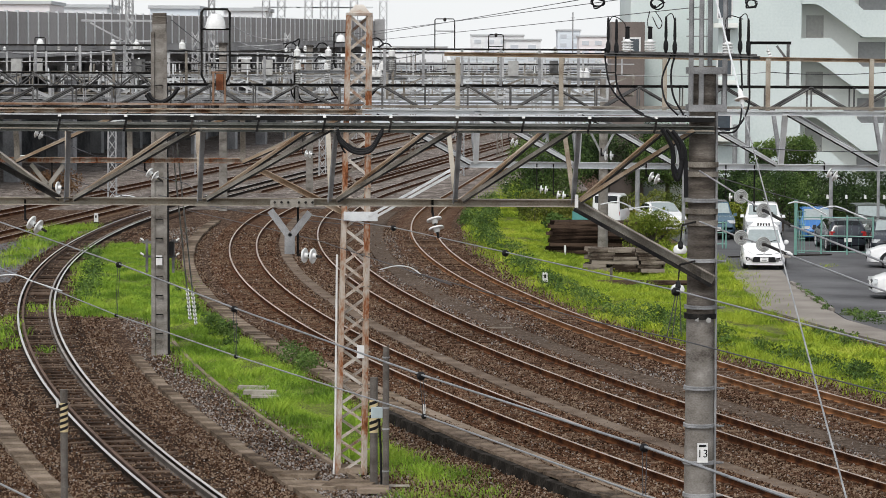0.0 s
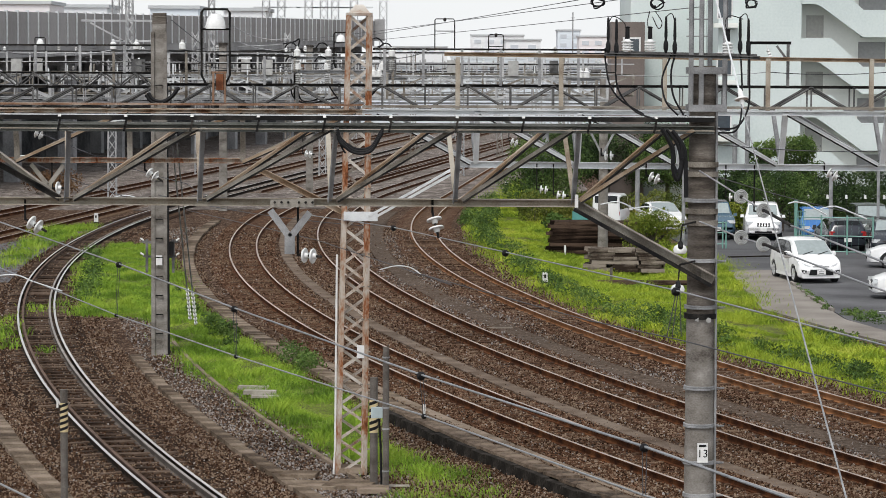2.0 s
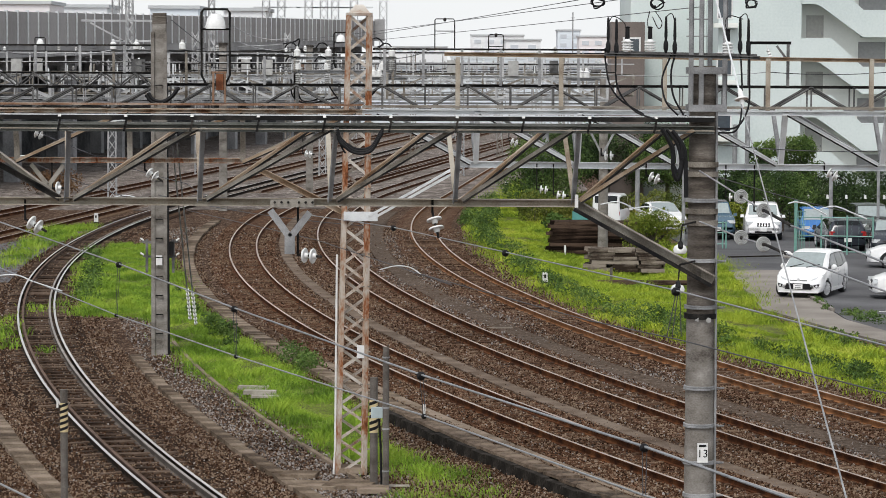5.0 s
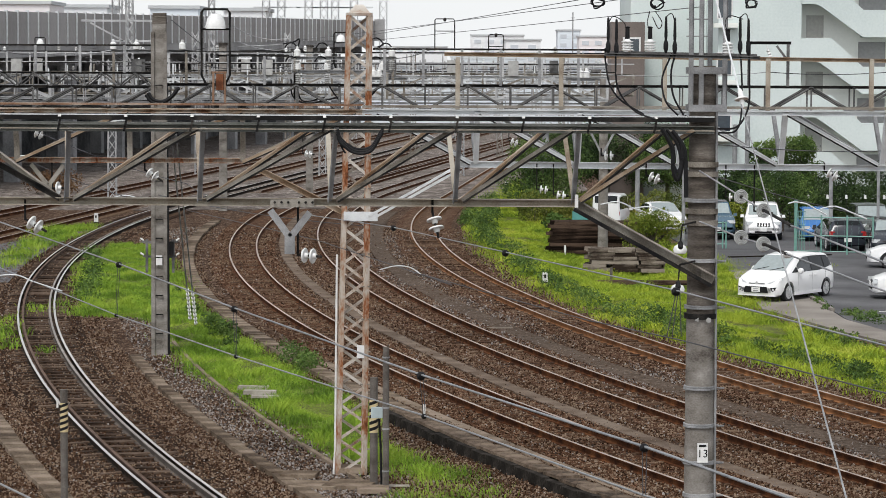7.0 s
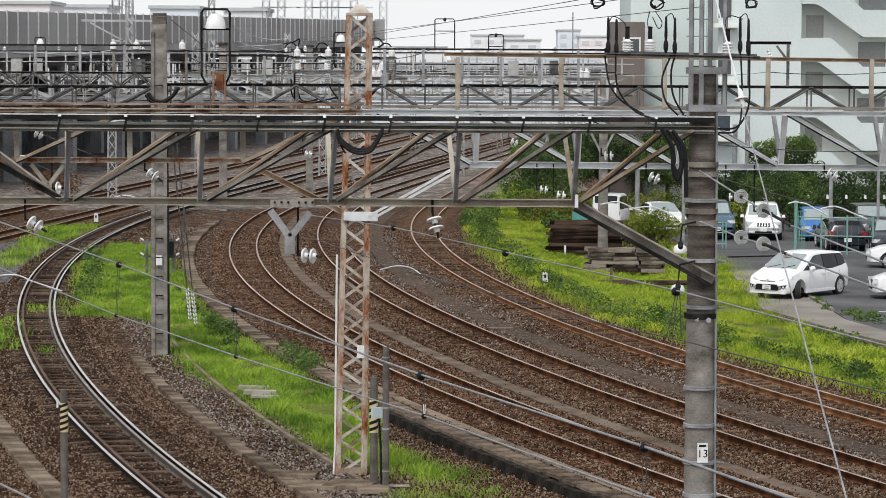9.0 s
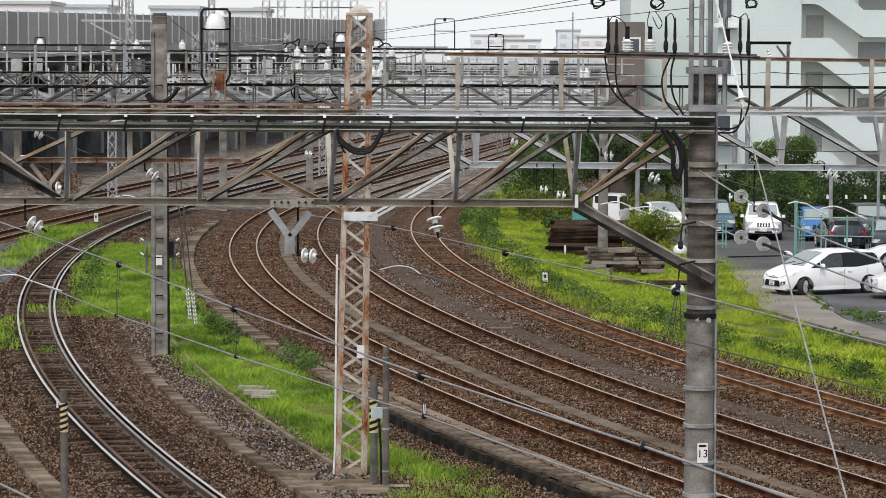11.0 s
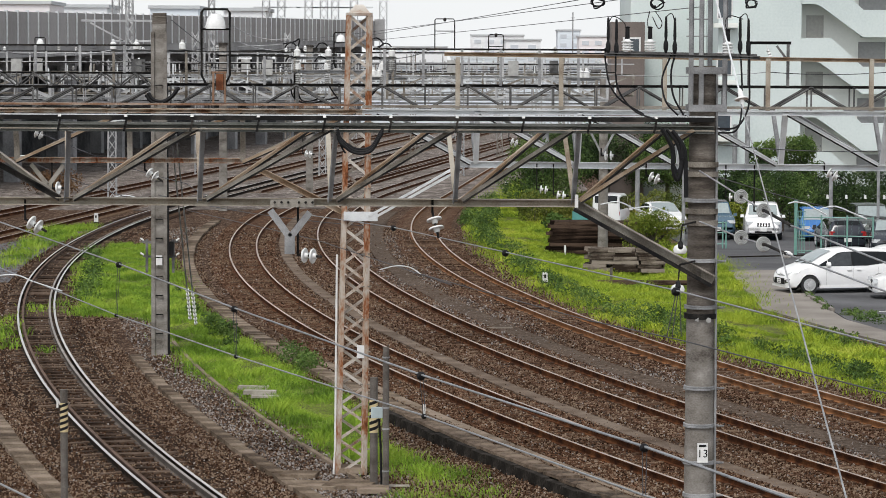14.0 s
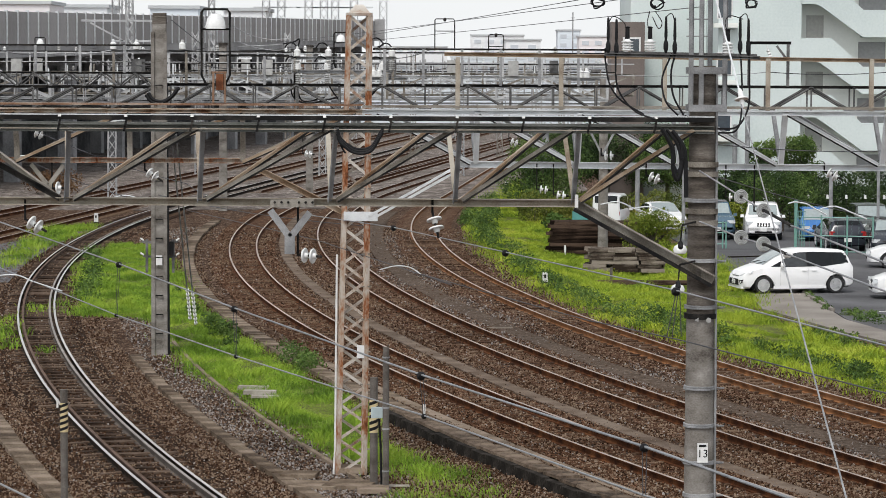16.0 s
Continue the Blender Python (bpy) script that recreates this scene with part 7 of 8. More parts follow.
for p, sz, a in (((-4.6, 68.36, 0), (0.75, 0.24, 0.1), -6), ((-4.38, 67.44, 0), (0.8, 0.28, 0.1), -4), ((-4.2, 66.77, 0), (0.7, 0.2, 0.06), 3), ((-0.82, 52.89, 0), (0.42, 0.1, 0.03), 4)):
    solid("concrete_slab", Shape().box(Vector(p) + Vector((0, 0, 0.05 + sz[2] / 2)), sz, a, 0.97), M_SLAB, "loose pale concrete slab lying in the grass", "slab", "loose slabs")
for i, (p, w, l) in enumerate((((-2.38, 53.13, 0), 1.0, 0.7), ((-1.74, 53.15, 0), 0.9, 0.9), ((-2.76, 54.35, 0), 0.7, 0.6), ((-1.29, 52.46, 0), 0.6, 0.6))):
    solid("paving_slab", Shape().box(Vector(p) + Vector((0, 0, 0.03 + 0.011 * i)), (w, l, 0.08), -20 + 7 * i, 0.98), M_TROUGH, "dirty concrete paving slab at the foot of the mast", "slab", "paving slabs", "structure")
for p, l, a in (((1.73, 84.82, 0), 0.75, 5), ((-2.81, 97.57, 0), 0.6, -3), ((1.37, 225.64, 0), 0.9, 10), ((-2.04, 205.74, 0), 0.8, 4)):
    solid("loose_board", Shape().box(Vector(p) + Vector((0, 0, 0.03)), (l, 0.12, 0.04), a), M_OLDTIMBER, "weathered board lying on the ballast", "board", "loose boards")

# guy wires of the far gantry with striped guards
for a, b, u in (((-7.42, 77, 6.03), (-7.8, 86.96, 0), 0.0), ((-7.29, 77, 6.03), (-7.48, 85.3, 0), 0.0)):
    a, b = Vector(a), Vector(b)
    t = thing("guy_wire", b, "steel guy rod with a striped white guard at its foot", "guy wire", "guy wires")
    part("rod", Shape().tube(a, b, 0.022, 6), M_GALV, t)
    for i in range(8):
        c = b.lerp(a, 0.012 + i * 0.0235)
        part("guard_bead", Shape().lathe(c, a - b, [(0.03, 0), (0.055, 0.02), (0.055, 0.085), (0.03, 0.1)], 10), M_WHITEPAINT, t)


# ---- fences and lamps of the car park ----
M_FENCE = plain("green_fence_paint", (0.16, 0.33, 0.28), 0.5)


def fence(a, b, h, n, label):
    a, b = Vector(a), Vector(b)
    t = thing("fence", a, label, "fence", "car park fences")
    for i in range(n + 1):
        c = a.lerp(b, i / n)
        part("post", Shape().tube(c - Vector((0, 0, 0.1)), c + Vector((0, 0, h + 0.1)), 0.04, 8), M_FENCE, t)
    for z in (0.12, h * 0.5, h):
        part("rail", Shape().tube(a + Vector((0, 0, z)), b + Vector((0, 0, z)), 0.025, 6), M_FENCE, t)
    k = int((b - a).length / 0.3)
    for i in range(1, k):
        c = a.lerp(b, i / k)
        part("wire", Shape().tube(c + Vector((0, 0, 0.12)), c + Vector((0, 0, h)), 0.003, 4), M_FENCE, t)


fence((15.39, 123.06, -0.3), (18.64, 122.19, -0.3), 1.6, 3, "green wire fence with round posts in front of parked cars")
t = thing("fence_gate_post", (15.26, 121.98, -0.3), "thick green fence post with a folded mesh gate", "post")
x, y, z = (15.26, 121.98, -0.3)
part("post", Shape().tube((x, y, z), (x, y, z + 2.4), 0.075, 10), M_FENCE, t)
for k in range(5):
    part("gate_bar", Shape().tube((x + 0.14 + 0.07 * k, y + 0.2, z + 0.08), (x + 0.14 + 0.07 * k, y + 0.2, z + 1.9), 0.012, 6), M_FENCE, t)
for zz in (0.1, 0.7, 1.3, 1.9):
    part("gate_rail", Shape().tube((x + 0.12, y + 0.2, z + zz), (x + 0.44, y + 0.2, z + zz), 0.02, 6), M_FENCE, t)
t = thing("fence_gate_post", (12.42, 126.19, -0.3), "green fence gate leaf beside the concrete mast", "post")
x, y, z = (12.42, 126.19, -0.3)
for dx in (-0.2, 0.1, 0.25):
    part("bar", Shape().tube((x + dx, y, z), (x + dx, y, z + 1.2), 0.035, 8), M_FENCE, t)
for zz in (0.2, 0.7, 1.15):
    part("rail", Shape().tube((x - 0.25, y, z + zz), (x + 0.3, y, z + zz), 0.025, 6), M_FENCE, t)
solid("green_sheet", Shape().box((6.20, 125, 0.75), (0.95, 0.08, 1.3)), plain("teal_sheet", (0.10, 0.32, 0.30), 0.6), "teal corrugated sheet standing behind the timber stack", "sheet")
for x, y0, y1, d, r in ((1471, 300, 400, 128, 0.09), (1555, 290, 380, 130, 0.07), (1300, 220, 350, 150, 0.13), (1322, 190, 350, 150, 0.13), (945, 228, 352, 152, 0.17), (965, 228, 352, 152, 0.17), (1128, 300, 345, 125, 0.1), (1210, 300, 360, 124, 0.08)):
    xx = (x - 784) * d / 5000
    t = thing("steel_post", (xx, d, -0.3), "plain grey steel post standing among the trees", "post", "steel posts")
    part("post", Shape().tube((xx, d, -0.3), (xx, d, 8.1 - (y0 - 105) * d / 5000), r, 10), M_GALV, t)
    part("cap", Shape().lathe((xx, d, 8.1 - (y0 - 105) * d / 5000), (0, 0, 1), [(r * 1.1, 0), (r * 1.1, 0.05), (0.01, 0.08)], 10), M_GALV, t)
t = thing("concrete_mast", (6.69, 118, -0.2), "slim grey concrete mast beside the bank", "mast")
part("shaft", Shape().lathe((6.69, 118, 0), (0, 0, 1), [(0.22, -0.3), (0.17, 7.3), (0.02, 7.35)], 14), M_CONCRETE, t)
for sx in (-1, 1):
    part("bracket", Shape().bar((6.62, 117.7, 4.14), (6.62 + sx * 0.52, 117.7, 5.15), 0.05, 0.09), M_GALV, t)
# row of white meter boxes along the hedge
for i in range(6):
    x = 17.38 + i * 0.95
    t = thing("meter_box", (x, 141.6, LOT), "small white box on a thin dark post behind the cars", "box", "white boxes")
    part("case", Shape().box((x, 141.6, 1.3), (0.12, 0.12, 0.19), 0, 0.7), M_WHITEPAINT, t)
    part("post", Shape().tube((x, 141.62, LOT), (x, 141.62, 1.24), 0.02, 6), M_DARKSTEEL, t)


# ---- equipment on the far gantries ----
def lamp_frame(cx, cy, d, w, label):
    """A dome hung in a bent pipe frame."""
    k = d / 5000
    x, z = (cx - 784) * k, 8.1 - (cy - 105 - (cx - 784) * 0.0044) * k
    h = w * k
    t = thing("dome_insulator", (x, d, z - 2.2 * h), label, "insulator", "dome insulators")
    part("dome", Shape().lathe((x, d, z + 0.28 * h), (0, 0, -1), [(0.02, 0), (0.16 * h, 0.03 * h), (0.3 * h, 0.2 * h), (0.36 * h, 0.45 * h), (0.36 * h, 0.55 * h), (0.1 * h, 0.56 * h)], 18), M_PORCELAIN, t, smooth=True)
    r = 0.035 * h + 0.008
    part("frame", Shape().pipe([(x - 0.35 * h, d, z - 2.2 * h), (x - 0.5 * h, d, z - 1.9 * h), (x - 0.5 * h, d, z + 0.3 * h), (x - 0.42 * h, d, z + 0.42 * h), (x + 0.42 * h, d, z + 0.42 * h), (x + 0.5 * h, d, z + 0.3 * h), (x + 0.5 * h, d, z - 1.9 * h), (x + 0.35 * h, d, z - 2.2 * h)], r, 6), M_DARKSTEEL, t)
    part("crossbar", Shape().tube((x - 0.52 * h, d, z - 0.28 * h), (x + 0.52 * h, d, z - 0.28 * h), r, 6), M_DARKSTEEL, t)


lamp_frame(381, 38, 76.5, 50, "large white dome insulator in a black pipe frame")
lamp_frame(71, 74, 112, 18, "small white dome insulator in a pipe frame")
lamp_frame(602, 68, 77.9, 24, "white dome insulator in a pipe frame")
t = thing("rusty_switch_box", (-6.06, 76.4, 6.95), "rust-brown switch box on two rusty posts", "box")
part("case", Shape().box((-6.04, 76.4, 7.46), (0.2, 0.26, 0.44), 0, 0.95), M_RUSTRED, t)
for dx in (-0.16, 0.15):
    part("post", Shape().channel((-6.06 + dx, 76.35, 6.9), (-6.06 + dx, 76.35, 7.74), 0.05, 0.07), M_RUSTSTEEL, t)
part("lintel", Shape().bar((-6.26, 76.35, 7.72), (-5.86, 76.35, 7.72), 0.06, 0.05), M_RUSTSTEEL, t)
for x0, x1, y0 in ((768, 803, 34), (863, 889, 61)):
    k = 77 / 5000
    xa, xb, zt, zb = (x0 - 784) * k, (x1 - 784) * k, 8.1 - (y0 - 105) * k, 8.1 - (90 - 105) * k
    t = thing("pipe_loop", (xa, 77, zb), "thin black bent pipe frame on the gantry", "pipe loop", "pipe loops")
    part("loop", Shape().pipe([(xa, 77, zb), (xa, 77, zt - 0.04), (xa + 0.04, 77, zt), (xb - 0.04, 77, zt), (xb, 77, zt - 0.04), (xb, 77, zb)], 0.016, 6), M_DARKSTEEL, t)
    part("crossbar", Shape().tube((xa, 77, zt - 0.33), (xb, 77, zt - 0.33), 0.014, 6), M_DARKSTEEL, t)
    part("knob", Shape().lathe(((xa + xb) / 2, 77, zt + 0.03), (0, 0, -1), [(0.02, 0), (0.05, 0.03), (0.03, 0.1)], 8), M_DARKSTEEL, t)


def rail_frame(xa, xb, zt, zb, y, n, mat, label):
    t = thing("cable_rack", (xa, y, zb), label, "rack", "cable racks")
    part("top_rail", Shape().bar((xa, y, zt), (xb, y, zt), 0.06, 0.05), mat, t)
    for i in range(n):
        x = xa + (xb - xa) * (i + 0.3) / n
        part("post", Shape().bar((x, y, zb), (x, y, zt), 0.07, 0.07), M_GALV, t)


rail_frame(-12.68, -7.84, 8.44, 7.70, 77, 4, M_DARKSTEEL, "dark pipe rail on grey posts over the gantry")
rail_frame(-1.93, 4.40, 8.37, 7.38, 77, 6, M_DARKSTEEL, "dark pipe rail on grey posts over the gantry")
rail_frame(-6.15, -4.20, 8.17, 7.39, 77, 2, M_DARKSTEEL, "dark pipe rail on grey posts over the gantry")
t = thing("portal_frame", (8.8, 77, 7.4), "grey steel portal frame standing on the gantry", "frame")
part("beam", Shape().channel((8.22, 77, 8.58), (9.45, 77, 8.58), 0.07, 0.08), M_DARKSTEEL, t)
for x in (8.3, 9.36):
    part("post", Shape().channel((x, 77, 7.4), (x, 77, 8.55), 0.07, 0.08), M_MIDSTEEL, t)
part("brace", Shape().bar((9.05, 77, 8.5), (9.36, 77, 8.1), 0.04, 0.06), M_MIDSTEEL, t)
part("hanging_insulator", Shape().lathe((8.78, 77, 8.5), (0.35, 0, -1), [(0.02, 0), (0.02, 0.12), (0.06, 0.14), (0.03, 0.18), (0.06, 0.22), (0.03, 0.26), (0.06, 0.30), (0.01, 0.4)], 10), M_PORCELAIN, t, smooth=True)
# crossarms with white post insulators
for x0, x1, yy, d, tops in ((515, 700, 104, 77.9, (525, 580, 692)), (195, 335, 93, 77.9, (200, 241, 322)), (515, 690, 128, 77.9, (526, 578, 675)), (640, 720, 140, 77.9, (660, 670)), (1000, 1060, 140, 77.9, (1025, 1036))):
    k = d / 5000
    t = thing("crossarm", ((x0 - 784) * k, d, 8.1 - (yy - 105) * k), "grey steel crossarm with white post insulators", "crossarm", "far crossarms")
    z = 8.1 - (yy - 105) * k
    part("beam", Shape().channel(((x0 - 784) * k, d, z), ((x1 - 784) * k, d, z), 0.08, 0.09), M_GALV, t)
    for j, x in enumerate(tops):
        xx = (x - 784) * k
        part("post_insulator", Shape().lathe((xx, d, z + 0.04), (0, 0, 1), [(0.06, 0), (0.09, 0.02), (0.09, 0.17), (0.07, 0.19), (0.04, 0.21), (0.04, 0.27), (0.01, 0.28)], 12), M_PORCELAIN, t, "white barrel insulator")
        if yy < 135 and x0 > 500:
            prof = [(0.03, 0)]
            for i in range(5):
                prof += [(0.055, 0.055 * i + 0.03), (0.085, 0.055 * i + 0.04), (0.085, 0.055 * i + 0.055), (0.055, 0.055 * i + 0.065)]
            part("hanging_insulator", Shape().lathe((xx, d, z - 0.04), (0, 0, -1), prof + [(0.04, 0.33), (0.01, 0.36)], 12), M_GREYPORC, t, "grey ribbed insulator under the arm")
            part("jumper_loop", Shape().pipe(curve_through([(xx, d, z + 0.30), (xx - 0.10, d, z + 0.40), (xx - 0.24, d - 0.1, z + 0.40), (xx - 0.34, d - 0.1, z + 0.28)]), 0.02, 6), M_BLACK, t, "black jumper loop")
    for x in (x0 + 6, x1 - 6):
        part("post", Shape().bar(((x - 784) * k, d, z), ((x - 784) * k, d, 7.0), 0.07, 0.07), M_OLDGALV, t)
for pts in ([(-4.44, 78, 8.5), (-4.13, 78, 8.56), (-3.98, 78, 8.63), (-4.04, 78, 8.32)], [(-2.03, 78, 8.63), (-1.83, 78, 8.67), (-1.67, 78, 8.51), (-1.83, 78, 8.42)], [(-4.05, 78, 7.77), (-4.01, 78, 7.15), (-3.82, 78, 6.92), (-3.27, 78, 7.04)], [(-3.23, 78, 7.85), (-3.17, 78, 7.39), (-2.88, 78, 6.95)],
            [(-4.21, 78, 7.54), (-4.16, 78, 7.07), (-3.74, 78, 6.87), (-2.88, 78, 7.05)], [(-1.72, 78, 7.7), (-1.76, 78, 7.39), (-2.03, 78, 7.05)]):
    cable(pts, 0.022, "black jumper cable at the far gantry")


for x0, y0, x1, y1, d, drop in ((140, 101, 268, 118, 77.9, 0.10), (148, 110, 268, 114, 77.9, 0.12), (60, 96, 197, 92, 77.9, 0.08), (197, 95, 268, 122, 77.9, 0.1), (327, 98, 385, 122, 77.9, 0.06), (298, 92, 366, 86, 77.9, 0.05),
                                (303, 38, 355, 80, 77.9, 0.0), (420, 75, 515, 88, 77.9, 0.12), (420, 84, 515, 77.9, 78, 0.02), (412, 48, 505, 70, 77.9, 0.15), (700, 104, 760, 88, 77.9, 0.05), (298, 106, 515, 118, 77.9, 0.18), (0, 92, 60, 100, 77.9, 0.04), (700, 128, 790, 120, 77.9, 0.06)):
    k = d / 5000
    wire(((x0 - 784) * k, d, 8.1 - (y0 - 105) * k), ((x1 - 784) * k, d, 8.1 - (y1 - 105) * k), 0.012, drop, M_DARKWIRE if y0 % 3 else M_WIRE, "thin feeder wire strung between gantry fittings")


# ---- more gantries and masts towards the station ----
# grey steel, its base colour lightened to carry the distance haze
M_FARSTEEL = surf("far_grey_steel", [(0.26, 0.265, 0.27), (0.38, 0.385, 0.39), (0.52, 0.525, 0.53)], 1.0, 0.7, 0.0, 0.05, 20)
for d, xa, xb, zt, zb, panel, mt in ((122, -20.0, 6.8, 6.9, 6.2, 1.5, M_GALV), (148, -20.0, 9.0, 7.0, 6.2, 1.9, M_WHITESTEEL), (178, -18.5, 11.5, 6.7, 5.9, 2.2, M_GALV), (215, -15.0, 14.0, 6.9, 6.0, 2.6, M_WHITESTEEL)):
    truss("gantry_beam", "slender grey lattice beam farther along the tracks", d, 0.7, xa, xb, zt, zb, panel, mt, 0.07, 0.05, 0)
    t = thing("cable_rack", (xa, d, zt), "low rack of pipes and insulators on a far gantry", "rack", "far cable racks")
    part("rail", Shape().bar((xa, d, zt + 0.45), (xb, d, zt + 0.45), 0.05, 0.05), M_DARKSTEEL, t)
    k = int((xb - xa) / 1.3)
    for i in range(k):
        x = xa + (xb - xa) * (i + 0.5) / k + rng.uniform(-0.4, 0.4)
        part("post", Shape().bar((x, d, zt), (x, d, zt + rng.uniform(0.45, 1.1)), 0.06, 0.06), M_OLDGALV if i % 2 else M_WHITESTEEL, t)
        if i % 3 == 0:
            part("post_insulator", Shape().lathe((x + 0.3, d, zt + 0.46), (0, 0, 1), [(0.04, 0), (0.07, 0.03), (0.04, 0.06), (0.07, 0.09), (0.04, 0.12), (0.07, 0.15), (0.03, 0.2)], 8), M_GREYPORC, t)
    for i in range(3):
        x = xa + (xb - xa) * (0.2 + 0.3 * i)
        part("hanger", Shape().bar((x, d, zb), (x + 0.1, d, zb - 0.9), 0.06, 0.06), M_GALV, t)
        part("arm", Shape().bar((x + 0.1, d, zb - 0.85), (x + 1.1, d, zb - 0.75), 0.05, 0.05), M_WHITESTEEL, t)
for d, xa, xb, zt, zb, panel, mt in ((112, -20.0, 6.5, 7.4, 6.5, 2.2, M_FARSTEEL), (134, -22.0, 9.0, 7.4, 6.4, 2.4, M_OLDGALV), (162, -19.0, 10.5, 6.9, 5.9, 2.6, M_FARSTEEL), (196, -17.0, 13.0, 6.8, 5.8, 2.8, M_FARSTEEL), (236, -13.0, 16.0, 6.8, 5.7, 3.0, M_OLDGALV), (285, -9.0, 18.0, 6.8, 5.6, 3.2, M_FARSTEEL)):
    truss("gantry_beam", "grey steel lattice gantry farther along the tracks", d, 0.9, xa, xb, zt, zb, panel, mt, 0.09, 0.06, 0)
    n = 4
    for i in range(n + 1):
        x = xa + (xb - xa) * i / n + (1.1 if 0 < i < n else 0)
        if -1.2 < (x - track_x("C", d)[0]) < 1.2 or -1.2 < (x - track_x("B", d)[0]) < 1.2 or -1.2 < (x - track_x("L", d)[0]) < 1.2:
            x += 2.1
        if 0 < i and d < 190:
            continue
        top = zt + rng.uniform(0.9, 2.0)
        t = thing("lattice_mast", (x, d, 0), "slim grey lattice mast of a far gantry", "mast", "far masts")
        w = 0.22
        lattice(t, [(x - w, d - w, 0), (x + w, d - w, 0), (x + w, d + w, 0), (x - w, d + w, 0)], [(x - w * 0.8, d - w * 0.8, top), (x + w * 0.8, d - w * 0.8, top), (x + w * 0.8, d + w * 0.8, top), (x - w * 0.8, d + w * 0.8, top)], 14, 0.06, 0.05, mt, mt)
    t = thing("cable_rack", (xa, d, zt), "pale pipe frame with insulators over a far gantry", "rack", "far cable racks")
    for zz in (0.5, 0.95):
        part("rail", Shape().bar((xa, d, zt + zz), (xb, d, zt + zz), 0.05, 0.05), M_FARSTEEL if d > 120 else M_DARKSTEEL, t)
    k = int((xb - xa) / 1.6)
    for i in range(k):
        x = xa + (xb - xa) * (i + 0.5) / k + rng.uniform(-0.3, 0.3)
        part("post", Shape().bar((x, d, zt), (x, d, zt + 0.95), 0.07, 0.07), M_FARSTEEL, t)
        if i % 2 == 0:
            part("post_insulator", Shape().lathe((x + 0.5, d, zt + 0.97), (0, 0, 1), [(0.04, 0), (0.075, 0.03), (0.05, 0.07), (0.075, 0.10), (0.05, 0.14), (0.075, 0.17), (0.03, 0.24)], 8), M_GREYPORC if i % 4 else M_PORCELAIN, t)
        if i % 3 == 1:
            part("switch_box", Shape().box((x + 0.4, d - 0.1, zt + 0.35), (0.4, 0.3, 0.6)), M_GREYPORC if i % 2 else M_MIDSTEEL, t)
for cx, top, d, w in ((229, -40, 134, 0.15), (374, -20, 134, 0.13), (345, 60, 162, 0.16), (508, 60, 162, 0.14)):
    k = d / 5000
    x = (cx - 784) * k
    z1 = 8.1 - (top - 105) * k
    zf = 6.4 if d < 150 else 5.9
    t = thing("lattice_mast", (x, d, zf), "tall slim grey lattice mast standing on a gantry", "mast", "far masts")
    lattice(t, [(x - w, d - w, zf), (x + w, d - w, zf), (x + w, d + w, zf), (x - w, d + w, zf)], [(x - w, d - w, z1), (x + w, d - w, z1), (x + w, d + w, z1), (x - w, d + w, z1)], max(6, int((z1 - zf) / 0.45)), 0.06, 0.05, M_FARSTEEL, M_FARSTEEL)
    if top < -30:
        part("arm", Shape().bar((x - 2.3, d, 9.85), (x + 1.8, d, 9.85), 0.08, 0.1), M_FARSTEEL, t)
        part("strut", Shape().bar((x - 1.85, d, 9.75), (x - 0.3, d, 8.9), 0.06, 0.08), M_FARSTEEL, t)
        part("arm", Shape().bar((x - 0.9, d, 8.9), (x + 1.2, d, 8.9), 0.06, 0.08), M_FARSTEEL, t)
for cx, yb, d in ((394, 370, 150), (547, 330, 168)):
    k = d / 5000
    x = (cx - 784) * k
    t = thing("concrete_mast", (x, d, 0), "grey concrete mast between the far tracks", "mast", "far masts")
    part("shaft", Shape().box((x, d, 4.4), (0.42, 0.42, 8.8), 0, 0.9), M_CONCRETE, t)
    part("cap", Shape().box((x, d, 8.85), (0.46, 0.46, 0.12)), M_DARKCONC, t)
# substation masts behind the viaduct
for i, cx in enumerate((470, 497, 545, 572, 592, 625, 677, 205, 222)):
    d = 360.0
    k = d / 5000
    x = (cx - 784) * k
    t = thing("lattice_mast", (x, d, 0), "pale lattice mast of a distant substation", "mast", "substation masts")
    w = 0.45
    lattice(t, [(x - w, d - w, 0), (x + w, d - w, 0), (x + w, d + w, 0), (x - w, d + w, 0)], [(x - w, d - w, 18.5), (x + w, d - w, 18.5), (x + w, d + w, 18.5), (x - w, d + w, 18.5)], 16, 0.09, 0.07, M_FARSTEEL, M_FARSTEEL)
    if i < 6:
        for zz in (14.6, 15.6, 16.9):
            part("arm", Shape().bar((x - 1.6, d, zz), (x + 2.4, d, zz), 0.1, 0.12), M_FARSTEEL, t)


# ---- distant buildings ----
# pale walls and windows, lightened further: distance haze is in these colours
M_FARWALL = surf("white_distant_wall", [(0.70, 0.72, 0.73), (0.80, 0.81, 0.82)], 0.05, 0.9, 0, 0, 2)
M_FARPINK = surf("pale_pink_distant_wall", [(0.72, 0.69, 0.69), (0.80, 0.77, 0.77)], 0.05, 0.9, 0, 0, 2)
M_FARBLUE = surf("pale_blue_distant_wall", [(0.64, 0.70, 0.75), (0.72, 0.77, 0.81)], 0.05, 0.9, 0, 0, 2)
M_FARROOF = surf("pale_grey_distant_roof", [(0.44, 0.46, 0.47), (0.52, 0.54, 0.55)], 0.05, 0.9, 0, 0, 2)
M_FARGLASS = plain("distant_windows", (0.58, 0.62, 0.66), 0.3)


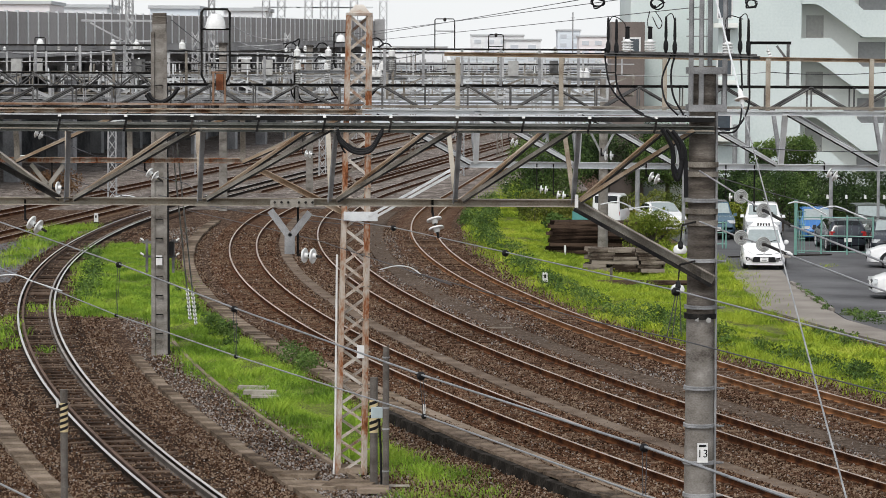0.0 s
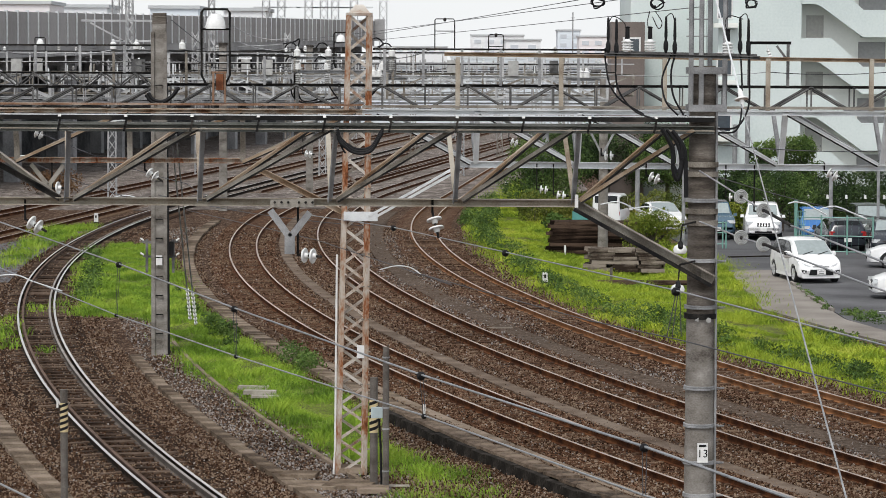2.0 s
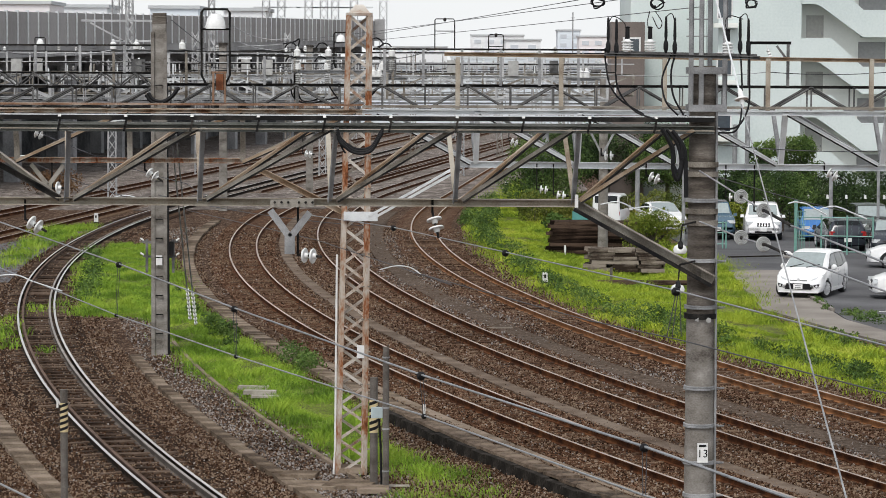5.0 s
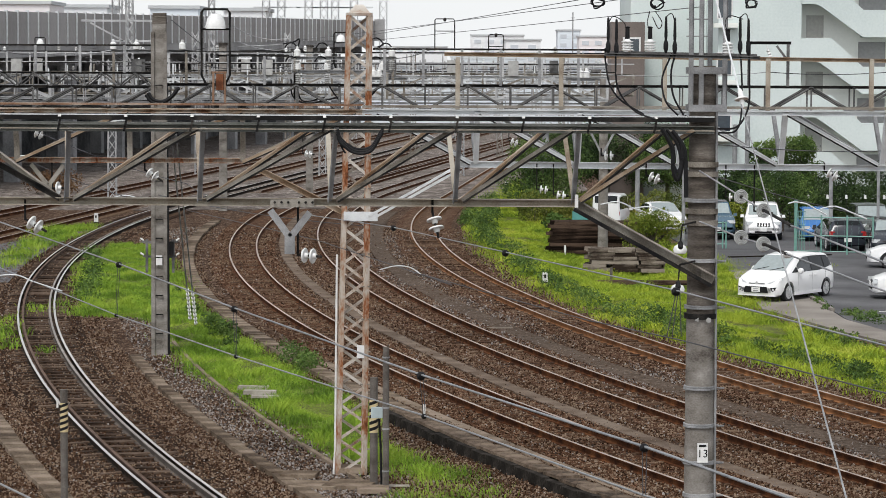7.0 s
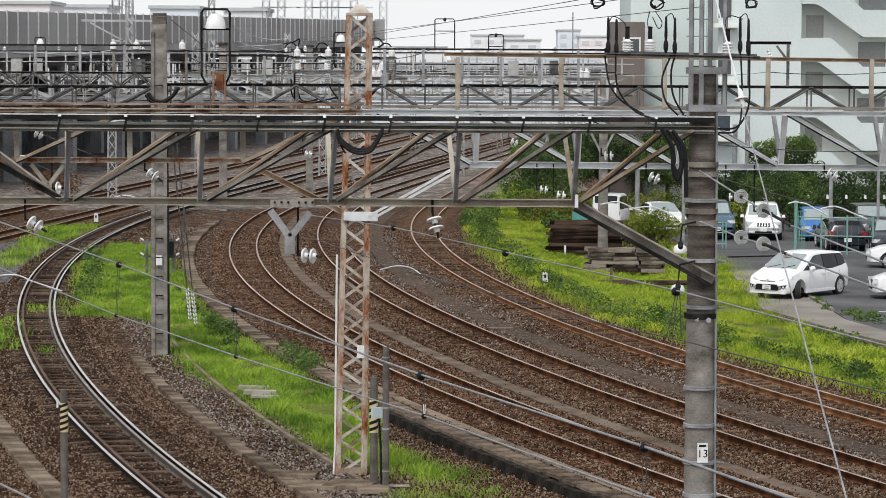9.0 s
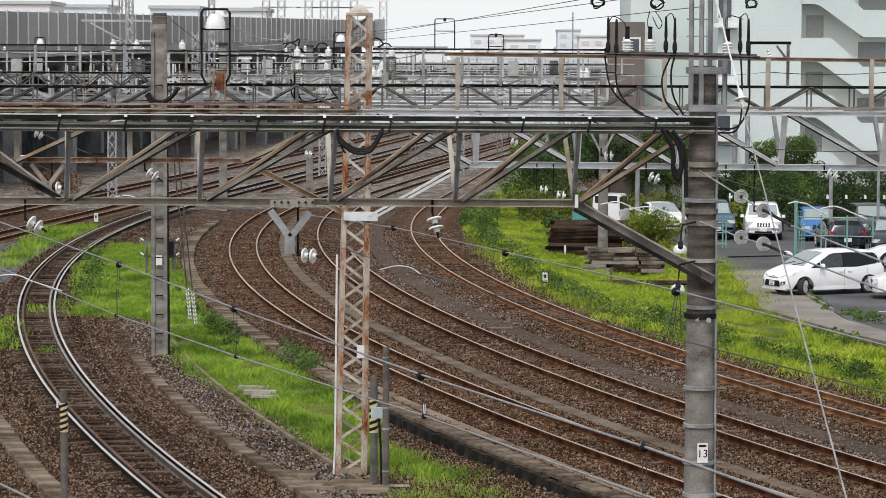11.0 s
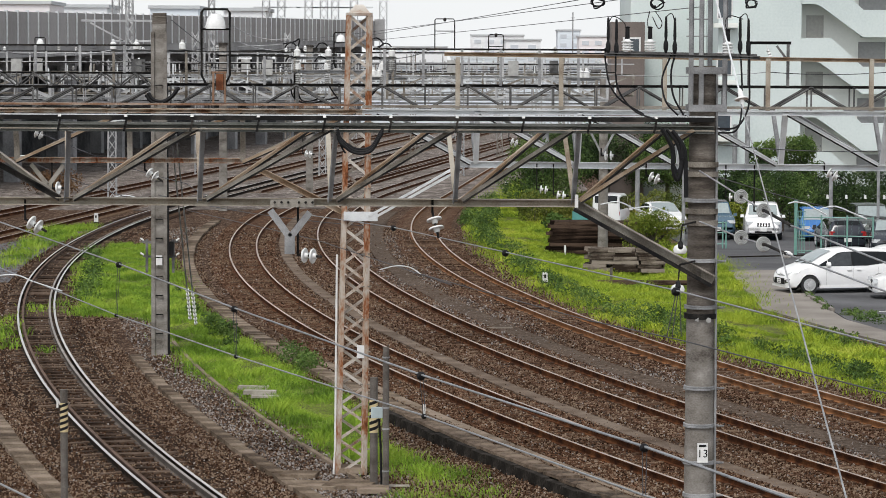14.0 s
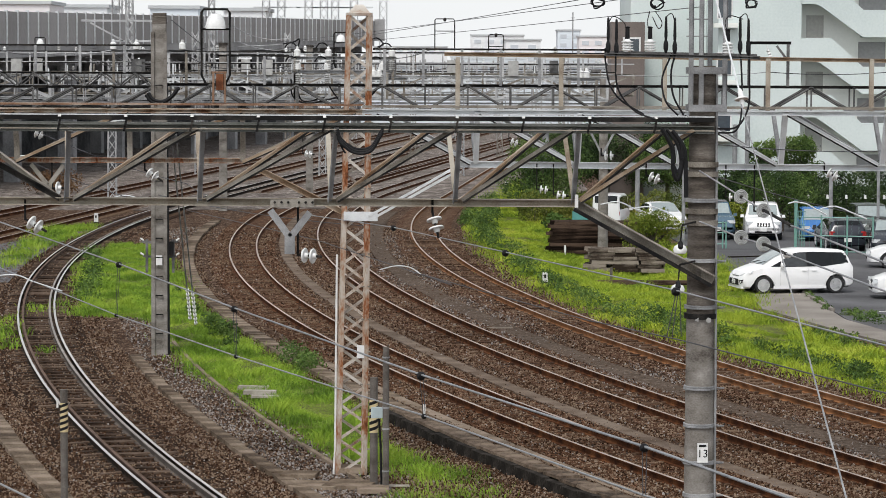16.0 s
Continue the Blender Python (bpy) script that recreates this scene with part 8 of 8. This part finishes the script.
def far_building(cx0, cx1, top, d, mat, floors, label):
    k = d / 5000
    x0, x1, zt = (cx0 - 784) * k, (cx1 - 784) * k, 8.1 - (top - 105 - ((cx0 + cx1) / 2 - 784) * 0.0044) * k
    t = thing("distant_building", ((x0 + x1) / 2, d, 0), label, "building", "distant buildings")
    part("wall", Shape().box(((x0 + x1) / 2, d + 8, zt / 2), (x1 - x0, 16, zt)), mat, t)
    part("roof", Shape().box(((x0 + x1) / 2, d + 8, zt + 0.25), (x1 - x0 + 0.6, 16.6, 0.5)), M_FARROOF, t)
    fh = 3.2
    n = max(2, int((x1 - x0) / 4.0))
    for f in range(floors):
        z = zt - 1.9 - f * fh
        for i in range(n):
            x = x0 + (x1 - x0) * (i + 0.5) / n
            part("window", Shape().box((x, d - 0.05, z), (2.2, 0.2, 1.3)), M_FARGLASS, t)


far_building(832, 925, 64, 950, M_FARWALL, 3, "pale distant office building, lightened for haze")
far_building(893, 955, 72, 800, M_FARWALL, 2, "low pale distant building, lightened for haze")
far_building(985, 1025, 55, 1000, M_FARBLUE, 4, "pale blue distant tower block, lightened for haze")
far_building(1023, 1090, 66, 900, M_FARPINK, 3, "pale pinkish distant apartment block, lightened for haze")
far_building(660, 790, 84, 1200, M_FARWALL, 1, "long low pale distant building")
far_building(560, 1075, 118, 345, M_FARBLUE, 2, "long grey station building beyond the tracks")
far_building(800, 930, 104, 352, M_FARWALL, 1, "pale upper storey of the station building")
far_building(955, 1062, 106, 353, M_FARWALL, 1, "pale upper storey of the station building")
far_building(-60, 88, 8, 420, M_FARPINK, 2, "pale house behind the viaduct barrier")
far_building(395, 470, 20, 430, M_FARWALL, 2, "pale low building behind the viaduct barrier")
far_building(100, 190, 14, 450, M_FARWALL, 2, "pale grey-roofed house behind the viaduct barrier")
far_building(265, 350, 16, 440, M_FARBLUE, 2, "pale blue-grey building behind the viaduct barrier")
t = thing("aerial_mast", (22.79, 500, 0), "thin distant aerial mast", "mast")
part("pole", Shape().tube((22.79, 500, 0), (22.74, 500, 16.45), 0.12, 6), M_GALV, t)
part("aerial", Shape().bar((22.35, 500, 15.46), (23.15, 500, 15.46), 0.1, 0.1), M_GALV, t)


# ---- loose ballast stones where the camera sees them largest ----
def off_many(key, x, y):
    """Distance outwards from a track's middle for many points."""
    cx, cy, r, end = TRACKS[key]
    ye = np.minimum(y, end)
    root = np.sqrt(r * r - (ye - cy) ** 2)
    return cx - root + (ye - cy) / root * (y - ye) - x


def build_stones(n=270000):
    y = 47.0 + (rng.uniform(0, 1, n) ** 1.9) * 88
    x = rng.uniform(-0.166, 0.166, n) * y
    off = {k: off_many(k, x, y) for k in "ABCL"}
    keep = np.ones(n, bool)
    chance = rng.uniform(0, 1, n)
    for key, lo, hi, bare in (("C", 1.98, 2.52, 1.0), ("L", 1.94, 2.40, 0.94), ("L", -2.53, -2.18, 0.9), ("A", 1.85, 2.65, 0.85), ("B", 1.84, 2.29, 0.85), ("C", 1.48, 1.72, 0.85)):
        keep &= ~((off[key] > lo) & (off[key] < hi) & (chance < bare))
    lift = np.zeros(n)
    for key in "ABCL":
        o = np.abs(off[key])
        keep &= ~((np.abs(o - 0.565) < 0.085) | ((o < 0.5) & (chance < {"L": 0.62, "A": 0.5}.get(key, 0.3))))
        lift[o < 1.3] = 0.02
    keep &= off["A"] > -2.6
    keep &= ~((off["C"] > 2.4) & (off["C"] < 3.1) & (y < 63.6))
    pts = np.stack([x, y], 1)
    keep &= ~(inside(ISLAND, pts) | inside(BANK, pts))
    x, y, lift = x[keep], y[keep], lift[keep]
    n = len(x)
    base = np.array([(-0.9, -0.6, -0.6), (0.9, -0.65, -0.6), (0.05, 0.95, -0.6), (0.55, 0.45, 0.55), (-0.6, 0.35, 0.65), (0.02, -0.65, 0.6)])
    tri = np.array([(0, 1, 5), (1, 3, 5), (1, 2, 3), (2, 4, 3), (2, 0, 4), (0, 5, 4), (3, 4, 5)])
    sc = rng.uniform(0.011, 0.029, (n, 1, 1)) * rng.uniform(0.75, 1.3, (n, 1, 3)) * (1 + 0.006 * np.maximum(y - 60, 0))[:, None, None]
    v = base[None] * (1 + rng.normal(0, 0.25, (n, 6, 3))) * sc
    a = rng.uniform(0, 6.283, n)
    c, s_ = np.cos(a)[:, None], np.sin(a)[:, None]
    v = np.stack([v[:, :, 0] * c - v[:, :, 1] * s_, v[:, :, 0] * s_ + v[:, :, 1] * c, v[:, :, 2]], 2)
    z = np.array([ground_z(p, q) for p, q in zip(x, y)]) + rng.uniform(-0.015, 0.025, n) + lift
    v += np.stack([x, y, z], 1)[:, None, :]
    patch = np.array([noise.noise(Vector((p * 0.35, q * 0.2, 5.0))) for p, q in zip(x, y)])
    off_l, off_a = off_many("L", x, y), off_many("A", x, y)
    share = np.where((off_l < -2.55) & (off_l > -4.2), 0.6, np.where((off_a > 1.3) & (off_a < 3.4), 0.35, 0.06)) + 0.7 * patch * (np.abs(off_a - 1.6) < 2.4)
    grey = rng.uniform(0, 1, n) < share
    for mask, mat, label in ((~grey, M_STONE, "loose rust-brown ballast stones beside the tracks"), (grey, M_GREYSTONE, "loose pale grey ballast stones among the brown ones")):
        w = v[mask]
        f = tri[None] + (np.arange(len(w)) * 6)[:, None, None]
        me = bpy.data.meshes.new("ballast_stones")
        me.from_pydata(w.reshape(-1, 3).tolist(), [], f.reshape(-1, 3).tolist())
        me.materials.append(mat)
        tagged(new("ballast_stones", me), label, "ballast", kind="stuff")


M_GREYSTONE = leafy("grey_stone", [(0.012, 0.010, 0.009), (0.05, 0.042, 0.037), (0.10, 0.086, 0.077), (0.16, 0.142, 0.13), (0.32, 0.295, 0.275)], 1.0, 0.6)
M_STONE = leafy("loose_stone", [(0.002, 0.001, 0.0006), (0.013, 0.0060, 0.0031), (0.036, 0.0172, 0.0088), (0.058, 0.0282, 0.0148), (0.080, 0.042, 0.0235), (0.108, 0.063, 0.038), (0.23, 0.168, 0.120)], 1.0, 0.6)
build_stones()



# ---- movements ----
VAN_ROWS = [
    (0, 13.08, 115.27, -94.8), (0.5, 13.14, 113.86, -89.8), (1, 13.31, 111.83, -86.7), (1.5, 13.59, 110.05, -83.9),
    (2, 13.95, 108.50, -81.1), (2.5, 14.27, 106.54, -81.9), (3, 14.42, 104.94, -85.2), (3.5, 14.36, 103.70, -91.6),
    (4, 14.12, 102.85, -101.2), (4.2, 13.98, 102.59, -103.2), (6.3, 12.45, 100.45, -123.2), (6.5, 12.35, 100.26, -124.4),
    (7, 12.20, 100.04, -125.5), (7.5, 12.24, 100.13, -125.9), (8, 12.39, 100.38, -125.0), (8.5, 12.51, 100.57, -125.8),
    (9, 12.80, 101.06, -128.6), (9.2, 12.90, 101.32, -130.5), (11.3, 13.89, 102.31, -155.4), (11.5, 13.93, 102.41, -155.3),
    (12, 14.33, 102.88, -165.7), (12.5, 14.57, 103.02, -168.2), (13, 14.67, 103.08, -168.8), (13.2, 14.71, 103.10, -168.5),
    (13.5, 14.63, 103.10, -168.5), (14, 14.35, 102.94, -164.6), (14.5, 13.99, 102.81, -163.3), (15, 13.54, 102.73, -165.5),
    (15.5, 13.03, 102.57, -165.0), (16, 12.69, 102.53, -167.1)]
STEER_ROWS = [(0.0, 10), (1.0, 12), (2.0, 0), (2.6, -15), (3.3, -28), (4.2, -24), (6.3, -10), (7.2, 0), (8.0, 8), (8.8, 32), (11.3, 33), (12.3, 20), (13.2, 18), (13.8, -6), (14.6, 2), (16.0, 0)]


def between(rows, t):
    for a, b in zip(rows, rows[1:]):
        if t <= b[0]:
            f = (t - a[0]) / (b[0] - a[0])
            return [u + (v - u) * f for u, v in zip(a[1:], b[1:])]
    return list(rows[-1][1:])


def motions():
    walk(MINIVAN, [(t, pose(x, y, LOT, 0, 0, a)) for t, x, y, a in VAN_ROWS])
    # the wheels turn by the way that the van goes, and the front ones are steered
    times = [i * 0.2 for i in range(81)]
    roll, angles, last = 0.0, [], None
    for t in times:
        x, y, a = between(VAN_ROWS, t)
        if last:
            ahead = (x - last[0]) * math.cos(radians(a)) + (y - last[1]) * math.sin(radians(a))
            roll += math.degrees(ahead / VAN["wheel"])
        last = (x, y)
        angles.append(roll)
    for w in [o for o in MINIVAN.children if o.name.startswith("wheel")]:
        at = tuple(w.location)
        rows = []
        for t, r in zip(times, angles):
            turn = between(STEER_ROWS, t)[0] if w in STEERED else 0.0
            rows.append((t, Matrix.Translation(at) @ pose(0, 0, 0, 0, 0, turn) @ pose(0, 0, 0, 0, r, 0)))
        walk(w, rows)


motions()
